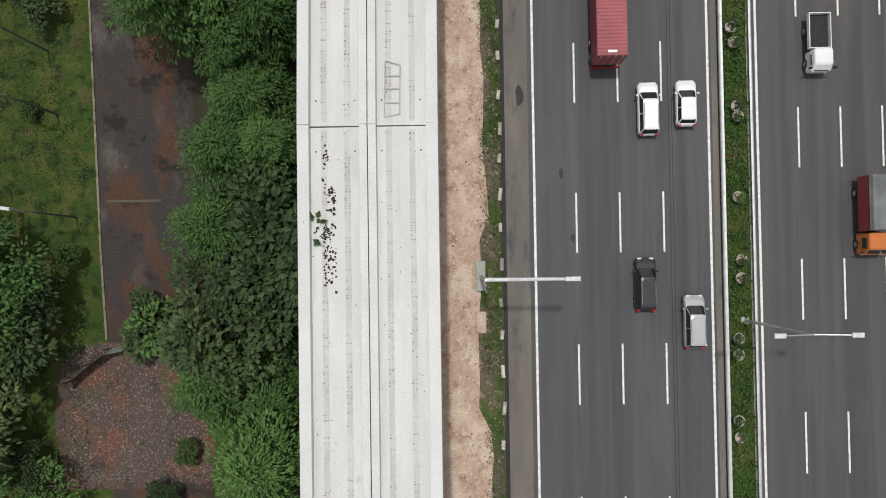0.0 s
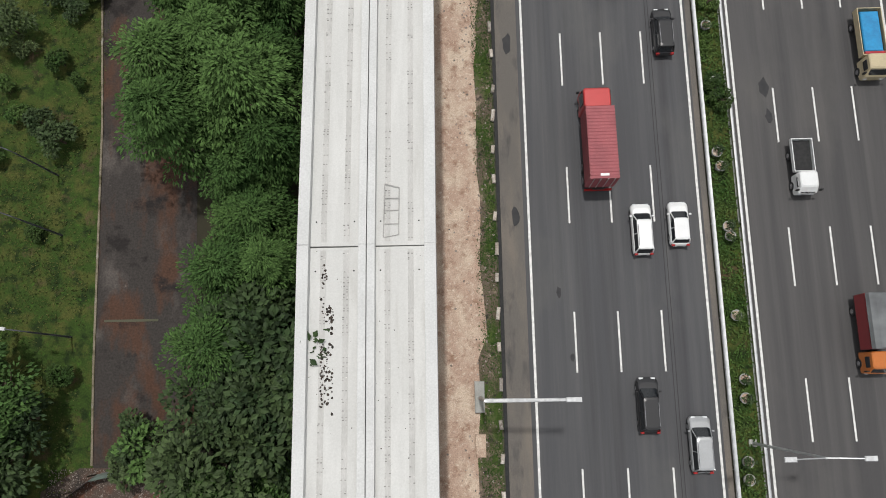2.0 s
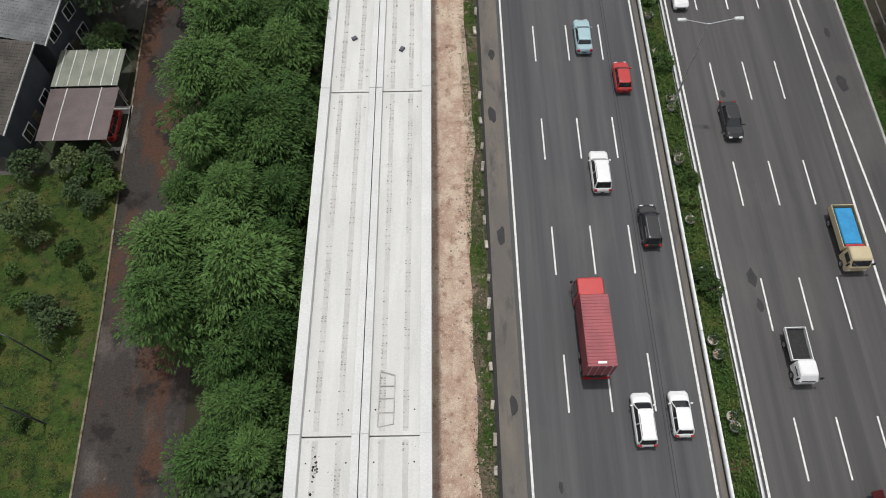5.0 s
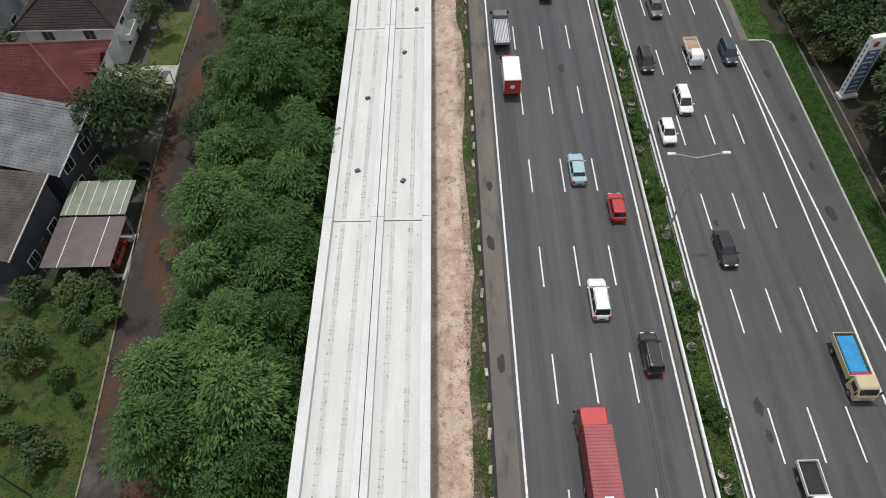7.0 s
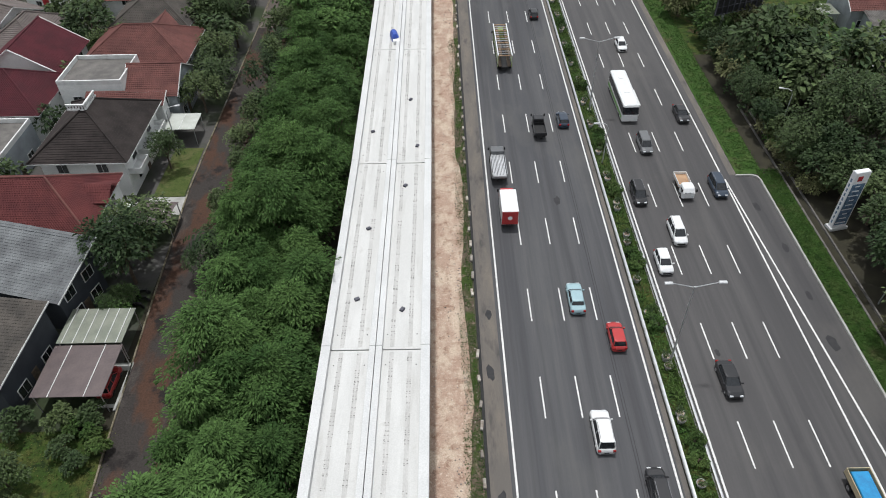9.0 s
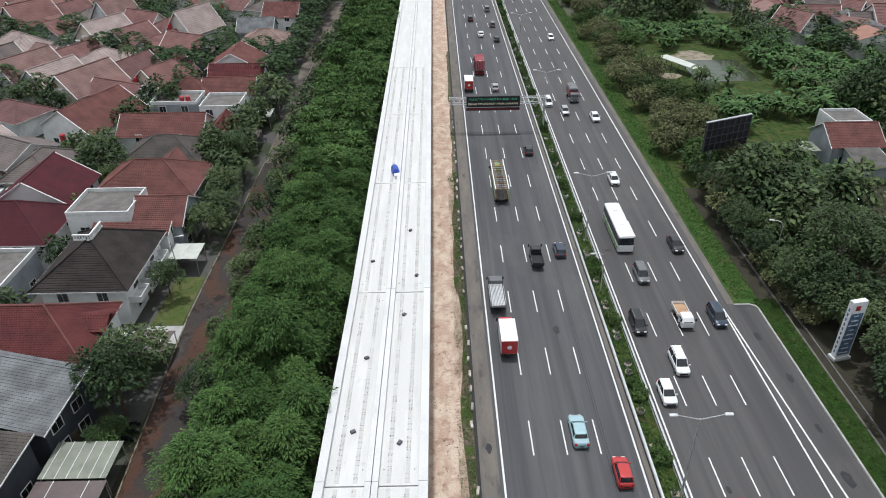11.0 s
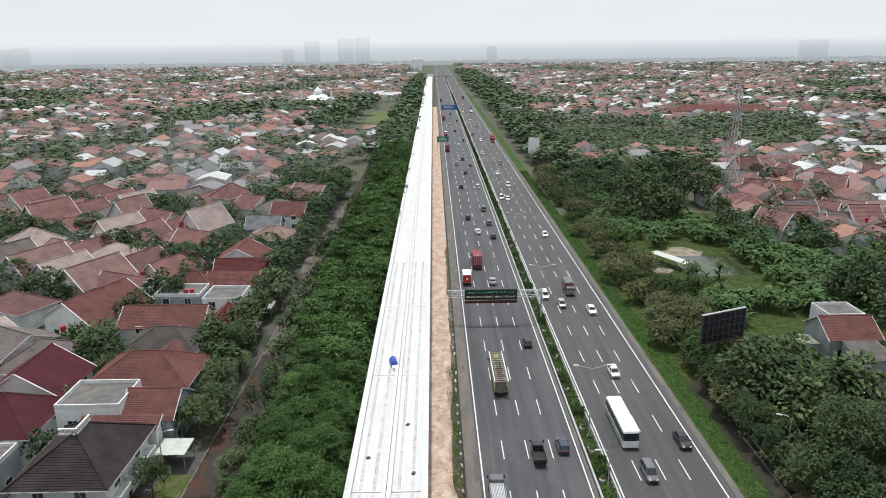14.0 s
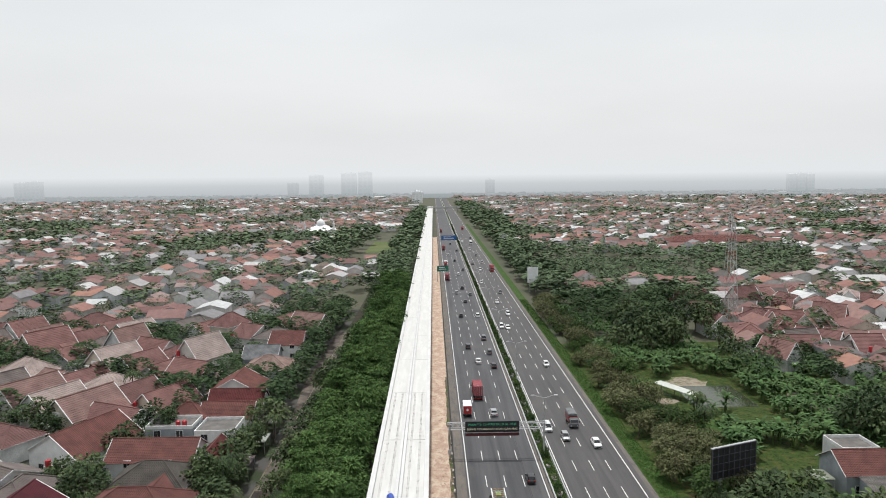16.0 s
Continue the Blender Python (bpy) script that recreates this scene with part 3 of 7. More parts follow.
def arm_lamp(x, y, z=0.0):
    s = put("street_lamp", x, y, z)
    part("pole", Shape().tube((0, 0, 0), (0, 0, 11.9), 0.16, 0.09), M["steel"], s)
    part("arm", Shape().tube((0, 0, 11.6), (5.8, 0, 12.1), 0.14, 0.1, n=8), M["lamp"], s)
    part("lamp_head", Shape().box(5.2, 6.2, -0.15, 0.15, 12.05, 12.2, bevel=0.04), M["lamp"], s)
    part("base_plinth", Shape().box(-0.45, 0.35, -1.2, 1.3, -0.1, 0.5, bevel=0.05), M["concrete_grey"], s, "weathered concrete plinth")
    return tagged(s, "pale steel street lamp with one long arm", "street lamp")


arm_lamp(1.6, -1.1)
slabp = part("concrete_slab", Shape().box(-0.42, 0.42, -0.9, 0.9, 0, 0.3, bevel=0.04), M["dirt"], at=pose(1.55, -4.9, 0))
tagged(slabp, "earth-stained concrete slab lying beside the lamp", "slab")


def hook_lamp(x, y, rz, h=8.0, metal="steel"):
    s = put("street_lamp", x, y, 0, rz)
    part("pole", Shape().tube((0, 0, 0), (0, 0, h), 0.09, 0.06), M[metal], s)
    c = Shape()
    pts = [(0.0, h), (0.25, h + 0.55), (0.8, h + 0.8), (1.5, h + 0.8)]
    for (a, b), (e, f) in zip(pts, pts[1:]):
        c.tube((a, 0, b), (e, 0, f), 0.045, n=6)
    part("arm", c, M[metal], s)
    part("lamp_head", Shape().box(1.3, 2.0, -0.13, 0.13, h + 0.72, h + 0.86, bevel=0.04), M["lamp"], s)
    return tagged(s, "slim grey street lamp with a curved arm", "street lamp")


M["dark_steel"] = mat("dark_steel", (0.10, 0.10, 0.12), (0.06, 0.06, 0.075), 0.6, 2, 10, metal=0.3)
hook_lamp(48.6, 52.5, 20, 7)
hook_lamp(49.5, 86, 160, 7)
hook_lamp(-38.2, 84.5, 20, 7)
hook_lamp(22.6, 80, 180, 6)

# gantry over the left carriageway
GY = 140.5
M["black"] = mat("black_panel", (0.012, 0.012, 0.014), (0.02, 0.02, 0.02), 0.5, 3)


M["dark_red"] = mat("dark_red_band", (0.10, 0.015, 0.02), None, 0.5, 3)


def glow(name, c, power):
    m = bpy.data.materials.new(name)
    m.use_nodes = True
    b = m.node_tree.nodes["Principled BSDF"]
    b.inputs["Base Color"].default_value = (*c, 1)
    b.inputs["Emission Color"].default_value = (*c, 1)
    b.inputs["Emission Strength"].default_value = power
    return m


M["led_green"] = glow("led_green", (0.04, 0.3, 0.18), 0.45)
M["led_amber"] = glow("led_amber", (0.4, 0.38, 0.28), 0.45)


def words(name, text, size, material, parent, at, label=""):
    c = bpy.data.curves.new(name, "FONT")
    c.body, c.size, c.align_x, c.align_y, c.extrude = text, size, "CENTER", "CENTER", 0.005
    tmp = bpy.data.objects.new(name, c)
    me = bpy.data.meshes.new_from_object(tmp)
    bpy.data.objects.remove(tmp)
    me.materials.clear()
    me.materials.append(material)
    return part(name, me, None, parent, label, at)


def gantry():
    g = put("sign_gantry", 0, GY)
    for x in (2.9, 22.6):
        for dy in (-0.5, 0.5):
            part("leg", Shape().tube((x, dy, 0), (x, dy, 7.4), 0.11), M["steel"], g)
        for z in (1.5, 3.0, 4.5, 6.0):
            part("brace", Shape().tube((x, -0.5, z - 0.7), (x, 0.5, z + 0.7), 0.05, n=6), M["steel"], g)
    for z in (6.2, 7.4):
        for dy in (-0.5, 0.5):
            part("chord", Shape().tube((2.4, dy, z), (23.2, dy, z), 0.09, n=6), M["steel"], g)
    for i in range(16):
        x = 2.6 + 1.28 * i
        part("web", Shape().tube((x, -0.5, 6.2), (x + 1.28, -0.5, 7.4), 0.05, n=5), M["steel"], g)
        part("web", Shape().tube((x, 0.5, 7.4), (x + 1.28, 0.5, 6.2), 0.05, n=5), M["steel"], g)
    part("walkway", Shape().box(6, 17.3, -1.0, -0.5, 5.6, 5.7), M["steel"], g)
    part("control_box", Shape().box(2.5, 3.2, -0.9, -0.5, 0.9, 2.0, bevel=0.05), M["steel"], g)
    sg = part("display_panel", Shape().box(6.1, 17.3, -0.85, -0.55, 4.9, 8.0, bevel=0.0), M["black"], g, "black variable message display")
    words("display_text", "MULAI TGL 12 MARET PKL 06.00 - 10.00", 0.58, M["led_green"], sg, pose(11.7, -0.87, 7.35, 90))
    words("display_text", "BEKASI TIMUR/BARAT ARAH CAWANG", 0.6, M["led_amber"], sg, pose(11.7, -0.87, 6.35, 90))
    part("lower_band", Shape().box(6.2, 17.2, -0.87, -0.85, 5.0, 5.5), M["dark_red"], sg, "unlit dark red band")
    return tagged(g, "steel truss gantry carrying a lit message display", "gantry")


gantry()

# right-hand kerb, drain and signs
def ribbon(name, left, right, z, material, label, category, drop=0.25):
    """A strip of ground between two polylines of (x, y)."""
    s = Shape()
    for (a, b), (c, d) in zip(zip(left, left[1:]), zip(right, right[1:])):
        s.face([(*a, z), (*c, z), (*d, z), (*b, z)])
        s.face([(*c, z), (*c, z - drop), (*d, z - drop), (*d, z)])
        s.face([(*b, z), (*b, z - drop), (*a, z - drop), (*a, z)])
    return structure(name, s, material, label, category)


edge = [(2.75 - 0.95 * max(0, noise.noise(Vector((0.3, 0.13 * k, 5))) + 0.35) - 0.35 * noise.noise(Vector((2.3, 0.61 * k, 5))) - (0.75 if -14 < 2 * k - 30 < 3 else 0), 2 * k - 30.0) for k in range(116)]
ribbon("strip_grass", edge, [(3.3, y) for _, y in edge], 0.03, M["weedy_soil"], "weedy littered edge of the dirt strip", "grass", 0.05)
structure("layby_kerb", Shape().box(43.3, 43.55, ROAD_S, 75.6, -0.1, 0.2, bevel=0.04).box(40.4, 42.5, 76.6, 76.85, -0.1, 0.2, bevel=0.04), M["concrete_grey"], "pale concrete kerb round the lay-by", "kerb")
ribbon("layby_kerb", [(43.3, 75.6), (43.1, 76.2), (42.5, 76.6)], [(43.55, 75.6), (43.33, 76.35), (42.5, 76.85)], 0.2, M["concrete_grey"], "pale concrete kerb round the lay-by corner", "kerb")
structure("drain_kerb", Shape().box(46.5, 46.75, ROAD_S, 95, -0.4, 0.15).box(47.7, 47.9, ROAD_S, 95, -0.4, 0.2), M["paving"], "old concrete drain channel beside the verge", "drain")
ribbon("edge_line", [(38.6, 76), (39.85, 46), (40.9, 20), (42.0, -10)], [(38.8, 76), (40.05, 46), (41.1, 20), (42.2, -10)], 0.008, M["paint"], "second solid white line of the exit lane", "road marking", 0.03)


M["sign_white"] = mat("sign_white", (0.75, 0.76, 0.77), (0.66, 0.67, 0.68), 0.4, 1.5)
M["sign_blue"] = mat("sign_blue", (0.05, 0.09, 0.16), (0.12, 0.2, 0.3), 0.4, 2.5, fac=(0.4, 0.6))
M["sign_red"] = mat("sign_red", (0.4, 0.03, 0.04), None, 0.4, 2)


def totem():
    g = put("pylon_sign", 49.4, 65.6, 0, 12)
    part("column", Shape().box(-1.0, 1.0, -0.35, 0.35, 0, 8.8, bevel=0.06), M["sign_white"], g)
    part("emblem", Shape().box(-0.5, 0.15, -0.37, -0.35, 7.5, 8.2), M["sign_red"], g, "dark red emblem")
    for k in range(9):
        z = 6.7 - 0.7 * k
        w = 0.35 + 0.4 * ((k * 7) % 3) / 2
        part("picture_panel", Shape().box(-0.85, 0.85, -0.362, -0.35, z - 0.35, z + 0.38), M["sign_blue"], g)
        part("text_bar", Shape().box(-w, w * 0.8, -0.372, -0.362, z - 0.08, z + 0.1), M["sign_white"], g)
    for k in range(10):
        part("edge_mark", Shape().box(-1.005, -1.0, -0.1, 0.12, 1.0 + 0.7 * k, 1.45 + 0.7 * k), M["sign_blue"], g)
    part("plinth", Shape().box(-1.2, 1.2, -0.6, 0.6, 0, 0.4, bevel=0.05), M["concrete_side"], g)
    return tagged(g, "white slanting pylon sign with blue printed panels", "sign")


totem()




def billboard():
    g = put("billboard", 52.5, 117.5, 0, 22)
    W, z0, z1 = 10.0, 5.4, 11.0
    part("panel", Shape().box(-W / 2, W / 2, 0, 0.25, z0, z1), M["black"], g, "dark back of the billboard")
    for i in range(9):
        x = -W / 2 + W * i / 8
        part("upright", Shape().box(x - 0.06, x + 0.06, -0.18, -0.0, z0, z1), M["dark_steel"], g)
    for j in range(5):
        z = z0 + (z1 - z0) * j / 4
        part("rail", Shape().box(-W / 2, W / 2, -0.26, -0.18, z - 0.05, z + 0.05), M["dark_steel"], g)
    part("top_edge", Shape().box(-W / 2 - 0.1, W / 2 + 0.1, -0.1, 0.35, z1, z1 + 0.12), M["steel"], g)
    for x in (-3, 3):
        part("leg", Shape().tube((x, 0.1, 0), (x, 0.1, z0), 0.22), M["steel"], g)
    return tagged(g, "dark billboard seen from behind with steel framing", "billboard")


billboard()

M["sign_green"] = mat("sign_green", (0.02, 0.16, 0.10), None, 0.4, 1)
M["sign_road_blue"] = mat("sign_road_blue", (0.03, 0.12, 0.33), None, 0.4, 1)


def road_sign(x, y, w, h, z, m, label, legs):
    g = put("road_sign", x, y)
    part("board", Shape().box(-w / 2, w / 2, -0.1, 0.1, z, z + h), m, g)
    part("border", Shape().box(-w / 2 + 0.2, w / 2 - 0.2, -0.11, -0.1, z + 0.2, z + 0.3), M["sign_white"], g)
    for k in range(2):
        part("text_bar", Shape().box(-w * 0.35, w * (0.3 - 0.15 * k), -0.115, -0.1, z + h * (0.35 + 0.3 * k), z + h * (0.47 + 0.3 * k)), M["sign_white"], g)
    for q in legs:
        part("leg", Shape().tube((q, 0.2, 0), (q, 0.2, z + h), 0.15), M["steel"], g)
    return tagged(g, label, "road sign")


road_sign(5.0, 392, 6.5, 3.2, 6, M["sign_green"], "green overhead road sign on a roadside post", (-3.2,))
road_sign(13.0, 590, 13, 4, 6.5, M["sign_road_blue"], "blue overhead road sign spanning the lanes", (-9.5, 9.5))
road_sign(50.5, 352, 5.5, 8.0, 5, M["sign_white"], "white and blue roadside advertising board", (-1.5, 1.5))

# overpass far down the road
ov = put("overpass", 15, 1240)
part("deck", Shape().box(-70, 70, -5, 5, 7, 8.8), M["concrete_grey"], ov)
part("parapet", Shape().box(-70, 70, -5.2, -5, 8.2, 9.8), M["concrete_side"], ov)
for x in (-13, 7.4, 28):
    part("pier", Shape().box(x - 0.7, x + 0.7, -4, 4, 0, 7), M["concrete_grey"], ov)
tagged(ov, "grey concrete overpass crossing the toll road", "overpass")


# ---------------------------------------------------------------- houses
def palette(name, colours, rough=0.8, by="object", scale=0.5, bump=0.0, dirt=(0.7, 1.1), stretch=None, fine=6.0):
    m = bpy.data.materials.new(name)
    m.use_nodes = True
    n, l = m.node_tree.nodes, m.node_tree.links
    bs = n["Principled BSDF"]
    bs.inputs["Roughness"].default_value = rough
    bs.inputs["Specular IOR Level"].default_value = 0.15
    geo = n.new("ShaderNodeNewGeometry")
    src = n.new("ShaderNodeObjectInfo").outputs["Random"] if by == "object" else geo.outputs["Random Per Island"]
    r = n.new("ShaderNodeValToRGB")
    r.color_ramp.interpolation = "CONSTANT"
    while len(r.color_ramp.elements) < len(colours):
        r.color_ramp.elements.new(0.5)
    for i, c in enumerate(colours):
        e = r.color_ramp.elements[i]
        e.position, e.color = i / len(colours), (*c, 1)
    l.new(src, r.inputs[0])
    vec = geo.outputs["Position"]
    if stretch:
        mp = n.new("ShaderNodeMapping")
        mp.inputs["Scale"].default_value = stretch
        l.new(vec, mp.inputs["Vector"])
        vec = mp.outputs[0]
    hsv = n.new("ShaderNodeHueSaturation")
    l.new(r.outputs[0], hsv.inputs["Color"])
    val = None
    for sc in (scale, fine):
        t = n.new("ShaderNodeTexNoise")
        t.inputs["Scale"].default_value, t.inputs["Detail"].default_value = sc, 4
        l.new(vec, t.inputs["Vector"])
        mr = n.new("ShaderNodeMapRange")
        mr.inputs["From Min"].default_value, mr.inputs["From Max"].default_value = 0.3, 0.7
        mr.inputs["To Min"].default_value, mr.inputs["To Max"].default_value = dirt
        l.new(t.outputs["Fac"], mr.inputs["Value"])
        if val is None:
            val = mr.outputs[0]
        else:
            q = n.new("ShaderNodeMath")
            q.operation = "MULTIPLY"
            l.new(val, q.inputs[0])
            l.new(mr.outputs[0], q.inputs[1])
            val = q.outputs[0]
    l.new(val, hsv.inputs["Value"])
    l.new(hsv.outputs[0], bs.inputs["Base Color"])
    return m


def tiles(name, c1, c2, scale=0.5, pale=None, rough=0.92):
    return mat(name, c1, c2, rough, scale, 4, bump=0.0, fac=(0.35, 0.65), spec=0.12)


M["tile_red"] = tiles("tile_red", (0.125, 0.041, 0.04), (0.09, 0.031, 0.032))
M["tile_orange"] = tiles("tile_orange", (0.165, 0.075, 0.066), (0.115, 0.055, 0.05))
M["tile_maroon"] = tiles("tile_maroon", (0.095, 0.028, 0.035), (0.07, 0.025, 0.03))
M["tile_pale"] = tiles("tile_pale", (0.30, 0.225, 0.195), (0.20, 0.135, 0.12))
M["tile_grey"] = tiles("tile_grey", (0.19, 0.2, 0.205), (0.12, 0.125, 0.13))
M["tile_brown"] = tiles("tile_brown", (0.10, 0.09, 0.08), (0.065, 0.06, 0.055))
M["tile_dark"] = tiles("tile_dark", (0.028, 0.024, 0.023), (0.045, 0.038, 0.036))
# estate roof colours, lifted and greyed towards haze
ROOFS = [(0.195, 0.103, 0.094), (0.160, 0.086, 0.080), (0.215, 0.122, 0.110), (0.142, 0.078, 0.073), (0.205, 0.130, 0.117), (0.172, 0.092, 0.086), (0.32, 0.26, 0.24), (0.14, 0.12, 0.112), (0.180, 0.097, 0.090), (0.198, 0.106, 0.097)]
M["tile_mix"] = palette("tile_mix", ROOFS, 0.75, dirt=(0.78, 1.18), scale=0.35)
M["wall_mix"] = palette("wall_mix", [(0.78, 0.77, 0.73), (0.68, 0.66, 0.61), (0.8, 0.8, 0.78), (0.6, 0.62, 0.62), (0.68, 0.62, 0.52), (0.74, 0.76, 0.74)], 0.85, dirt=(0.75, 1.08), scale=0.4)
M["wall_white"] = mat("wall_white", (0.78, 0.79, 0.78), (0.66, 0.67, 0.66), 0.85, 0.5, 6)
M["wall_grey"] = mat("wall_grey", (0.3, 0.33, 0.35), (0.22, 0.24, 0.26), 0.85, 0.5, 6)
M["wall_slate"] = mat("wall_slate", (0.032, 0.037, 0.046), (0.048, 0.054, 0.064), 0.85, 0.5, 6)
M["trim_white"] = mat("trim_white", (0.68, 0.69, 0.68), (0.55, 0.56, 0.55), 0.7, 1, 8)
M["canopy"] = mat("canopy_sheet", (0.115, 0.088, 0.086), (0.088, 0.068, 0.068), 0.5, 0.8, 5)
M["canopy_green"] = mat("canopy_green", (0.21, 0.225, 0.18), (0.16, 0.175, 0.14), 0.5, 0.8, 5)
M["canopy_pale"] = mat("canopy_pale", (0.5, 0.52, 0.48), (0.42, 0.44, 0.4), 0.5, 0.8, 5)


def slope(s, a, b, c, d, course=0.36, ripple=0.3, k=0, lift=0.055):
    """Tile courses from the eave a-b up to the ridge d-c, each stepping over the one below, ribbed across."""
    a, b, c, d = (Vector(p) for p in (a, b, c, d))
    nrm = (b - a).cross(d - a).normalized()
    n = max(2, round((d - a).length / course))
    for i in range(n):
        t0, t1 = i / n, (i + 1) / n
        p0, q0, p1, q1 = a.lerp(d, t0), b.lerp(c, t0), a.lerp(d, t1), b.lerp(c, t1)
        m = max(1, round((q0 - p0).length / ripple) * 2) if ripple else 1
        base = len(s.v)
        for j in range(m + 1):
            u = j / m
            h = lift + (0.06 if (j % 2 and ripple) else 0)
            s.v.append(tuple(p0.lerp(q0, u) + nrm * h))
            s.v.append(tuple(p1.lerp(q1, u) + nrm * (h - lift)))
        for j in range(m):
            e = base + 2 * j
            s.f.append((e, e + 2, e + 3, e + 1))
            s.k.append(k)
        s.face([tuple(p0), tuple(q0), tuple(q0 + nrm * lift), tuple(p0 + nrm * lift)], k)
    s.face([tuple(d), tuple(c), tuple(b), tuple(a)], k)


def ridge(s, p, q, r=0.13):
    s.tube(p, q, r, n=6)


def window(parent, x, y, z, w, h, rz, frame_m=None):
    o = part("window", Shape().box(-w / 2 - 0.08, w / 2 + 0.08, -0.06, 0.04, -h / 2 - 0.08, h / 2 + 0.08), frame_m or M["trim_white"], parent, at=pose(x, y, z, 0, 0, rz))
    for d in (-1, 1):
        part("pane", Shape().box(d * w / 4 - w / 4 + 0.03, d * w / 4 + w / 4 - 0.03, -0.075, -0.06, -h / 2, h / 2), M["glass"], o)
    return o


def house(name, x0, x1, y0, y1, eave, top, roof, wall, tile, label, at=None, over=0.6, ripple=0.3, course=0.36, windows=True, axis="x", trim="trim_white", group=""):
    """A house in its own frame: walls, roof of a kind (gable, hip, shed, flat), ridge caps, fascias, windows."""
    h = new(name)
    w, d = x1 - x0, y1 - y0
    h.matrix_basis = at or pose((x0 + x1) / 2, (y0 + y1) / 2, 0)
    X, Y = w / 2, d / 2
    ws = Shape().box(-X, X, -Y, Y, 0, eave)
    rs, cs, ts = Shape(), Shape(), Shape()
    EX, EY = X + over, Y + over
    if roof == "gable" and axis == "x":
        zo = eave - (top - eave) * over / Y
        ws.face([(X, -Y, eave), (X, Y, eave), (X, 0, top - 0.05)])
        ws.face([(-X, Y, eave), (-X, -Y, eave), (-X, 0, top - 0.05)])
        slope(rs, (-EX, -EY, zo), (EX, -EY, zo), (EX, 0, top), (-EX, 0, top), course, ripple)
        slope(rs, (EX, EY, zo), (-EX, EY, zo), (-EX, 0, top), (EX, 0, top), course, ripple)
        ridge(cs, (-EX, 0, top + 0.08), (EX, 0, top + 0.08))
        for sx in (-1, 1):
            for sy in (-1, 1):
                ts.tube((sx * EX, sy * EY, zo - 0.03), (sx * EX, 0, top - 0.03), 0.09, n=4)
    elif roof == "gable":
        zo = eave - (top - eave) * over / X
        ws.face([(-X, -Y, eave), (X, -Y, eave), (0, -Y, top - 0.05)])
        ws.face([(X, Y, eave), (-X, Y, eave), (0, Y, top - 0.05)])
        slope(rs, (EX, -EY, zo), (EX, EY, zo), (0, EY, top), (0, -EY, top), course, ripple)
        slope(rs, (-EX, EY, zo), (-EX, -EY, zo), (0, -EY, top), (0, EY, top), course, ripple)
        ridge(cs, (0, -EY, top + 0.08), (0, EY, top + 0.08))
        for sx in (-1, 1):
            for sy in (-1, 1):
                ts.tube((sx * EX, sy * EY, zo - 0.03), (0, sy * EY, top - 0.03), 0.13, n=4)
    elif roof == "hip":
        r = max(0.0, EX - EY) if EX > EY else 0.0
        q = max(0.0, EY - EX) if EY > EX else 0.0
        zo = eave - 0.25
        A, B, C, D = (-EX, -EY, zo), (EX, -EY, zo), (EX, EY, zo), (-EX, EY, zo)
        P, Q = ((-r, 0, top), (r, 0, top)) if r or not q else ((0, -q, top), (0, q, top))
        if r or not q:
            slope(rs, A, B, Q, P, course, ripple)
            slope(rs, C, D, P, Q, course, ripple)
            slope(rs, B, C, Q, Q, course, ripple)
            slope(rs, D, A, P, P, course, ripple)
            caps = ((A, P), (D, P), (B, Q), (C, Q), (P, Q))
        else:
            slope(rs, B, C, Q, P, course, ripple)
            slope(rs, D, A, P, Q, course, ripple)
            slope(rs, A, B, P, P, course, ripple)
            slope(rs, C, D, Q, Q, course, ripple)
            caps = ((A, P), (B, P), (C, Q), (D, Q), (P, Q))
        for p, q2 in caps:
            if (Vector(p) - Vector(q2)).length > 0.1:
                ridge(cs, (p[0], p[1], p[2] + 0.1), (q2[0], q2[1], q2[2] + 0.1))
        for p, q2 in ((A, B), (B, C), (C, D), (D, A)):
            ts.tube((p[0], p[1], zo - 0.05), (q2[0], q2[1], zo - 0.05), 0.1, n=4)
    elif roof == "shed":
        slope(rs, (-EX, -EY, eave + 0.1), (EX, -EY, eave + 0.1), (EX, EY, top), (-EX, EY, top), course, ripple)
        ws.face([(X, -Y, eave), (X, Y, eave), (X, Y, top - 0.1)])
        ws.face([(-X, Y, eave), (-X, -Y, eave), (-X, Y, top - 0.1)])
        ws.face([(-X, Y, eave), (X, Y, eave), (X, Y, top - 0.1), (-X, Y, top - 0.1)])
        ts.tube((EX, -EY, eave + 0.05), (EX, EY, top - 0.05), 0.1, n=4)
    else:
        rs.box(-X + 0.15, X - 0.15, -Y + 0.15, Y - 0.15, eave - 0.2, eave + 0.05)
        for b in ((-X, X, -Y, -Y + 0.2), (-X, X, Y - 0.2, Y), (-X, -X + 0.2, -Y + 0.2, Y - 0.2), (X - 0.2, X, -Y + 0.2, Y - 0.2)):
            ts.box(*b, eave, eave + 0.7)
    part("wall", ws, M[wall], h)
    if not windows:
        for o, k in ((cs, 0), (ts, 1)):
            n = len(rs.v)
            rs.v.extend(o.v)
            rs.f.extend(tuple(q + n for q in f) for f in o.f)
            rs.k.extend([k] * len(o.f))
        cs, ts = Shape(), Shape()
    part("roof", rs, [M[tile], M[trim]], h)
    if cs.f:
        part("ridge_cap", cs, M["tile_orange"] if tile == "tile_red" else M[tile], h)
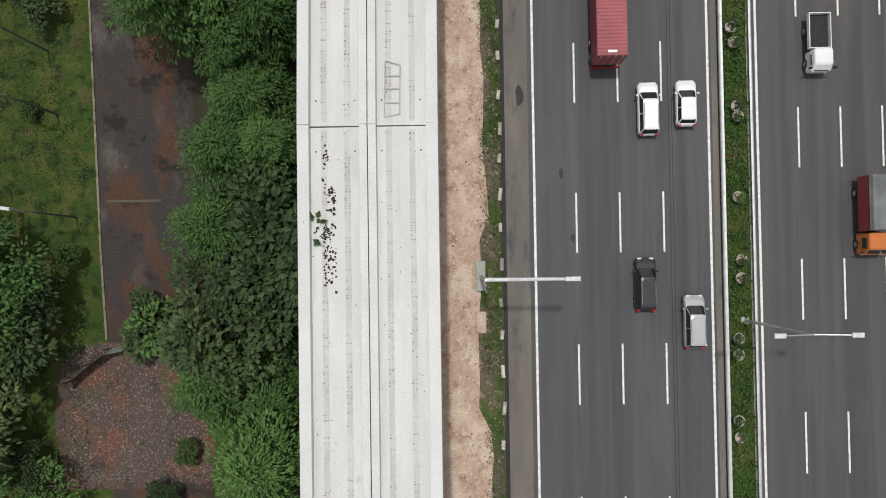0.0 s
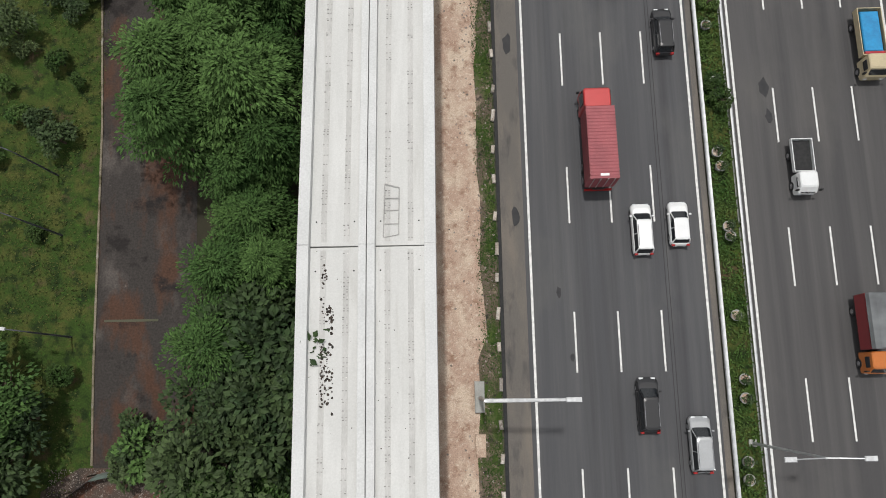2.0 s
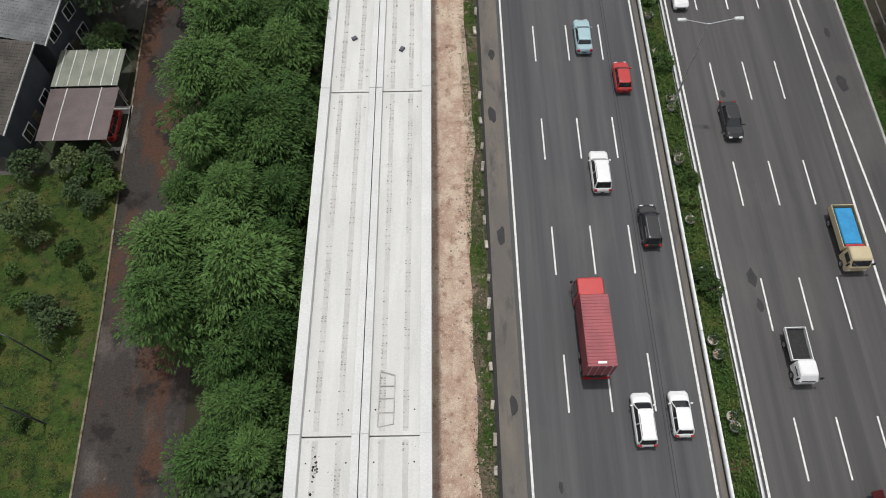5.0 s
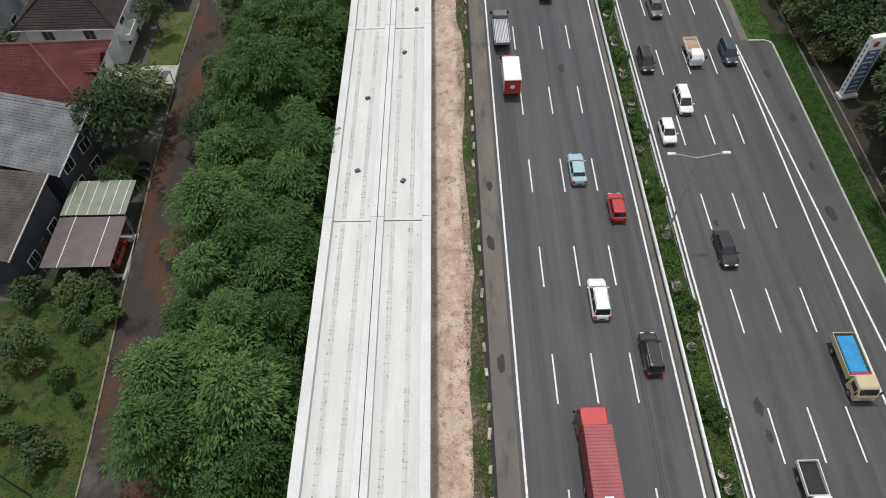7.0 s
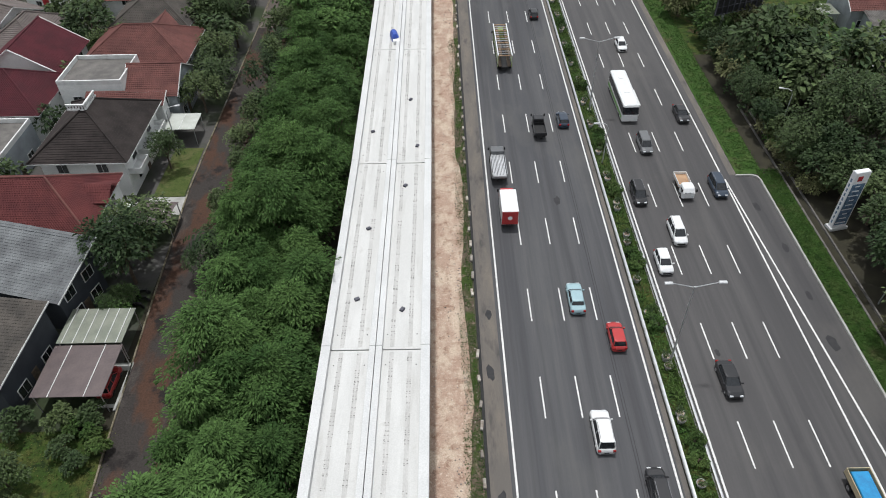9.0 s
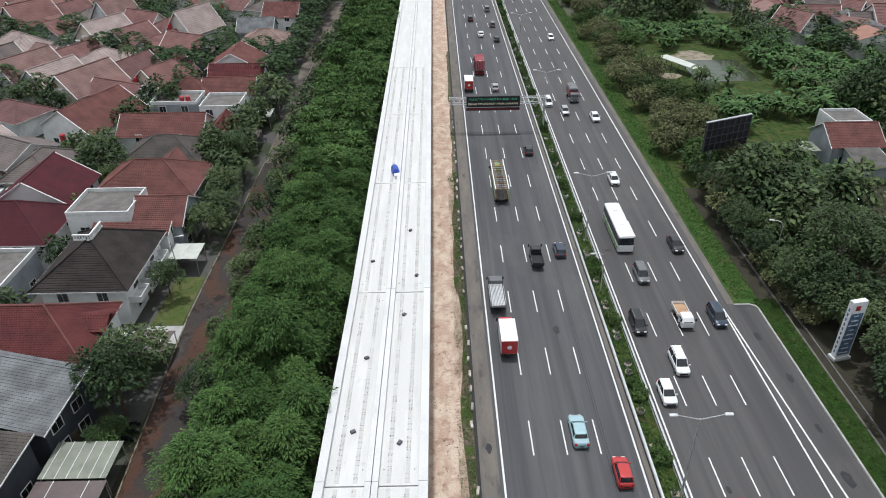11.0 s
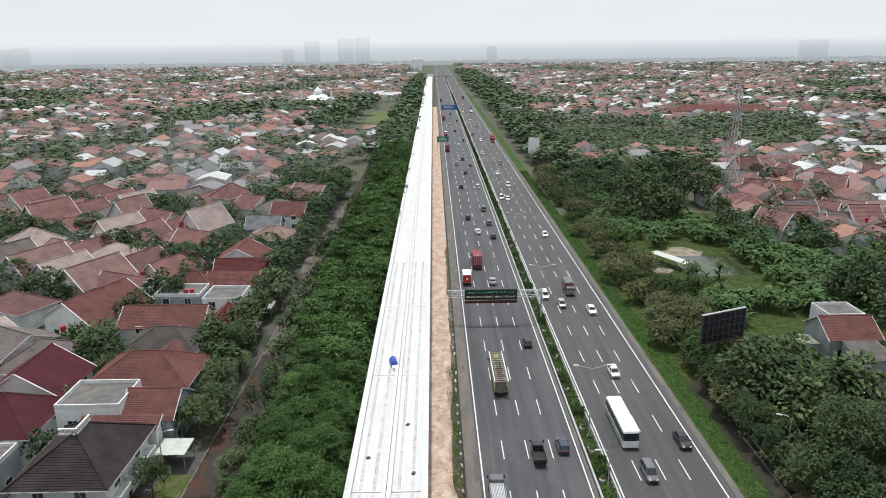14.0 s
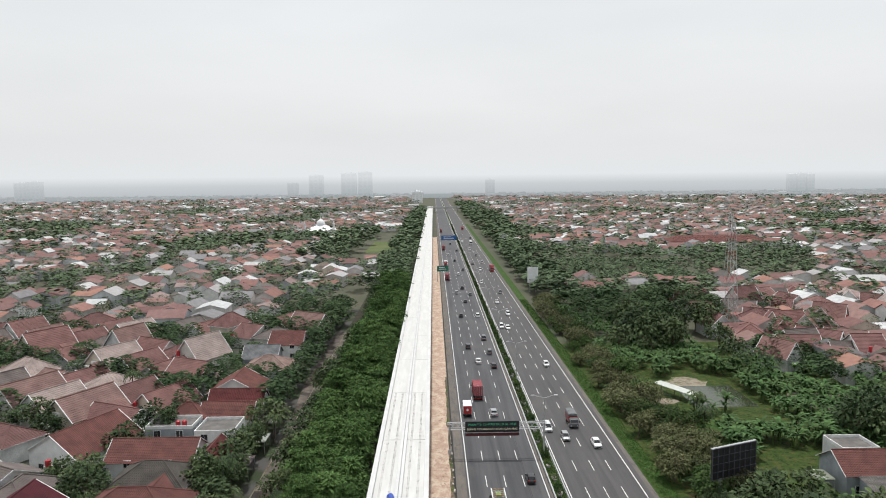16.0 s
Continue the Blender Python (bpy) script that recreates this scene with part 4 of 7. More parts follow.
    if ts.f:
        n = 4 if roof in ("gable", "hip") else 4 if roof == "flat" else 1
        step = len(ts.f) // n
        for i in range(n):
            o = Shape()
            for f in ts.f[i * step:(i + 1) * step]:
                o.f.append(f)
            low = min(min(f) for f in o.f)
            top_i = max(max(f) for f in o.f)
            o.v, o.f, o.k = ts.v[low:top_i + 1], [tuple(q - low for q in f) for f in o.f], [0] * step
            part("fascia", o, M[trim], h)
    if windows:
        for z in ([1.6, 4.6] if eave > 5 else [1.5]):
            for u in (-0.5, 0.45):
                window(h, X, u * Y, z, 1.5, 1.3, 90)
                window(h, u * X, -Y, z, 1.4, 1.3, 0)
        dr = part("door", Shape().box(-0.45, 0.45, -0.07, 0.02, 0, 2.1), M["bark"], h, at=pose(X, -0.05 * Y, 0, 0, 0, 90))
        part("handle", Shape().box(0.3, 0.36, -0.12, -0.07, 0.95, 1.1), M["chrome"], dr)
    return tagged(h, label, "house", group)


def canopy(x0, x1, y0, y1, z, sheet_m, label, curve=0.0, bars=3):
    c = new("carport")
    X, Y = (x1 - x0) / 2, (y1 - y0) / 2
    c.matrix_basis = pose((x0 + x1) / 2, (y0 + y1) / 2, 0)
    s, n = Shape(), 8
    prof = []
    for i in range(n + 1):
        u = -1 + 2 * i / n
        prof.append((u * Y, z + curve * (1 - u * u)))
    for (a, b), (e, f) in zip(prof, prof[1:]):
        s.face([(-X, a, b), (X, a, b), (X, e, f), (-X, e, f)])
        s.face([(-X, e, f - 0.04), (X, e, f - 0.04), (X, a, b - 0.04), (-X, a, b - 0.04)])
    part("sheet", s, M[sheet_m], c)
    for i in range(bars):
        x = -X + 2 * X * (i + 0.5) / bars
        b = Shape()
        for (a, e), (f, g) in zip(prof, prof[1:]):
            b.tube((x, a, e + 0.03), (x, f, g + 0.03), 0.05, n=4)
        part("rib", b, M["trim_white"], c)
    for sx in (-1, 1):
        for sy in (-1, 1):
            part("post", Shape().tube((sx * (X - 0.2), sy * (Y - 0.2), 0), (sx * (X - 0.2), sy * (Y - 0.2), z), 0.06, n=6), M["steel"], c)
    return tagged(c, label, "carport")


# the row along the lane
A = house("house", -57, -41.0, 60.4, 70.8, 6.4, 10.2, "hip", "wall_white", "tile_red", "two-storey house with a red clay tile hip roof", over=0.7)
slope_d = Shape()
slope(slope_d, (0, -2.2, 0), (3.6, -2.2, 0), (3.6, 0, 1.2), (-0.6, 0, 1.2), 0.36, 0.3)
slope(slope_d, (3.6, 2.2, 0), (0, 2.2, 0), (-0.6, 0, 1.2), (3.6, 0, 1.2), 0.36, 0.3)
part("dormer_roof", slope_d, M["tile_red"], A, at=pose(5.9, 1.2, 6.9))
for k in range(2):
    bal = Shape()
    n = 10
    for i in range(n):
        a0, a1 = -1.4 + 2.8 * i / n, -1.4 + 2.8 * (i + 1) / n
        p, q = (1.5 * math.cos(a0), 2.0 * math.sin(a0)), (1.5 * math.cos(a1), 2.0 * math.sin(a1))
        bal.face([(*p, 3.3), (*q, 3.3), (*q, 4.2), (*p, 4.2)])
        bal.face([(*q, 3.3), (*p, 3.3), (0, 0, 3.3)])
    part("balcony", bal, M["trim_white"], A, at=pose(8.8, -2.6 + 4.6 * k, 0.0))
house("house", 0, 14, 0, 6.6, 5.3, 7.9, "shed", "wall_slate", "tile_grey", "two-storey slate house with a pale grey tile roof", at=pose(-46.6, 55.6, 0, 0, 0, -15), over=0.7)
house("house", 0, 14, 0, 9.0, 4.8, 6.6, "shed", "wall_slate", "tile_brown", "dark slate walled house with grey-brown tiles", at=pose(-48.6, 45.2, 0, 0, 0, -8), over=0.5)
sky_l = put("skylight", -43.2, 47.4, 5.75)
part("frame", Shape().box(-0.9, 0.9, -0.7, 0.7, 0, 0.15), M["steel"], sky_l, at=pose(0, 0, 0, -21))
part("pane", Shape().box(-0.8, 0.8, -0.6, 0.6, 0.15, 0.17), M["tile_grey"], sky_l, at=pose(0, 0, 0, -21))
tagged(sky_l, "grey framed skylight on the brown tile roof", "skylight")
Dh = house("house", -52.6, -41.6, 75.0, 88.4, 6.3, 10.4, "hip", "wall_white", "tile_dark", "white two-storey house with a dark brown shingle hip roof", over=1.0, course=0.45, ripple=0)
orn = Shape()
for a, b in (((-1.6, 0), (1.6, 0)),):
    orn.box(-2.0, 0.2, -1.6, -1.35, 10.2, 10.4).box(-2.0, 0.2, -1.6, -1.35, 10.9, 11.1).box(0.2, 0.45, -1.6, 2.2, 10.2, 10.4).box(0.2, 0.45, -1.6, 2.2, 10.9, 11.1)
    for i in range(6):
        orn.box(-1.95 + 0.38 * i, -1.8 + 0.38 * i, -1.55, -1.4, 10.4, 10.9)
    for i in range(9):
        orn.box(0.25, 0.4, -1.5 + 0.42 * i, -1.35 + 0.42 * i, 10.4, 10.9)
part("ridge_balustrade", orn, M["trim_white"], Dh, "white balustrade on the ridge")
for k in range(3):
    b = Shape().box(0, 1.7, -1.6, 1.6, 3.0, 3.15).box(1.6, 1.7, -1.6, 1.6, 3.15, 3.9).box(0, 1.6, -1.6, -1.5, 3.15, 3.9).box(0, 1.6, 1.5, 1.6, 3.15, 3.9)
    part("balcony", b, M["trim_white"], Dh, at=pose(5.5, -4.6 + 4.2 * k, 0.2 + 0.1 * k))
house("house", -56.5, -47, 92.4, 100.5, 7.2, 8, "flat", "wall_white", "paving", "white flat-roofed house with a parapet", over=0.3)
house("house", -46.9, -39.6, 92.4, 101, 5.6, 8.2, "gable", "wall_grey", "tile_orange", "pale house with an orange-red tile gable", over=0.5)
house("house", -52, -40.8, 89.6, 91.6, 5.2, 6.4, "shed", "wall_white", "tile_orange", "low orange tile lean-to behind the white house", over=0.3, windows=False)
house("house", -57, -41, 102.6, 114, 5.6, 9.2, "hip", "wall_grey", "tile_orange", "grey house with a red-orange tile hip roof", over=0.6)
house("house", -73, -58.5, 88, 99, 5.4, 9.4, "hip", "wall_white", "tile_maroon", "house with a deep maroon tile hip roof", over=0.6)
house("house", -72, -59.5, 99.5, 110, 5.8, 9.8, "gable", "wall_white", "tile_maroon", "house with a deep maroon tile gable roof", over=0.6, axis="y")
house("house", -72, -58.5, 74, 86, 5.0, 6, "flat", "wall_grey", "paving", "grey flat-roofed house with roof terrace", over=0.3)
house("house", -76, -59, 60, 72, 5.4, 8.6, "gable", "wall_white", "tile_orange", "house with a weathered orange tile roof", over=0.6)
canopy(-40.2, -33.4, 46.6, 51.4, 2.9, "canopy_green", "pale green translucent carport canopy with bars", bars=6)
canopy(-40.2, -33.2, 40.0, 46.4, 2.8, "canopy", "brown sheet carport canopy beside the slate house", bars=2)
canopy(-40.2, -33.9, 65.8, 70.2, 2.5, "canopy", "arched brown carport canopy", curve=0.5, bars=3)
canopy(-40.6, -36.0, 86.8, 91.2, 2.8, "canopy_pale", "pale flat carport canopy over parked space", bars=1)

# repeated houses of the estate
ESTATE = []
for i in range(6):
    k = random.Random(50 + i)
    ESTATE.append(house("estate_house", 0, 8.4 + 0.5 * (i % 3), 0, 12.0 + (i % 2), 3.6 + (0.9 if i == 4 else 0), 6.6 + 0.4 * (i % 3), ["gable", "gable", "gable", "gable", "hip", "gable"][i], "wall_mix", "tile_mix", "estate house with a weathered brown-red tile roof, paled for haze", at=pose(0, 0, 0), ripple=0, course=0.5, axis="yyyxyy"[i], group="estate houses", windows=False))
    h = ESTATE[-1]
    hx, hy = 4.2 + 0.25 * (i % 3), 6.0 + 0.5 * (i % 2)
    for wx, wy, wr in ((hx, -1.6, 90), (-1.8, -hy, 0)):
        part("window", Shape().box(-0.7, 0.7, -0.08, 0.02, -0.6, 0.6), M["glass"], h, at=pose(wx, wy, 1.7, 0, 0, wr))
    if i in (0, 2, 4):
        wing = Shape()
        slope(wing, (2.6, -1.6, 3.2), (2.6, 1.6, 3.2), (0.9, 1.6, 4.9), (0.9, -1.6, 4.9), 0.5, 0)
        slope(wing, (-0.8, 1.6, 3.2), (-0.8, -1.6, 3.2), (0.9, -1.6, 4.9), (0.9, 1.6, 4.9), 0.5, 0)
        part("porch_roof", wing, M["tile_mix"], h, at=pose(1.2, -7.4, -0.1))
        part("porch_wall", Shape().box(-0.5, 2.3, -1.5, 1.4, 0, 3.1), M["wall_mix"], h, at=pose(1.2, -7.4, 0))
    if i in (1, 3):
        part("carport_sheet", Shape().box(-3.8, 0.5, -9.6, -6.3, 2.5, 2.56), M["canopy_pale"], h)
        for px in (-3.6, 0.3):
            part("carport_post", Shape().box(px - 0.05, px + 0.05, -9.5, -9.4, 0, 2.5), M["steel"], h)
    if i in (3, 5):
        tk = part("water_tank", Shape().tube((0, 0, 0), (0, 0, 1.1), 0.5, n=12), M["sign_red"], h, "red plastic water tank", at=pose(2.4, 7.4, 4.0))
        part("tank_stand", Shape().box(-0.6, 0.6, -0.6, 0.6, -4.0, 0), M["concrete_grey"], tk)
    front = Shape().box(-3.2, -0.6, -hy - 1.1, -hy + 0.1, 0, 3.3).box(-3.35, -0.45, -hy - 1.3, -hy - 0.1, 3.3, 3.45).box(-1.0, 1.0, -hy - 0.7, -hy, 3.9, 4.6)
    part("front_bay", front, M["wall_mix"], h)
    side = Shape()
    slope(side, (hx + 3.0, 1.2, 2.9), (hx + 3.0, 6.0, 2.9), (0, 6.0, 5.6), (0, 1.2, 5.6), 0.5, 0)
    if i in (1, 5):
        part("side_roof", side, M["tile_mix"], h)
        part("side_wall", Shape().box(hx - 0.1, hx + 2.5, 1.6, 5.6, 0, 2.9), M["wall_mix"], h)
used = [False] * 6


def estate(x, y, rz, rng, scale=1.0):
    k = rng.randrange(6)
    m = pose(x, y, 0, 0, 0, rz)
    ob = ESTATE[k]
    if used[k]:
        ob = copy_thing(ob, m)
    else:
        ob.matrix_basis = m
        used[k] = True
    ob.scale = (scale, scale, rng.choice((0.95, 1.0, 1.1, 1.25, 1.5)))
    return ob


rng = random.Random(77)
GARDEN = []
# the column of larger houses beside the lane
house("house", -57.5, -44.5, 117, 126.6, 5.0, 8.0, "hip", "wall_white", "tile_brown", "pale house with a grey-brown tile hip roof", over=0.7, course=0.45, ripple=0.4)
house("house", -52.5, -44.0, 114.6, 119.5, 4.2, 6.6, "gable", "wall_white", "tile_orange", "white front wing with a red tile gable", over=0.5, ripple=0.4, axis="y")
house("house", -63, -46.8, 128.6, 137.6, 5.2, 8.0, "gable", "wall_white", "tile_orange", "long house with a plain red tile gable roof", over=0.5, ripple=0.4)
house("house", -46.4, -41.2, 129, 138, 4.4, 6.8, "gable", "wall_mix", "tile_red", "narrow annex with a red tile roof", over=0.4, axis="y")
house("house", 0, 13.4, 0, 16.0, 4.6, 8.6, "gable", "wall_white", "tile_orange", "broad white house with a large brown-red gable roof", at=pose(-73.0, 141.5, 0, 0, 0, -22), over=0.6, ripple=0.4, axis="y")
house("house", -62, -52, 144.5, 151.5, 5.6, 6, "flat", "wall_grey", "paving", "grey flat-roofed house carrying water tanks", over=0.2)
house("house", -50.8, -42.4, 142, 150.5, 5.4, 6, "flat", "wall_white", "paving", "cream terraced house with a flat roof", over=0.2)
house("house", -60.5, -52.2, 152.2, 159, 5.2, 7.8, "hip", "wall_white", "tile_orange", "white house with a patched orange hip roof", over=0.5, ripple=0.4)
house("house", -53.5, -42, 153.5, 160.8, 4.8, 7.4, "gable", "wall_white", "tile_orange", "house with a red tile gable beside the lane", over=0.5, ripple=0.4)
house("house", -54, -41.4, 161.4, 168, 5.4, 8.2, "gable", "wall_mix", "tile_red", "two-storey house with a deep red roof", over=0.5, ripple=0.4)
house("house", -57.5, -44.5, 172, 182.5, 5.0, 8.6, "gable", "wall_white", "tile_orange", "house with crossed red tile gables", over=0.6, ripple=0.4, axis="y")
house("house", -54.5, -42, 194, 204.5, 4.8, 7.6, "hip", "wall_white", "tile_pale", "house with a weathered pale pink hip roof", over=0.6, ripple=0.4)
house("house", -58, -48, 206, 215, 5.0, 8.0, "gable", "wall_grey", "tile_grey", "pale grey house with a grey gable roof", over=0.5, ripple=0.4)
house("house", -54, -43.5, 222, 236, 5.2, 8.2, "gable", "wall_mix", "tile_orange", "house with a faded red roof beside the lane", over=0.5, ripple=0.4)
for tx, ty in ((-55.6, 146.2), (-54.3, 146.4)):
    tk = put("water_tank", tx, ty, 5.65)
    part("drum", Shape().tube((0, 0, 0), (0, 0, 1.1), 0.5, n=12).tube((0, 0, 1.1), (0, 0, 1.3), 0.46, 0.15, n=12), M["sign_red"], tk)
    tagged(tk, "red plastic water tank on the flat roof", "water tank", "roof tanks")
for x0, x1, y0, y1, cm in ((-40.6, -36.6, 131, 136.5, "canopy"), (-41.6, -36.4, 143.5, 149, "canopy_pale"), (-41, -36.6, 155, 160, "canopy_green"), (-40.8, -36.6, 164, 168, "canopy")):
    canopy(x0, x1, y0, y1, 2.8, cm, "sheet carport canopy in front of a lane-side house", bars=2)
# rows of gabled houses, turned from the lane, with planted streets between
TURN = radians(-27)
ex, ey, dx, dy = math.cos(TURN), math.sin(TURN), -math.sin(TURN), math.cos(TURN)
for row in range(-7, 9):
    for side in (0, 1):
        v = 34.0 * row + 14.5 * side
        for col in range(-34, 9):
            u = 10.8 * col + rng.uniform(-0.6, 0.6)
            x, y = -74 + u * ex + v * dx, 158 + u * ey + v * dy
            edge_x = -66 if y < 240 else -44
            if x > edge_x or y < 112 or y > 266 or x < -0.75 * y - 45 or (x > -82 and y < 122) or (x > -83 and 128 < y < 152):
                continue
            if rng.random() < (0.93 if noise.noise(Vector((x * 0.02, y * 0.03, 4))) < 0.2 else 0.55):
                estate(x, y, -27 + (0 if side == 0 else 180) + rng.choice((0, 0, 0, 0, 90)) + rng.uniform(-3, 3), rng, rng.uniform(0.94, 1.12))
            else:
                GARDEN.extend([(x, y), (x - 4, y + 4)])
    for q in range(60):
        u = -330 + 7.0 * q
        for off in (21.5, 26.0):
            v = 34.0 * row + off + rng.uniform(-1.2, 1.2)
            x, y = -74 + u * ex + v * dx, 158 + u * ey + v * dy
            if x < -64 and 112 < y < 266 and x > -0.75 * y - 45 and rng.random() < 0.72 and not (x > -83 and y < 152):
                GARDEN.append((x, y))
for q in range(34):
    GARDEN.append((rng.uniform(-41, -38.5), 116 + 5.6 * q))
for q in range(9):
    GARDEN.append((rng.uniform(-62, -42), 186 + rng.uniform(-3, 4)))
    GARDEN.append((rng.uniform(-62, -58), 150 + 9 * q))
for q in range(26):
    GARDEN.append((rng.uniform(-62, -37), rng.uniform(238, 306)))
GARDEN.extend([(-58, 101), (-57.5, 89), (-74, 104), (-60, 113), (-66, 113), (-77, 92), (-78, 80), (-75, 73), (-57.5, 73), (-66, 122), (-90, 112), (-62, 118), (-64, 124), (-70, 126), (-43, 121), (-42, 125), (-64, 139), (-41.5, 140)])
for x, y in ((-82, 70), (-84, 84), (-86, 98), (-83, 110), (-96, 90), (-97, 104), (-72, 116)):
    estate(x, y, rng.choice((0, 90, 180)), rng)

# right-hand side
house("house", 74, 83.5, 119.5, 128.5, 4.4, 7.2, "gable", "wall_grey", "tile_orange", "grey house with bright orange-red tile roof", over=0.5, axis="x")
house("house", 76, 82, 112.5, 119, 3.0, 4.2, "shed", "wall_grey", "paving", "small grey annex with a tin roof", over=0.3, windows=False)
house("house", 80, 87.5, 131, 138, 4.0, 5, "flat", "wall_mix", "paving", "pale concrete house with a stained flat roof", over=0.2)
house("house", 67.5, 84, 84, 94, 4.0, 6.4, "gable", "wall_slate", "tile_orange", "grey walled building with faded pink tiles", over=0.4, axis="x")
house("house", 84, 92, 100, 112, 5.6, 6.5, "shed", "wall_grey", "paving", "tall grey building with a tin roof", over=0.3)
canopy(69.5, 73, 121, 125.5, 2.8, "canopy_green", "green sheet awning beside the grey house", bars=1)
shed = put("pond_shelter", 64, 178, 0, 28)
part("roof", Shape().box(-1.6, 1.6, -7.5, 7.5, 2.4, 2.5), M["canopy_pale"], shed)
for yy in (-7, -2.4, 2.4, 7):
    for xx in (-1.4, 1.4):
        part("post", Shape().box(xx - 0.06, xx + 0.06, yy - 0.06, yy + 0.06, 0, 2.4), M["bark"], shed)
tagged(shed, "long open shelter with pale sheet roof by the pond", "shelter")
M["water"] = mat("pond_water", (0.03, 0.04, 0.02), (0.045, 0.055, 0.03), 0.15, 0.2, 2)
slab("pond", 66, 82, 170, 188, 0.02, M["water"], "dark green fish pond", "pond", 0.1)
for i in range(45):
    y = rng.uniform(205, 330)
    x = rng.uniform(max(92, 0.28 * y + 25), 0.72 * y + 20)
    estate(x, y, rng.uniform(0, 360), rng, rng.uniform(0.8, 1.05))


def loft_low(rings):
    """Rounded plan rectangles (y0, y1, half width, z, corner) stacked into a shell."""
    s, n = Shape(), 16
    for y0, y1, w, z, r in rings:
        for qx, qy, st in ((w - r, y1 - r, 0), (-(w - r), y1 - r, 90), (-(w - r), y0 + r, 180), (w - r, y0 + r, 270)):
            for j in range(4):
                t = radians(st + 30 * j)
                s.v.append((qx + r * math.cos(t), qy + r * math.sin(t), z))
    for k in range(len(rings) - 1):
        for j in range(n):
            s.f.append((k * n + j, k * n + (j + 1) % n, (k + 1) * n + (j + 1) % n, (k + 1) * n + j))
            s.k.append(0)
    k = len(rings) - 1
    s.f.append(tuple(range(k * n, k * n + n)))
    s.f.append(tuple(range(n - 1, -1, -1)))
    s.k.extend([0, 0])
    return s


M["blue_tarp"] = mat("blue_tarp", (0.02, 0.05, 0.28), (0.03, 0.09, 0.4), 0.5, 2, 8)
# ---------------------------------------------------------------- ground left of the belt
LANE_L = [(-29.0, -40), (-29.9, -6), (-30.4, 2), (-31.3, 23), (-32.3, 36), (-33.3, 52), (-34, 65), (-34.6, 76), (-34.4, 110), (-34, 164), (-34, 260)]
LANE_R = [(-20.5, -40), (-21.5, -6), (-22.0, 2), (-22.8, 23), (-24.5, 36), (-26.5, 52), (-27.5, 65), (-29.0, 76), (-28.5, 110), (-27, 164), (-27, 260)]
structure("yard_left", Shape().box(-75, -29, -120, 38, -0.3, 0.01), M["grass"], "patchy green and brown grass yard", "grass yard")
structure("yard_belt", Shape().box(-34, -3, -120, 900, -0.3, -0.001), M["tree_shade_floor"], "weedy ground under the tree belt, coloured dark for shade", "grass ground")
structure("estate_ground", Shape().box(-260, -34, 38, 310, -0.3, -0.012), M["estate_ground"], "grey paved yards and streets of the estate", "pavement")
ribbon("lane", LANE_L, LANE_R, 0.03, M["lane_earth"], "dark lane with red-brown mud", "lane")
lane_far = layered("dusty_lane", (0.105, 0.09, 0.078), [((0.16, 0.138, 0.118), 0.2, 0.48, 0.6, None), ((0.05, 0.042, 0.037), 0.18, 0.5, 0.62, None)], 0.95, 0.02, 5)
ribbon("lane_beyond", [(-34.4, 126), (-35.4, 164), (-37.5, 194), (-37.5, 262)], [(-30.2, 126), (-31.2, 164), (-32.4, 194), (-32.5, 262)], 0.036, lane_far, "dusty grey-brown lane between the trees and houses", "lane", 0.02)
kl = [(x - 0.18, y) for x, y in LANE_L[1:]]
ribbon("lane_kerb", kl, LANE_L[1:], 0.14, layered("mossy_kerb", (0.19, 0.165, 0.12), [((0.07, 0.065, 0.03), 0.8, 0.48, 0.62, None), ((0.34, 0.33, 0.30), 0.4, 0.56, 0.68, None)], 0.95, 0.02, 9), "narrow mossy kerb along the lane", "kerb")
rubble_m = layered("rubble_ground", (0.075, 0.057, 0.047), [((0.115, 0.052, 0.034), 0.25, 0.5, 0.6, None), ((0.04, 0.034, 0.03), 0.5, 0.52, 0.64, None), ((0.17, 0.15, 0.135), 4.0, 0.58, 0.68, None)], 0.95, 0.04, 14)
ribbon("rubble_yard", [(-33.5, -18.5), (-34.5, -13), (-34, -8), (-31, -6.2)], [(-21.0, -18.5), (-20.8, -13), (-21.0, -8), (-21.2, -6.2)], 0.045, rubble_m, "reddish rubble yard strewn with stones", "ground")
structure("belt_grass", Shape().box(-20.9, -12, -40, -5.5, -0.2, 0.02), M["verge"], "bright green grass strip beside the rubble", "grass")
structure("lawn", Shape().box(-39.2, -35.0, 74.5, 86, -0.1, 0.05), layered("dry_lawn", (0.065, 0.088, 0.024), [((0.095, 0.10, 0.04), 0.4, 0.45, 0.6, None), ((0.045, 0.07, 0.018), 1.5, 0.5, 0.65, None)], 0.95, 0.05, 9), "small clipped front lawn", "lawn")
structure("carport_drive", Shape().box(-33.1, -32.85, 40.2, 46.2, -0.1, 0.14).box(-34.9, -33.1, 40.6, 41.0, -0.1, 0.1).box(-34.9, -33.1, 45.2, 46.2, -0.1, 0.06), M["concrete_grey"], "pale concrete kerb and drive beside the carport", "kerb")
structure("front_path", Shape().box(-39.5, -34.6, 70.6, 74.4, -0.1, 0.04), M["concrete_grey"], "pale paved front path", "path")
structure("lane_threshold", Shape().box(-29.9, -25.3, 5.6, 5.8, -0.1, 0.08), M["earth"], "low muddy concrete strip across the lane", "threshold")
M["tuft"] = mat("yard_tuft", (0.034, 0.072, 0.014), (0.062, 0.082, 0.022), 0.9, 0.4, 3, island=0.5, c3=(0.085, 0.088, 0.03), spec=0.15)
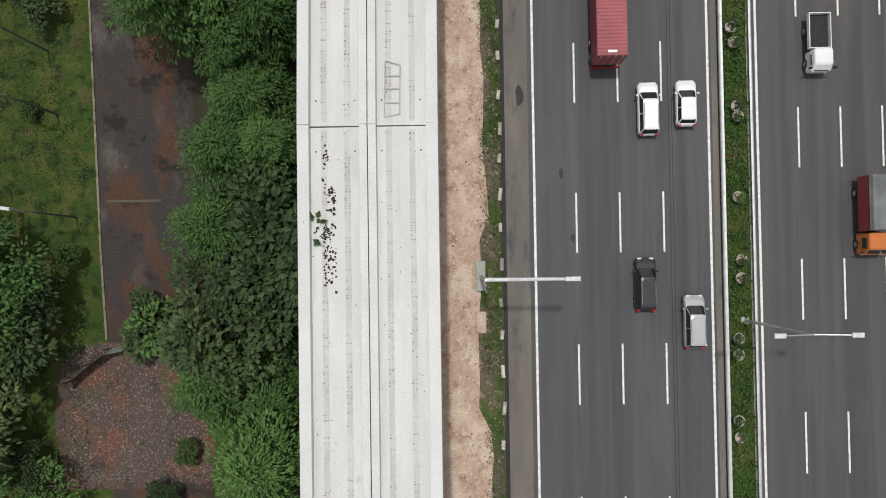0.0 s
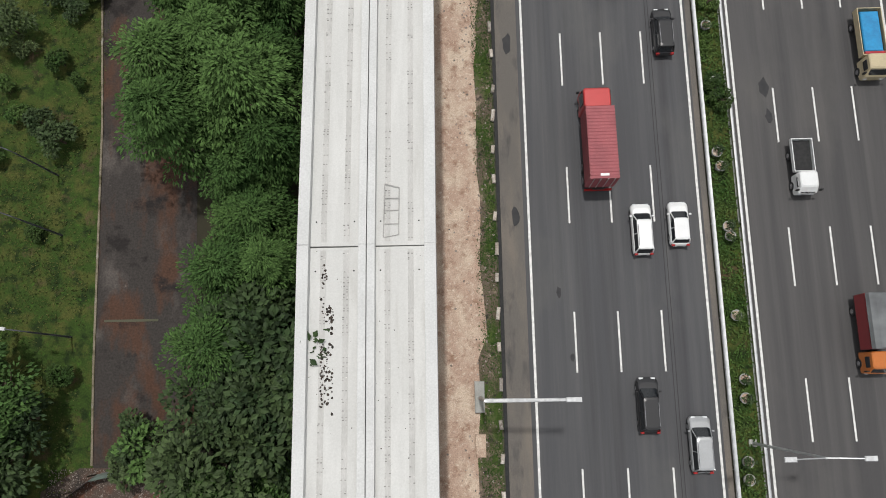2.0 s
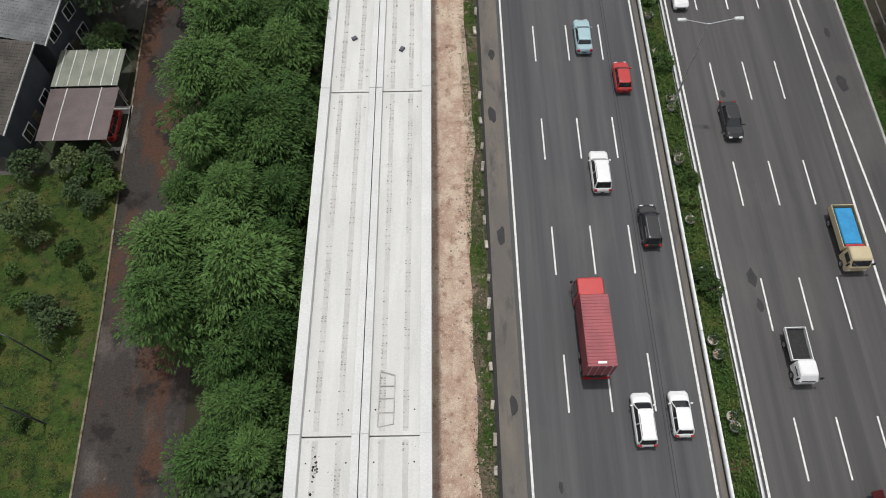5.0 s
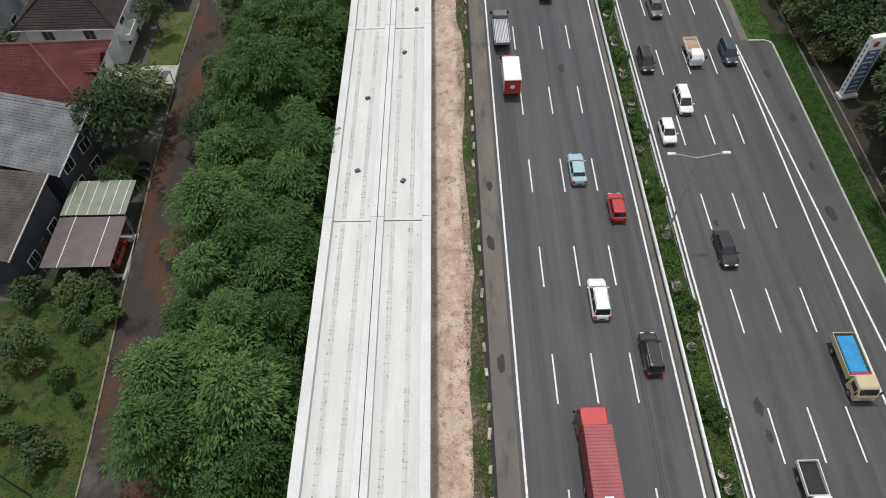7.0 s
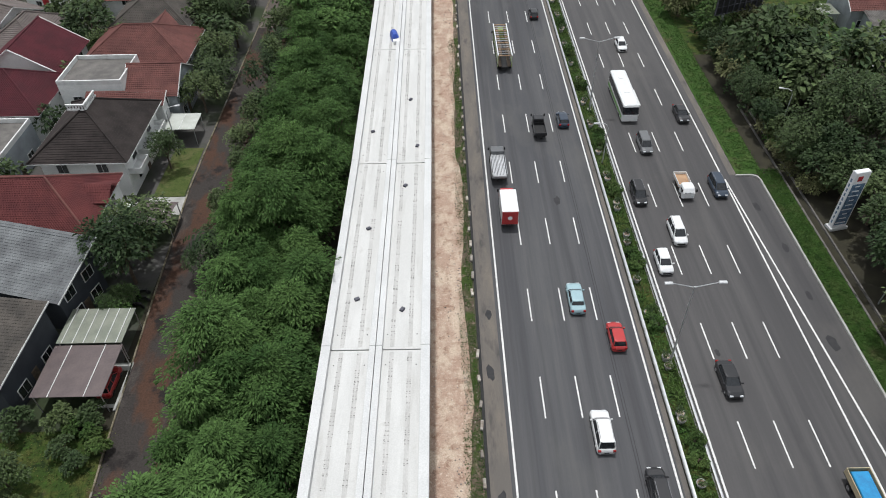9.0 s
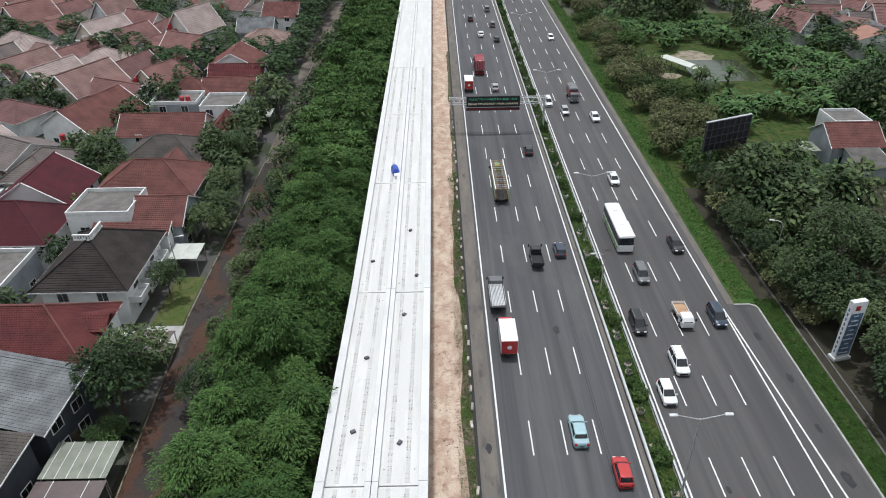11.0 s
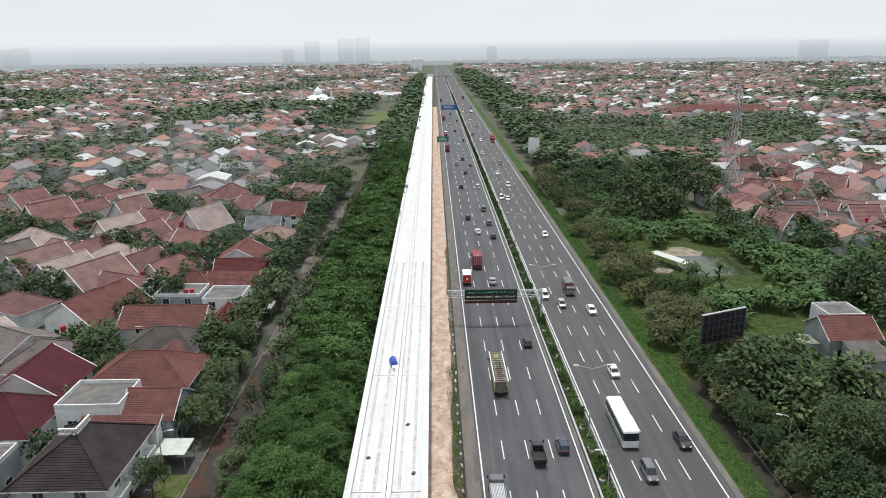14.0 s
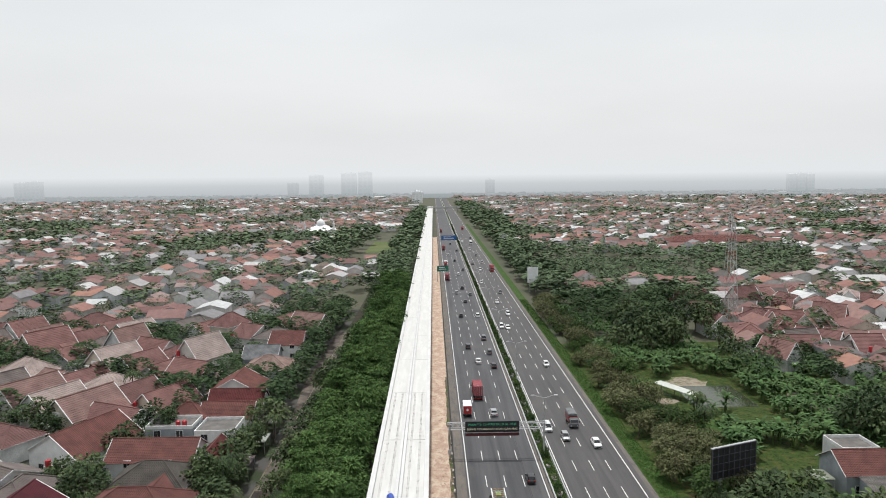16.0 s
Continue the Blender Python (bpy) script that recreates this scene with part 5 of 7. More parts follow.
stuff("yard_tufts", foliage("yard_tufts", -60, -31.5, -20, 38, 0.0, 42000, 0.17, M["tuft"], random.Random(21), 0.1, lambda x, y: 0.45 + 0.9 * noise.noise(Vector((x * 0.15, y * 0.15, 1)))), "grass tufts in the yard", "grass")

stone_m = mat("stones", (0.3, 0.26, 0.23), (0.17, 0.14, 0.12), 0.9, 2, 8, island=0.5)


def stones(name, x0, x1, y0, y1, z, n, size, rng, label, dens=None, m=None):
    s = Shape()
    for _ in range(n):
        x, y = rng.uniform(x0, x1), rng.uniform(y0, y1)
        if dens and rng.random() > dens(x, y):
            continue
        r = size * rng.uniform(0.4, 1.5)
        i = len(s.v)
        a = rng.random() * 6.28
        for j in range(5):
            t = a + 1.2566 * j
            q = r * rng.uniform(0.7, 1.2)
            s.v.append((x + q * math.cos(t), y + q * math.sin(t), z - 0.02))
        s.v.append((x + r * 0.2, y, z + r * 0.6))
        for j in range(5):
            s.f.append((i + j, i + (j + 1) % 5, i + 5))
            s.k.append(0)
    return stuff(name, s.mesh(name, m or stone_m), label, "stones")


rng = random.Random(31)
stones("rubble", -33.5, -21.2, -18, -6.3, 0.05, 5200, 0.055, rng, "pale stones and gravel scattered on the rubble yard")
stones("strip_rubble", -1.4, 3.3, -20, 150, 0.03, 3600, 0.09, rng, "pale rubble and litter in the dirt strip", lambda x, y: max(0.04, min(1, (x + 0.2) / 3.2 + 0.7 * noise.noise(Vector((x * 0.5, y * 0.3, 7))))))

# weathered corrugated fence sheets across the lane
M["sheet_green"] = mat("fence_sheet", (0.25, 0.33, 0.29), (0.14, 0.17, 0.15), 0.5, 1.2, 8)
fc = put("sheet_fence", -33.0, -7.2)
pts = [(0, -2.2), (1.6, -0.8), (3.4, 0.5), (5.4, 0.9), (7.0, 0.1)]
for k, ((a, b), (c, d)) in enumerate(zip(pts, pts[1:])):
    s = Shape()
    n = 12
    for i in range(n):
        u, v = i / n, (i + 1) / n
        z0, z1 = 1.5 + 0.05 * (i % 2), 1.5 + 0.05 * ((i + 1) % 2)
        p, q = (a + (c - a) * u, b + (d - b) * u), (a + (c - a) * v, b + (d - b) * v)
        s.face([(*p, 0), (*q, 0), (q[0] + 0.1, q[1] - 0.4, z1), (p[0] + 0.1, p[1] - 0.4, z0)])
        s.face([(p[0] + 0.1, p[1] - 0.36, z0), (q[0] + 0.1, q[1] - 0.36, z1), (*q, 0.04), (*p, 0.04)])
    part("sheet", s, M["sheet_green"] if k > 1 else M["canopy"], fc)
for a, b in pts:
    part("post", Shape().box(a - 0.05, a + 0.05, b - 0.05, b + 0.05, 0, 1.6), M["bark"], fc)
tagged(fc, "leaning weathered green corrugated sheet fence", "fence")

# slim yard poles with lamps
for (x, y, rz) in ((-35.0, 18.6, 160), (-34.2, 13.2, 160), (-32.6, 4.4, 172)):
    hook_lamp(x, y, rz, 6.0, "dark_steel")

# ---------------------------------------------------------------- more trees
rng = random.Random(41)
small = Plant([tree_kind("garden_shrub", 1.0 + 0.3 * i, 1.9 + 0.4 * i, 14, 55, 0.32, ["leaf_light", "leaf_dark", "leaf_belt"][i], "rounded green garden shrub", 70 + i) for i in range(3)])
big_leaf = Plant([tree_kind("yard_tree", 2.6 + 0.3 * i, 5.0 + 0.5 * i, 24, 60, 0.42, ["leaf_dark", "leaf_belt"][i], "leafy green tree at the edge of the yard", 80 + i, droop=0.3) for i in range(2)])
for x, y, k, s in ((-36.2, 13.4, 0, 0.7), (-32.6, 1.3, 0, 0.9), (-36.5, 23.3, 1, 0.8), (-34.6, 21.6, 1, 1.05), (-38.5, 24, 0, 0.8), (-35.3, 29, 0, 0.9), (-38.7, 30.5, 1, 0.7), (-34.3, 34, 1, 0.75), (-36, 35.5, 1, 0.85), (-32.5, 35.5, 0, 0.9), (-33.6, 27.2, 0, 0.6), (-40, 27, 0, 0.7), (-35.6, 38.2, 0, 1.0), (-34.2, 39.0, 1, 0.9), (-37.2, 38.6, 1, 1.0), (-33.8, 37.2, 0, 0.8), (-36.4, 52.6, 2, 0.9), (-36.2, 54.6, 2, 0.9), (-41.2, 38.0, 1, 1.1), (-24.4, -4.6, 2, 1.3), (-26.4, -6, 1, 1.1), (-25.7, -3.8, 1, 1.3), (-22.8, -15.2, 0, 0.9), (-24.8, -18.6, 1, 0.9), (-40.5, 20.5, 0, 0.9)):
    o = small.at(x, y, 0, k=k, scale=s, rng=rng, group="yard shrubs")
    o["category"] = "shrub"
for x, y, k, s in ((-39.5, 32, 0, 0.7), (-37.5, -3, 1, 1.2), (-41, -1, 1, 1.3), (-35.8, -5.2, 0, 1.2), (-40, -7, 0, 1.3), (-37.4, -10, 0, 1.1), (-42, -12, 0, 1.3), (-38.5, -18, 1, 1.1), (-43, -4, 1, 1.2), (-35.5, -16, 0, 0.6), (-44.5, 10.5, 0, 1.0), (-47, 20, 0, 1.1), (-46, 28, 1, 1.0), (-50, 14, 1, 1.1), (-51, 32, 0, 1.2), (-49, 3, 0, 1.2), (-50, -8, 1, 1.3), (-36, 0.5, 1, 1.0), (-34.8, -2.2, 0, 0.9), (-39.5, 2.5, 1, 1.1), (-39, -14, 0, 1.2), (-33.5, -17.8, 1, 0.7), (-44, -17, 1, 1.2)):
    big_leaf.at(x, y, 0, k=k, scale=s, rng=rng, group="yard trees")
# garden trees in front of the houses
for x, y, s in ((-36.3, 58, 0.95), (-36.0, 62.5, 1.0), (-38.6, 60, 0.8), (-38.5, 81, 0.55), (-37, 96, 0.8), (-36, 100, 0.85), (-37.5, 106, 0.85), (-38, 110, 0.8), (-56, 116, 0.8), (-27.5, 78, 0.6), (-27, 90, 0.8), (-27.5, 100, 0.8), (-27.8, 112, 0.8), (-57.8, 112, 0.7), (-27.5, 58.5, 0.55), (-26.8, 64, 0.6), (-28, 70, 0.6), (-28, 84, 0.7), (-25.5, 92, 0.9), (-26, 104, 0.9), (-27, 120, 0.8), (-37, 52.5, 0.35), (-36, 54, 0.35)):
    broad.at(x, y, 0, scale=s, rng=rng, group="lane-side trees")
for i in range(28):
    broad_far.at(-26.5 + rng.uniform(-1.5, 1.5), 128 + 7.5 * i, 0, scale=rng.uniform(0.6, 0.95), rng=rng, group="lane-side trees")
for i in range(12):
    broad_far.at(-29.6 + rng.uniform(-1.0, 0.6), 118 + 12.5 * i + rng.uniform(-4, 4), 0, scale=rng.uniform(0.45, 0.75), rng=rng, group="lane-side trees")
for x, y in [g for g in GARDEN if g[1] < 160]:
    broad_far.at(x, y, 0, scale=rng.uniform(0.5, 0.95), rng=rng, group="estate garden trees")
# wood to the right of the verge
for i in range(13):
    for j in range(4):
        y = 16 + 7.4 * i + rng.uniform(-2, 2)
        x = 51.5 + 5.2 * j + rng.uniform(-1.6, 1.6)
        if (j == 0 and 60 < y < 68) or (x > 63 and y > 80):
            continue
        (broad if y < 95 else broad_far).at(x, y, 0, scale=rng.uniform(0.8, 1.25), rng=rng, group="trees beyond the verge")
scrub = Plant([tree_kind("scrub_bush", 2.2 + 0.4 * i, 3.4 + 0.5 * i, 22, 40, 0.5, ["leaf_olive", "leaf_light", "leaf_olive"][i], "loose olive-green bush at the edge of the field", 150 + i, droop=0.4, puff=0.3) for i in range(3)])
for i in range(120):
    y = rng.uniform(94, 320)
    o = scrub.at(rng.uniform(45.2, 58 if y < 190 else 54), y, 0, scale=rng.uniform(0.7, 1.3), rng=rng, group="bushes beyond the verge")
    o["category"] = "bush"
for i in range(40):
    y = rng.uniform(14, 112)
    if not 50 < y < 67:
        o = scrub.at(rng.uniform(47.4, 50.5), y, 0, scale=rng.uniform(0.35, 0.75), rng=rng, group="bushes beyond the verge")
        o["category"] = "bush"
for x, y, k in ((51.8, 70.5, 0.95), (53.5, 66, 0.9), (51.6, 57.5, 0.8), (52.6, 61, 0.85), (50.2, 74.5, 0.8), (50.6, 46, 0.75), (50.4, 40, 0.8), (50.8, 33, 0.8), (48.8, 78, 0.6)):
    broad.at(x, y, 0, scale=k, rng=rng, group="trees beyond the verge")
for i in range(14):
    y = 78 + 3.0 * i
    broad.at(rng.uniform(46.5, 49.5), y, 0, scale=rng.uniform(0.5, 0.75), rng=rng, group="trees beyond the verge")
for i in range(26):
    o = scrub.at(rng.uniform(50, 58), rng.uniform(120, 150), 0, scale=rng.uniform(0.6, 1.1), rng=rng, group="bushes beyond the verge")
    o["category"] = "bush"
for i in range(20):
    y = rng.uniform(205, 262)
    broad_far.at(rng.uniform(60, 0.3 * y + 30), y, 0, scale=rng.uniform(0.8, 1.4), rng=rng, group="trees beyond the verge")
for x, y in ((56.5, 104), (60, 109), (66, 98), (90, 118), (92, 126), (96, 136), (88, 96), (94, 90), (86, 78), (100, 110), (98, 150), (110, 160), (118, 170), (92, 146), (96, 142)):
    broad_far.at(x, y, 0, scale=rng.uniform(0.8, 1.2), rng=rng, group="trees beyond the verge")


# banana plants: fans of long arching blades
def banana_mesh(rng):
    s = Shape()
    for i in range(9):
        a = 0.7 * i + rng.random()
        L, el = rng.uniform(1.6, 2.6), rng.uniform(0.5, 1.3)
        d = Vector((math.cos(a), math.sin(a), 0))
        side = Vector((-d.y, d.x, 0)) * 0.22
        pts, p, e = [], Vector((0, 0, 1.6 + 0.3 * rng.random())), el
        for j in range(5):
            pts.append(p.copy())
            p = p + (d * math.cos(e) + Vector((0, 0, math.sin(e)))) * (L / 4)
            e -= 0.45
        wid = [0.35, 1, 1, 0.8, 0.1]
        for j in range(4):
            s.face([tuple(pts[j] - side * wid[j]), tuple(pts[j] + side * wid[j]), tuple(pts[j + 1] + side * wid[j + 1]), tuple(pts[j + 1] - side * wid[j + 1])])
    return s.mesh("leaves", M["leaf_banana"])


def banana(seed):
    b = put("banana_plant", 0, 0)
    part("stem", Shape().tube((0, 0, 0), (0, 0, 1.9), 0.14, 0.09, n=6), M["leaf_light"], b)
    part("leaves", banana_mesh(random.Random(seed)), None, b)
    return tagged(b, "banana plant with long arching green leaves", "banana plant")


ban = Plant([banana(90 + i) for i in range(3)])
n = 0
while n < 280:
    y = rng.uniform(136, 205)
    x = rng.uniform(64, 62 + (y - 95) * 0.75)
    if noise.noise(Vector((x * 0.06, y * 0.06, 2))) > -0.22 and not (60 < x < 84 and 168 < y < 195) and not (66 < x < 92 and y < 143):
        ban.at(x, y, 0, scale=rng.uniform(1.0, 1.7), rng=rng, group="banana plantation")
        n += 1
for x, y in ((63, 108), (65, 105), (61.5, 104), (64, 100), (66, 102), (70, 104), (73, 109), (69, 112), (72, 114), (66, 110), (68, 118), (64, 114), (61, 112), (60, 118), (68, 100)):
    ban.at(x, y, 0, scale=1.3, rng=rng, group="banana plantation")


grove = Shape()
rg = random.Random(17)
for i in range(1400):
    y = rg.uniform(138, 300)
    x = rg.uniform(62, 66 + (y - 95) * 0.72) if y < 205 else rg.uniform(54, 88)
    if noise.noise(Vector((x * 0.06, y * 0.06, 2))) < -0.3 or (60 < x < 84 and 166 < y < 196) or (66 < x < 92 and y < 143):
        continue
    k, turn = rg.uniform(0.9, 1.6), rg.random() * 6.283
    for j in range(7):
        a = turn + 0.9 * j + rg.uniform(-0.2, 0.2)
        d, e, L = Vector((math.cos(a), math.sin(a), 0)), rg.uniform(0.6, 1.3), k * rg.uniform(1.5, 2.4)
        side, p, w0 = Vector((-d.y, d.x, 0)) * (0.19 * k), Vector((x, y, 1.5 * k)), 0.4
        for w1 in (1.0, 0.85, 0.1):
            q = p + (d * math.cos(e) + Vector((0, 0, math.sin(e)))) * (L / 3)
            grove.face([tuple(p - side * w0), tuple(p + side * w0), tuple(q + side * w1), tuple(q - side * w1)])
            p, w0, e = q, w1, e - 0.65
stuff("banana_grove", grove.mesh("banana_grove", M["leaf_banana"]), "dense grove of arching green banana leaves", "banana plants")
sand = layered("pale_sand", (0.25, 0.215, 0.17), [((0.15, 0.13, 0.085), 0.5, 0.48, 0.6, None), ((0.08, 0.11, 0.04), 0.35, 0.54, 0.62, None)], 0.95, 0.04, 5)
for cx, cy, rx, ry in ((71, 192, 6, 5), (60, 175, 3, 3), (101, 178, 9, 3), (101, 169, 8, 3.5)):
    s = Shape()
    s.face([(cx + rx * rg.uniform(0.7, 1.15) * math.cos(0.3927 * j), cy + ry * rg.uniform(0.7, 1.15) * math.sin(0.3927 * j), -0.012) for j in range(16)])
    structure("sand_patch", s, sand, "bare pale sandy soil between the plants", "bare ground")
structure("field_grass", Shape().box(54, 66, 138, 160, -0.2, -0.008), M["verge"], "bright mown grass in the field", "grass")


# palms
def palm(seed, h=7.0):
    r = random.Random(seed)
    p = put("palm_tree", 0, 0)
    part("trunk", Shape().tube((0, 0, 0), (0.3, 0.1, h), 0.2, 0.13), M["bark"], p)
    s = Shape()
    for i in range(16):
        a, e = 0.3927 * i + r.random() * 0.3, r.uniform(0.1, 0.9)
        d = Vector((math.cos(a), math.sin(a), 0))
        side = Vector((-d.y, d.x, 0))
        q = Vector((0.3, 0.1, h))
        for j in range(7):
            st = (d * math.cos(e) + Vector((0, 0, math.sin(e)))) * 0.5
            w = 0.6 * (1 - 0.1 * j)
            for sg in (-1, 1):
                s.face([tuple(q), tuple(q + st * 0.6), tuple(q + st * 0.9 + side * (sg * w) - Vector((0, 0, 0.3))), tuple(q + st * 0.4 + side * (sg * w) - Vector((0, 0, 0.32)))])
            q = q + st
            e -= 0.3
    part("fronds", s.mesh("fronds", M["leaf_dark"]), None, p)
    return tagged(p, "palm with drooping dark green fronds", "palm")


palms = Plant([palm(7), palm(8, 4.5)])
for x, y, k in ((56.5, 112, 0), (-36.5, 118, 1), (-27.5, 60.5, 1), (-37.5, 122, 0), (-22.5, -10.5, 1), (-36, 150, 0), (60, 150, 0), (64, 165, 1), (-60, 150, 0), (-80, 180, 0)):
    palms.at(x, y, 0, k=k, rng=rng, group="palms", scale=1.0 if y > 0 else 0.5)


# lattice mast
def mast(x, y, h):
    g = put("lattice_mast", x, y)
    red, n = M["sign_red"], 12
    for sx in (-1, 1):
        for sy in (-1, 1):
            part("leg", Shape().tube((sx * 2.2, sy * 2.2, 0), (sx * 0.5, sy * 0.5, h), 0.12, 0.08, n=4), M["steel"], g)
    for i in range(n):
        z0, z1 = h * i / n, h * (i + 1) / n
        r0, r1 = 2.2 - 1.7 * i / n, 2.2 - 1.7 * (i + 1) / n
        for k in range(4):
            c = [(-1, -1), (1, -1), (1, 1), (-1, 1)]
            p, q = c[k], c[(k + 1) % 4]
            part("brace", Shape().tube((p[0] * r0, p[1] * r0, z0), (q[0] * r1, q[1] * r1, z1), 0.06, n=3), M["steel"] if i % 2 else red, g)
    part("antenna", Shape().tube((0, 0, h), (0, 0, h + 3), 0.06, n=5).box(-0.9, -0.6, -0.2, 0.2, h - 3, h - 0.8).box(0.6, 0.9, -0.2, 0.2, h - 3, h - 0.8), M["sign_white"], g)
    return tagged(g, "tall steel lattice telecom mast", "mast")


mast(107, 246, 42)
mast(142, 330, 40)

# litter and gear on the viaduct
lit = mat("dry_litter", (0.03, 0.024, 0.02), (0.06, 0.045, 0.035), 0.9, 3, 10, island=0.5)
stones("leaf_litter", -9.7, -8.8, -2, 8.6, ZV - TROUGH + 0.02, 420, 0.09, random.Random(61), "dark dry leaf litter lying in the trough", lambda x, y: max(0, min(1, 0.25 + 1.6 * noise.noise(Vector((x * 1.5, y * 0.7, 9))) + (0.5 if 0 < y < 3 else 0))), lit)
stones("deck_debris", -10.3, -2.6, -19, 9.6, ZV - TROUGH + 0.02, 90, 0.035, random.Random(62), "small dark debris on the concrete deck", None, lit)
cage = put("rebar_cage", -5.15, 10.2, ZV - TROUGH - 0.1)
for x0, y0, x1, y1 in ((-0.15, 0.2, -0.05, 4.2), (0.95, 0.4, 1.0, 3.9), (-0.1, 0.2, 1.0, 0.4), (-0.1, 1.2, 1.0, 1.2), (-0.1, 2.2, 1.0, 2.2), (-0.1, 3.1, 1.0, 3.1), (-0.05, 4.2, 1.0, 3.9)):
    part("bar", Shape().tube((x0, y0, 0.12), (x1, y1, 0.12), 0.035, n=6), M["rebar"], cage)
tagged(cage, "flat welded reinforcement cage lying on the deck", "rebar cage")
for x, y in ((-8.6, 47), (-4.1, 45.5), (-8.2, 58), (-4.4, 66), (-3.1, 74.5), (-9.0, 78), (-4.2, 86)):
    o = part("site_box", Shape().box(-0.18, 0.18, -0.25, 0.25, 0, 0.22, bevel=0.03), M["dark_steel"], at=pose(x, y, ZV - TROUGH + fall(y) + 0.015, 0, 0, 7 * x))
    tagged(o, "small dark box lying on the concrete deck", "box", "boxes on the deck")
tp = put("tarpaulin_bundle", -7.2, 105.2, ZV - TROUGH - 2.0, 12)
part("cover", loft_low([(-1.3, 1.3, 0.6, 0.0, 0.2), (-1.2, 1.25, 0.55, 0.7, 0.25), (-0.9, 1.0, 0.3, 1.1, 0.2)]), M["blue_tarp"], tp)
part("crate", Shape().box(-0.5, 0.5, -2.3, -1.4, 0, 0.6, bevel=0.03), M["sign_white"], tp)
tagged(tp, "bundle under a royal blue tarpaulin on the deck", "tarpaulin")

# slatted fence panel at the foot of the belt
fp = put("slat_fence", -24.2, 60.6, 0, 4)
part("rail", Shape().box(-2.0, 2.0, -0.04, 0.04, 0.5, 0.6), M["bark"], fp)
part("rail", Shape().box(-2.0, 2.0, -0.04, 0.04, 1.4, 1.5), M["bark"], fp)
for i in range(17):
    part("slat", Shape().box(-2.0 + 0.24 * i, -1.86 + 0.24 * i, -0.08, -0.04, 0.1, 1.8), M["dark_steel"], fp)
tagged(fp, "weathered dark slatted fence panel by the lane", "fence")


# ---------------------------------------------------------------- vehicles
def paint(name, c, rough=0.3, metal=0.1):
    return mat("paint_" + name, c, tuple(v * 0.93 for v in c), rough, 1.5, 12, metal=metal, coat=0.5)


P = {"white": paint("white", (0.72, 0.73, 0.73)), "black": paint("black", (0.02, 0.02, 0.022)), "grey": paint("grey", (0.13, 0.135, 0.14)), "silver": paint("silver", (0.42, 0.43, 0.44), 0.3, 0.5),
     "red": paint("red", (0.42, 0.035, 0.035)), "darkred": paint("darkred", (0.25, 0.025, 0.03)), "taxi": paint("taxi", (0.32, 0.46, 0.5)), "navy": paint("navy", (0.03, 0.045, 0.07)), "green": paint("green", (0.28, 0.36, 0.1)),
     "cream": paint("cream", (0.5, 0.42, 0.27)), "orange": paint("orange", (0.5, 0.15, 0.03)), "grass": paint("grass", (0.12, 0.33, 0.05))}
M["head_lamp"] = mat("head_lamp", (0.7, 0.72, 0.74), None, 0.1, 5)
M["tail_lamp"] = mat("tail_lamp", (0.35, 0.02, 0.02), None, 0.2, 5)
M["blue_sheet"] = mat("blue_tarpaulin", (0.02, 0.25, 0.5), (0.02, 0.19, 0.4), 0.6, 1.5, 8)
M["wood_bed"] = mat("wood_bed", (0.42, 0.27, 0.16), (0.32, 0.2, 0.12), 0.8, 1.5, 9)
M["container"] = mat("container_red", (0.30, 0.075, 0.085), (0.24, 0.06, 0.07), 0.6, 0.6, 8)


loft = loft_low


def wheels(v, ys, x, r=0.32, w=0.22, fine=True):
    tyre = Shape().tube((-w / 2, 0, 0), (w / 2, 0, 0), r, n=14).mesh("wheel", M["dark"])
    rim = Shape().tube((-w / 2 - 0.01, 0, 0), (w / 2 + 0.01, 0, 0), r * 0.6, n=10).mesh("rim", M["chrome"])
    for y in ys:
        for sx in (-1, 1):
            o = part("wheel", tyre, None, v, at=pose(sx * (x - w / 2), y, r))
            if fine:
                part("rim", rim, None, o)


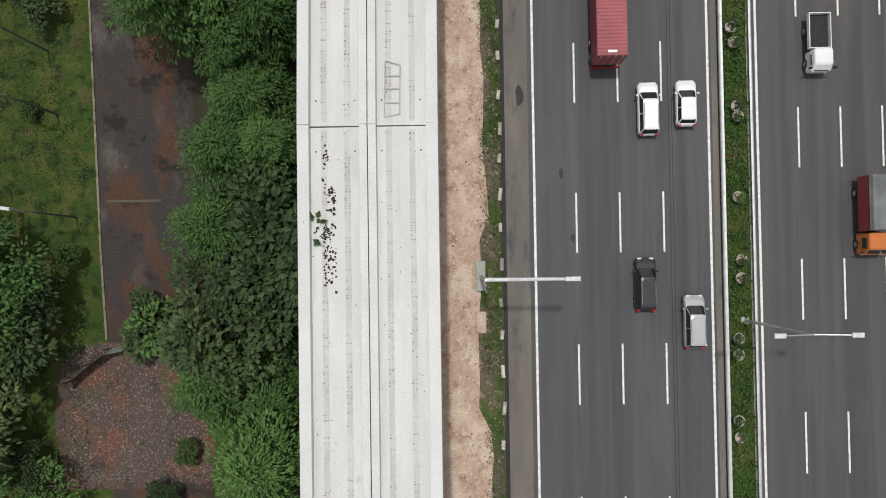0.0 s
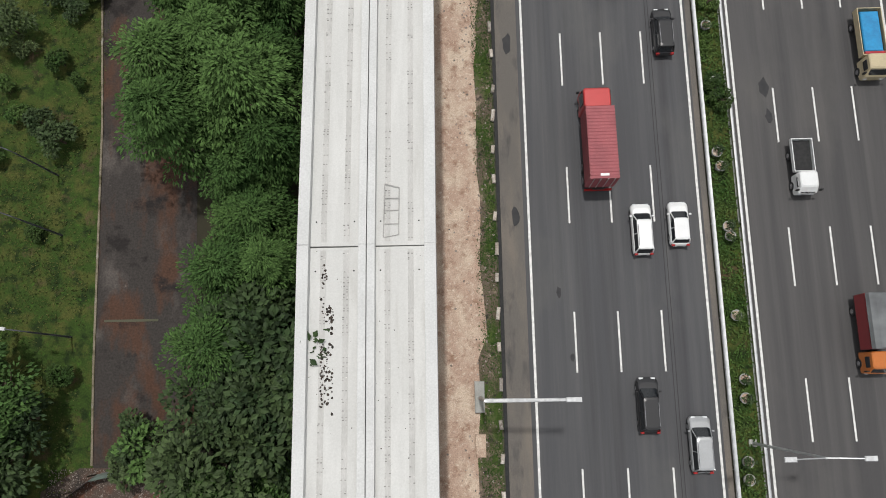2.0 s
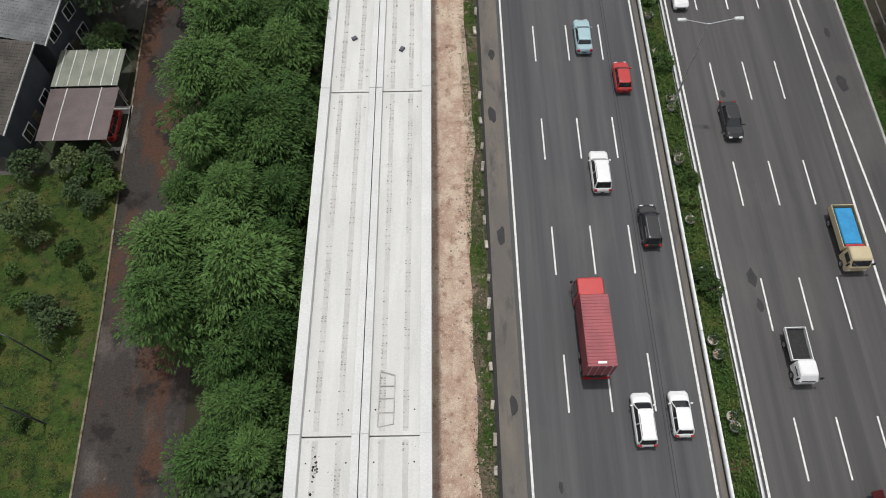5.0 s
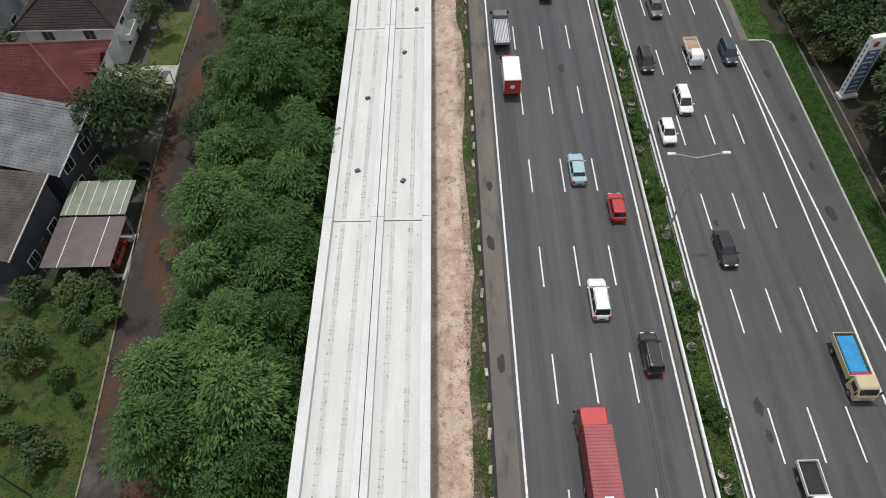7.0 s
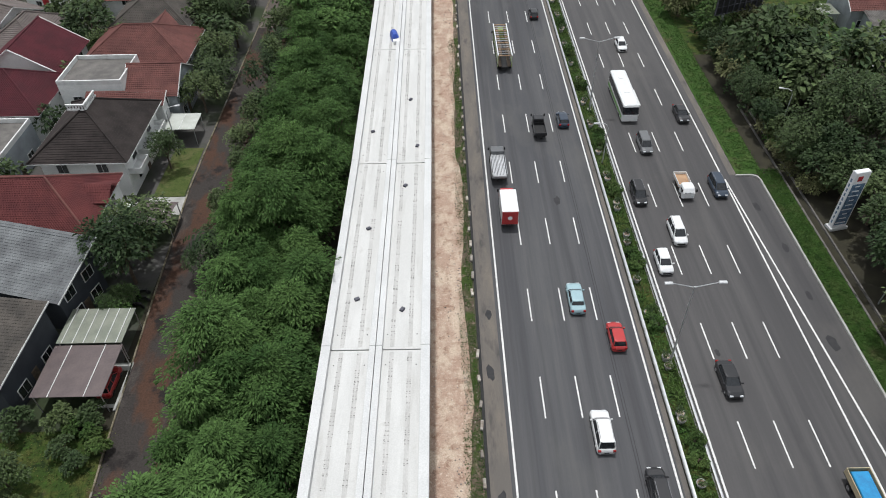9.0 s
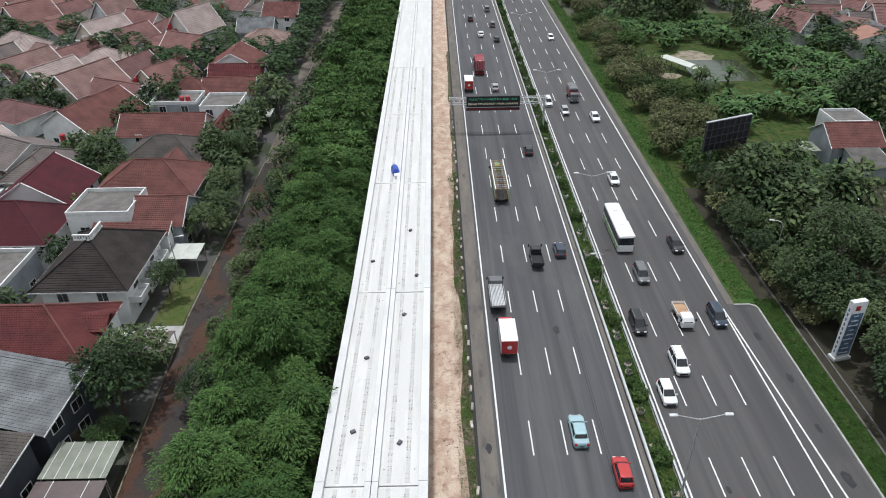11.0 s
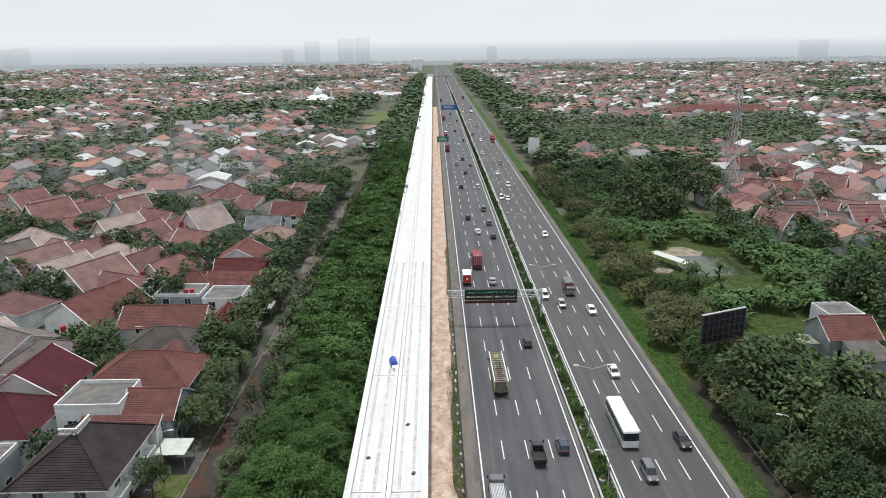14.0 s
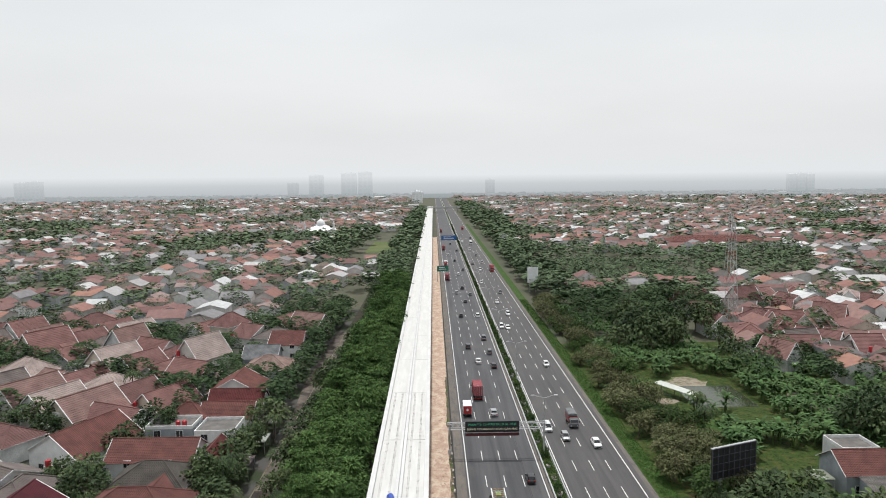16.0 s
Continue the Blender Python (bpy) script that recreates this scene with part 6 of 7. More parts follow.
def car(kind, colour, fine=True):
    """Front towards +y."""
    L, W, Hh, hood, boot = {"sedan": (4.5, 1.75, 1.45, 1.15, 0.75), "mpv": (4.4, 1.7, 1.68, 0.85, 0.12), "suv": (4.6, 1.82, 1.75, 1.0, 0.2), "hatch": (3.8, 1.66, 1.5, 0.85, 0.2), "van": (4.7, 1.75, 1.95, 0.4, 0.08)}[kind]
    v = put("car", 0, 0)
    m = P[colour]
    h, w = L / 2, W / 2
    belt = 0.92 if kind != "van" else 1.1
    part("body", loft([(-h + 0.06, h - 0.08, w - 0.06, 0.2, 0.3), (-h, h, w, 0.45, 0.35), (-h + 0.02, h - 0.03, w, 0.7, 0.38), (-h + 0.1, h - 0.3, w - 0.05, belt - 0.06, 0.4), (-h + 0.16, h - 0.42, w - 0.12, belt, 0.4)]), m, v, smooth=False)
    b0, b1 = -h + boot, h - hood
    part("window_band", loft([(b0, b1, w - 0.1, belt - 0.02, 0.25), (b0 + 0.25, b1 - 0.75, w - 0.24, Hh - 0.07, 0.22)]), M["glass"], v, "dark tinted windows")
    part("roof", loft([(b0 + 0.2, b1 - 0.68, w - 0.22, Hh - 0.1, 0.2), (b0 + 0.24, b1 - 0.74, w - 0.24, Hh - 0.03, 0.22), (b0 + 0.4, b1 - 0.9, w - 0.34, Hh, 0.25)]), m, v)
    if not fine:
        wheels(v, (-h + 0.8, h - 0.85), w, fine=False)
        return tagged(v, f"{colour} car with dark windows far along the road", "car")
    for sx in (-1, 1):
        part("pillar", Shape().tube((sx * (w - 0.12), b1 - 0.12, belt), (sx * (w - 0.25), b1 - 0.78, Hh - 0.06), 0.045, n=5), m, v)
        part("pillar", Shape().tube((sx * (w - 0.13), b0 + 0.08, belt), (sx * (w - 0.25), b0 + 0.28, Hh - 0.06), 0.06, n=5), m, v)
        part("pillar", Shape().tube((sx * (w - 0.11), (b0 + b1) / 2 - 0.1, belt), (sx * (w - 0.24), (b0 + b1) / 2 - 0.15, Hh - 0.06), 0.04, n=5), m, v)
    for sx in (-1, 1):
        part("headlight", Shape().box(sx * (w - 0.38) - 0.18, sx * (w - 0.38) + 0.18, h - 0.22, h - 0.02, 0.6, 0.76, bevel=0.04), M["head_lamp"], v)
        part("tail_light", Shape().box(sx * (w - 0.22) - 0.14, sx * (w - 0.22) + 0.14, -h - 0.01, -h + 0.15, 0.62, 0.86, bevel=0.03), M["tail_lamp"], v)
        part("mirror", Shape().box(sx * (w + 0.08) - 0.1, sx * (w + 0.08) + 0.1, b1 - 0.35, b1 - 0.22, belt, belt + 0.15, bevel=0.03), m, v)
    part("number_plate", Shape().box(-0.22, 0.22, -h - 0.015, -h + 0.02, 0.42, 0.54), M["black"], v)
    part("grille", Shape().box(-0.5, 0.5, h - 0.06, h + 0.012, 0.32, 0.55), M["dark"], v)
    if kind in ("suv", "mpv", "van"):
        for sx in (-1, 1):
            part("roof_rail", Shape().tube((sx * (w - 0.3), b0 + 0.5, Hh + 0.04), (sx * (w - 0.3), b1 - 1.1, Hh + 0.04), 0.025, n=5), M["chrome"], v)
    wheels(v, (-h + 0.8, h - 0.85), w)
    words_ = {"sedan": "saloon car", "mpv": "people carrier", "suv": "sport utility car", "hatch": "small hatchback", "van": "minivan"}[kind]
    names = {"taxi": "pale blue", "darkred": "dark red", "navy": "dark navy"}
    return tagged(v, f"{names.get(colour, colour)} {words_} with tinted windows on the road", "car")


def cab(v, m, y0, y1, w, top, z0=0.45):
    c = part("cab", loft([(y0, y1, w, z0, 0.15), (y0, y1 + 0.05, w, 1.25, 0.18), (y0, y1 - 0.35, w - 0.08, top - 0.08, 0.2), (y0 + 0.05, y1 - 0.5, w - 0.16, top, 0.2)]), m, v)
    part("windscreen", loft([(y1 - 0.5, y1 + 0.03, w - 0.1, 1.28, 0.12), (y1 - 0.5, y1 - 0.27, w - 0.16, top - 0.2, 0.1)]), M["glass"], c)
    for sx in (-1, 1):
        part("side_window", Shape().box(sx * (w - 0.02) - 0.03, sx * (w - 0.02) + 0.03, y0 + 0.4, y1 - 0.45, 1.3, top - 0.35), M["glass"], c)
        part("mirror", Shape().box(sx * (w + 0.15) - 0.1, sx * (w + 0.15) + 0.1, y1 - 0.2, y1 - 0.1, 1.4, 1.8), M["dark"], c)
        part("headlight", Shape().box(sx * (w - 0.3) - 0.15, sx * (w - 0.3) + 0.15, y1 - 0.05, y1 + 0.06, 0.65, 0.85), M["head_lamp"], c)
    return c


def truck(kind, colour):
    v = put("truck", 0, 0)
    m = P[colour]
    if kind == "container":
        part("chassis", Shape().box(-0.5, 0.5, -3.2, 5.0, 0.7, 1.1), M["dark"], v)
        cab(v, m, 3.4, 5.4, 1.2, 3.0)
        plan, n = [(-1.2, -3.1), (1.2, -3.1)], 21
        for i in range(n):
            y = -3.0 + 6.0 * i / n
            plan += [(1.2, y), (1.2, y + 0.13), (1.16, y + 0.15), (1.16, y + 0.27)]
        plan += [(1.2, 3.1), (-1.2, 3.1)] + [(-x, y) for x, y in plan[:1:-1]]
        b = Shape()
        b.v = [(x, y, 1.2) for x, y in plan] + [(x, y, 3.8) for x, y in plan]
        k = len(plan)
        b.f = [(i, (i + 1) % k, k + (i + 1) % k, k + i) for i in range(k)] + [tuple(range(k, 2 * k))]
        b.k = [0] * (k + 1)
        cn = part("container", b, M["container"], v, "rust-red corrugated shipping container")
        rf = Shape()
        for i in range(n):
            y = -3.0 + 6.0 * i / n
            rf.v += [(sx * 1.14, y + d, 3.81 + z) for d, z in ((0, 0), (0.13, 0), (0.15, 0.03), (0.27, 0.03)) for sx in (-1, 1)]
        rf.f = [(2 * i, 2 * i + 1, 2 * i + 3, 2 * i + 2) for i in range(4 * n - 1)]
        rf.k = [0] * len(rf.f)
        part("roof_panel", rf, M["container"], cn)
        part("roof_label", Shape().box(-0.35, 0.35, -2.9, -2.7, 3.85, 3.856), M["sign_white"], cn)
        for x in (-0.85, -0.3, 0.3, 0.85):
            part("locking_bar", Shape().tube((x, -3.14, 1.3), (x, -3.14, 3.7), 0.035, n=6), M["steel"], cn)
        wheels(v, (-2.3, -1.1, 4.4), 1.2, 0.5, 0.4)
        part("rear_bumper", Shape().box(-1.15, 1.15, -3.25, -3.1, 0.5, 0.75), M["tail_lamp"], v)
        label = "truck carrying a rust-red corrugated shipping container"
    elif kind == "box":
        part("chassis", Shape().box(-0.45, 0.45, -3.1, 2.6, 0.5, 0.8), M["dark"], v)
        cab(v, m, 1.5, 3.1, 0.95, 2.2)
        bx = part("box_body", Shape().box(-1.05, 1.05, -3.1, 1.4, 0.85, 2.95, bevel=0.04), M["sign_white"], v, "white box body")
        part("rear_door", Shape().box(-1.0, 1.0, -3.14, -3.1, 0.9, 2.85), m, bx)
        part("emblem", Shape().tube((0, -3.15, 1.9), (0, -3.14, 1.9), 0.3, n=12), M["sign_white"], bx)
        wheels(v, (-1.9, 2.3), 1.0, 0.4, 0.35)
        label = "small box truck with white body and red cab"
    elif kind in ("pickup", "dump", "flat", "sheets", "tarp"):
        big = kind in ("dump", "sheets", "tarp")
        L = 4.4 if big else 2.9
        w = 1.05 if big else 0.88
        part("chassis", Shape().box(-0.4, 0.4, -L + 1.0, 2.6, 0.45, 0.75), M["dark"], v)
        cab(v, m, 1.2, 2.9, w - 0.05, 2.2 if big else 1.85)
        y0, y1, z, hh = 1.05 - L, 1.05, 0.85, (1.5 if kind == "tarp" else 0.7 if big else 0.4)
        part("bed_floor", Shape().box(-w, w, y0, y1, z, z + 0.08), M["wood_bed"] if kind == "flat" else M["dark"], v)
        sm = P["cream"] if kind == "dump" else M["steel"] if kind == "sheets" else P["darkred"] if kind == "tarp" else m
        for b in ((-w, -w + 0.06, y0, y1), (w - 0.06, w, y0, y1), (-w + 0.06, w - 0.06, y0, y0 + 0.06), (-w + 0.06, w - 0.06, y1 - 0.06, y1)):
            part("bed_side", Shape().box(*b, z + 0.08, z + 0.08 + hh), sm, v)
        if kind == "dump":
            part("tarpaulin", Shape().box(-w + 0.25, w - 0.25, y0 + 0.3, y1 - 0.35, z + 0.08, z + 0.72, bevel=0.08), M["blue_sheet"], v, "bright blue tarpaulin over the load")
            part("front_board", Shape().box(-w + 0.2, w - 0.2, y1 - 0.3, y1 - 0.08, z + 0.08, z + 0.8), M["sign_red"], v)
        if kind == "sheets":
            for i in range(9):
                part("steel_bar", Shape().box(-0.9 + 0.2 * i, -0.75 + 0.2 * i, y0 - 0.6, y1 + 0.2, z + 0.5, z + 0.85), M["steel"], v)
        if kind == "tarp":
            part("cover", loft([(y0, y1, w + 0.02, z + 1.7, 0.1), (y0, y1, w - 0.1, z + 2.05, 0.1), (y0 + 0.1, y1 - 0.1, w - 0.5, z + 2.2, 0.2)]), M["tile_grey"], v, "grey canvas cover")
        wheels(v, (1.9 - L + 0.4, 2.1), w, 0.38, 0.3)
        label = {"pickup": "white pickup truck with an empty dark bed", "flat": "white light truck with a wooden load bed", "dump": "cream tipper truck with a blue tarpaulin", "sheets": "flatbed truck carrying steel bars", "tarp": "covered cargo truck with an orange cab"}[kind]
    elif kind == "bus":
        part("body", loft([(-5.6, 5.6, 1.22, 0.35, 0.2), (-5.6, 5.6, 1.25, 1.5, 0.25)]), P["white"], v)
        part("window_band", loft([(-5.55, 5.6, 1.24, 1.5, 0.25), (-5.5, 5.4, 1.18, 2.7, 0.25)]), M["glass"], v)
        part("roof", loft([(-5.55, 5.45, 1.22, 2.68, 0.25), (-5.5, 5.35, 1.2, 2.95, 0.3), (-5.3, 5.1, 0.9, 3.08, 0.3)]), P["white"], v)
        part("stripe", Shape().box(-1.262, -1.25, -5.2, 5.2, 0.6, 1.1).box(1.25, 1.262, -5.2, 5.2, 0.6, 1.1), P["grass"], v)
        for y in (-3, 1.5):
            part("roof_hatch", Shape().box(-0.4, 0.4, y - 0.4, y + 0.4, 3.05, 3.16, bevel=0.03), M["sign_white"], v)
        wheels(v, (-3.4, 3.6), 1.22, 0.48, 0.35)
        label = "long white coach with a green side stripe"
    else:  # car carrier
        part("chassis", Shape().box(-0.5, 0.5, -6, 5.6, 0.6, 0.95), M["dark"], v)
        cab(v, m, 4.0, 6.0, 1.2, 2.7)
        for sx in (-1, 1):
            part("top_rail", Shape().box(sx * 1.15 - 0.08, sx * 1.15 + 0.08, -6, 6.0, 3.0, 3.15), M["sign_white"], v)
            part("track", Shape().box(sx * 0.7 - 0.22, sx * 0.7 + 0.22, -6, 6.0, 2.9, 3.0), M["bark"], v)
            part("low_track", Shape().box(sx * 0.75 - 0.25, sx * 0.75 + 0.25, -6, 3.8, 1.0, 1.1), M["bark"], v)
            for i in range(7):
                part("post", Shape().tube((sx * 1.17, -5.9 + 1.9 * i, 0.95), (sx * 1.17, -5.6 + 1.9 * i, 3.05), 0.06, n=6), m, v)
            for i in range(6):
                part("stay", Shape().tube((sx * 1.17, -5.6 + 1.9 * i, 1.1), (sx * 1.17, -4.0 + 1.9 * i, 3.0), 0.04, n=5), M["sign_white"], v)
        for i in range(16):
            part("rung", Shape().box(-1.1, 1.1, -5.9 + 0.78 * i, -5.8 + 0.78 * i, 2.92, 3.02), M["steel"] if i % 3 else M["wood_bed"], v)
        wheels(v, (-4.6, -3.4, 4.6), 1.15, 0.48, 0.35)
        label = "empty two-deck car carrier with yellow-green cab"
    return tagged(v, label, "bus" if kind == "bus" else "truck")


GARAGE = {}


def park(kind, colour, x, y, back=False):
    far = abs(y) > 255 and kind in ("sedan", "mpv", "suv", "hatch", "van")
    key = (kind, colour, far)
    m = pose(x, y, 0.01, 0, 0, 180 if back else random.uniform(-0.6, 0.6))
    if key in GARAGE:
        return copy_thing(GARAGE[key], m)
    make = car if kind in ("sedan", "mpv", "suv", "hatch", "van") else truck
    ob = make(kind, colour, False) if far else make(kind, colour)
    ob.matrix_basis = m
    ob["group"] = "traffic on the toll road"
    GARAGE[key] = ob
    return ob


for k, c, x, y in (("container", "red", 12.0, 19.2), ("mpv", "white", 15.5, 12.5), ("hatch", "white", 18.6, 12.9), ("mpv", "black", 15.0, -1.9), ("mpv", "silver", 18.9, -5.0),
                   ("suv", "white", 14.7, 36.5), ("mpv", "black", 18.6, 30.4), ("sedan", "taxi", 14.8, 53.8), ("hatch", "red", 18.3, 48.1), ("box", "red", 8.4, 69.5), ("sheets", "grey", 7.8, 79.3), ("hatch", "navy", 18.5, 91),
                   ("pickup", "black", 14.6, 88), ("carrier", "green", 10.9, 113), ("hatch", "black", 18.1, 128.6), ("box", "red", 7.8, 168), ("container", "red", 11.2, 181), ("sedan", "silver", 14.3, 167),
                   ("mpv", "black", 11.4, 235), ("sedan", "white", 13.7, 216), ("mpv", "grey", 18.1, 227), ("hatch", "black", 18.1, 210), ("suv", "grey", 17.7, 248), ("hatch", "black", 14.6, 324), ("container", "red", 7.6, 398),
                   ("mpv", "white", 18.2, 290), ("mpv", "black", 11.2, 290), ("suv", "black", 14.8, 365), ("hatch", "grey", 18, 345), ("mpv", "silver", 11.3, 350), ("hatch", "white", 14.8, 420), ("mpv", "grey", 18.3, 440), ("box", "red", 8, 470), ("mpv", "black", 14.6, 490), ("mpv", "white", 11.2, 530), ("container", "red", 8, 570), ("hatch", "black", 18.4, 560), ("mpv", "black", 14.7, 620), ("mpv", "grey", 11.3, 680), ("mpv", "white", 18, 700), ("container", "red", 8, 760)):
    park(k, c, x, y)
for k, c, x, y in (("pickup", "white", 29.3, 18.1), ("tarp", "orange", 33.2, 3.2), ("sedan", "black", 28.5, 42.2), ("dump", "cream", 36.3, 28.3), ("mpv", "black", 26.0, 72.5), ("flat", "white", 32.3, 74.3), ("mpv", "navy", 36.9, 73.7), ("mpv", "white", 29.1, 64.7), ("hatch", "white", 26.1, 59.4),
                   ("bus", "white", 28.6, 96), ("sedan", "black", 36.8, 92), ("mpv", "grey", 29.4, 84), ("hatch", "white", 32.2, 115), ("sedan", "white", 34.9, 146), ("mpv", "white", 25.9, 156), ("tarp", "grey", 32.2, 159), ("hatch", "silver", 28.9, 150), ("hatch", "white", 34.5, 211), ("mpv", "white", 24.9 + 1.2, 268),
                   ("mpv", "white", 31.4, 293), ("hatch", "white", 28.4, 265), ("sedan", "white", 29.4, 322), ("mpv", "grey", 33.5, 350), ("hatch", "white", 26.3, 385), ("mpv", "silver", 33.1, 479), ("container", "red", 36.5, 437), ("mpv", "white", 29.4, 440), ("hatch", "black", 26.2, 470), ("mpv", "white", 29.4, 569), ("mpv", "grey", 31.8, 522), ("bus", "white", 33, 620), ("mpv", "white", 26.2, 640), ("mpv", "black", 36, 680), ("hatch", "white", 29.3, 720), ("container", "red", 33, 800)):
    park(k, c, x, y, True)
# parked beside the carport and the grey house
park("hatch", "red", -34.4, 43.4)
park("hatch", "white", 71.0, 104.5)
for o in scene.objects:
    if o.name.startswith("car") and o.parent is None and (o.location.x < 0 or o.location.x > 60):
        o["label"] = "small car parked beside the house"
        o["group"] = "parked cars"


# motorbikes beside the lane
def motorbike(x, y, rz):
    b = put("motorbike", x, y, 0, rz)
    for yy in (-0.6, 0.6):
        part("wheel", Shape().tube((-0.05, yy, 0.28), (0.05, yy, 0.28), 0.28, n=12), M["dark"], b)
    part("body", loft([(-0.5, 0.45, 0.12, 0.35, 0.1), (-0.55, 0.4, 0.16, 0.6, 0.12), (-0.6, 0.2, 0.13, 0.75, 0.1)]), P["black"], b)
    part("seat", Shape().box(-0.13, 0.13, -0.6, 0.05, 0.75, 0.82, bevel=0.03), M["dark"], b)
    part("handlebar", Shape().tube((-0.32, 0.42, 0.98), (0.32, 0.42, 0.98), 0.02, n=6).tube((0, 0.5, 0.6), (0, 0.42, 0.98), 0.04, n=6), M["chrome"], b)
    return tagged(b, "small dark motorbike parked beside the lane", "motorbike", "parked motorbikes")


for i, (x, y) in enumerate(((-34.8, 54.2), (-34.6, 55.2), (-34.9, 56.3))):
    motorbike(x, y, 70 + 12 * i)


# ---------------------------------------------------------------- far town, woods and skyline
# far roof colours, made paler and greyer to stand in for haze
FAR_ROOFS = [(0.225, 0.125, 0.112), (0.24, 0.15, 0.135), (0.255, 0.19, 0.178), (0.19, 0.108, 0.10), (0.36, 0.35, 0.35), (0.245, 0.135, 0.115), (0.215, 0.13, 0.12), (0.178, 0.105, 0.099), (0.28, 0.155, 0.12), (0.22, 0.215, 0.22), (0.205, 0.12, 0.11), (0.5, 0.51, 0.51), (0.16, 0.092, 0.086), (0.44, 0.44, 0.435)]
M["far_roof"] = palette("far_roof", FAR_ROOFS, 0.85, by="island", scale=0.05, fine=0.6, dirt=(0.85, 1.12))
M["far_wall"] = palette("far_wall", [(0.62, 0.61, 0.59), (0.5, 0.48, 0.45), (0.68, 0.68, 0.67), (0.45, 0.47, 0.48), (0.55, 0.5, 0.43)], 0.85, by="island", scale=0.05, fine=0.6, dirt=(0.85, 1.1))
rng = random.Random(99)


def blocked(x, y):
    """Ground kept free: the corridor, the nearer built places, the playing field."""
    if -36 < x < 60 or (x < 0 and y < 262):
        return True
    if x > 0 and y < 330 and x < 0.30 * y + 30:
        return True
    if -90 < x < -18 and 480 < y < 760:
        return True
    return 50 < x < 150 and 370 < y < 470


hw, hr, tr, tn = Shape(), Shape(), Shape(), Shape()


def far_house(x, y, rng, k=1.0):
    w, d, h = rng.uniform(3.5, 6) * k, rng.uniform(4, 7) * k, rng.uniform(2.8, 6.5)
    t = h + rng.uniform(1.2, 2.6)
    a = rng.choice((0, 0, 1.57)) + rng.uniform(-0.15, 0.15)
    ca, sa = math.cos(a), math.sin(a)

    def q(u, v, z):
        return (x + u * ca - v * sa, y + u * sa + v * ca, z)
    i = len(hw.v)
    hw.v.extend([q(-w, -d, 0), q(w, -d, 0), q(w, d, 0), q(-w, d, 0), q(-w, -d, h), q(w, -d, h), q(w, d, h), q(-w, d, h), q(0, -d, t - 0.1), q(0, d, t - 0.1)])
    for f in ((0, 1, 5, 8, 4), (1, 2, 6, 5), (2, 3, 7, 9, 6), (3, 0, 4, 7)):
        hw.f.append(tuple(i + j for j in f))
        hw.k.append(0)
    i = len(hr.v)
    o, flat = 0.5, rng.random() < 0.12
    top = h + 0.2 if flat else t
    hr.v.extend([q(-w - o, -d - o, h - 0.2), q(0, -d - o, top), q(w + o, -d - o, h - 0.2), q(-w - o, d + o, h - 0.2), q(0, d + o, top), q(w + o, d + o, h - 0.2)])
    hr.f.extend([(i, i + 1, i + 4, i + 3), (i + 1, i + 2, i + 5, i + 4)])
    hr.k.extend([0, 0])


def far_tree(x, y, rng, r, h, n):
    fine = y < 310
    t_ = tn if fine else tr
    n, lo, hi = (n * 11, 0.09, 0.19) if fine else (n * 3, 0.2, 0.4) if y < 560 else (n, 0.35, 0.7)
    for _ in range(n):
        t, e = rng.random() * 6.283, math.asin(rng.uniform(-0.3, 1))
        w = rng.uniform(0.7, 1.1)
        c = (x + w * r * math.cos(e) * math.cos(t), y + w * r * math.cos(e) * math.sin(t), h * (0.55 + 0.42 * math.sin(e)))
        a, L = rng.random() * 6.283, r * rng.uniform(lo, hi)
        dx, dy = math.cos(a) * L, math.sin(a) * L
        i = len(t_.v)
        t_.v.extend([(c[0] - dx, c[1] - dy, c[2] - 0.12 * L), (c[0] + 0.5 * dy, c[1] - 0.5 * dx, c[2] + 0.22 * L), (c[0] + dx, c[1] + dy, c[2] - 0.08 * L), (c[0] - 0.5 * dy, c[1] + 0.5 * dx, c[2] - 0.25 * L)])
        t_.f.append((i, i + 1, i + 2, i + 3))
        t_.k.append(0)


y, step = 190.0, 12.0
while y < 2700:
    step = 12.5 if y < 900 else 12.5 + (y - 900) * 0.017
    x = -0.75 * y - 40
    while x < 0.75 * y + 40:
        px, py = x + rng.uniform(-3, 3), y + rng.uniform(-2.5, 2.5)
        x += step * rng.uniform(0.85, 1.35)
        if blocked(px, py):
            continue
        g = noise.noise(Vector((px * 0.008, py * 0.005, 0)))
        if g > 0.2 or rng.random() < 0.22:
            far_tree(px, py, rng, rng.uniform(3, 5.5), rng.uniform(7, 12), 16 if y < 700 else 9)
            if rng.random() < 0.6:
                far_tree(px + rng.uniform(-6, 6), py + 4, rng, rng.uniform(3, 5), rng.uniform(6, 11), 12 if y < 700 else 8)
        else:
            far_house(px, py, rng, 1.0 if y < 900 else 1.0 + (y - 900) * 0.0009)
            if rng.random() < 0.5:
                far_tree(px + rng.uniform(-6, 6), py + 6, rng, rng.uniform(2, 3.8), rng.uniform(5, 9), 10 if y < 700 else 6)
    y += step * 1.1
for x, y in [g for g in GARDEN if g[1] >= 160]:
    far_tree(x, y, rng, rng.uniform(2.6, 4.4), rng.uniform(6, 10), 26)
for i in range(110):
    y = rng.uniform(260, 345)
    far_tree(rng.uniform(58, 0.3 * y + 34), y, rng, rng.uniform(3, 5), rng.uniform(7, 11), 24)
for i in range(230):
    y = rng.uniform(70, 330)
    far_tree(rng.uniform(46.6, 60), y, rng, rng.uniform(1.0, 2.2), rng.uniform(1.8, 4), 7)
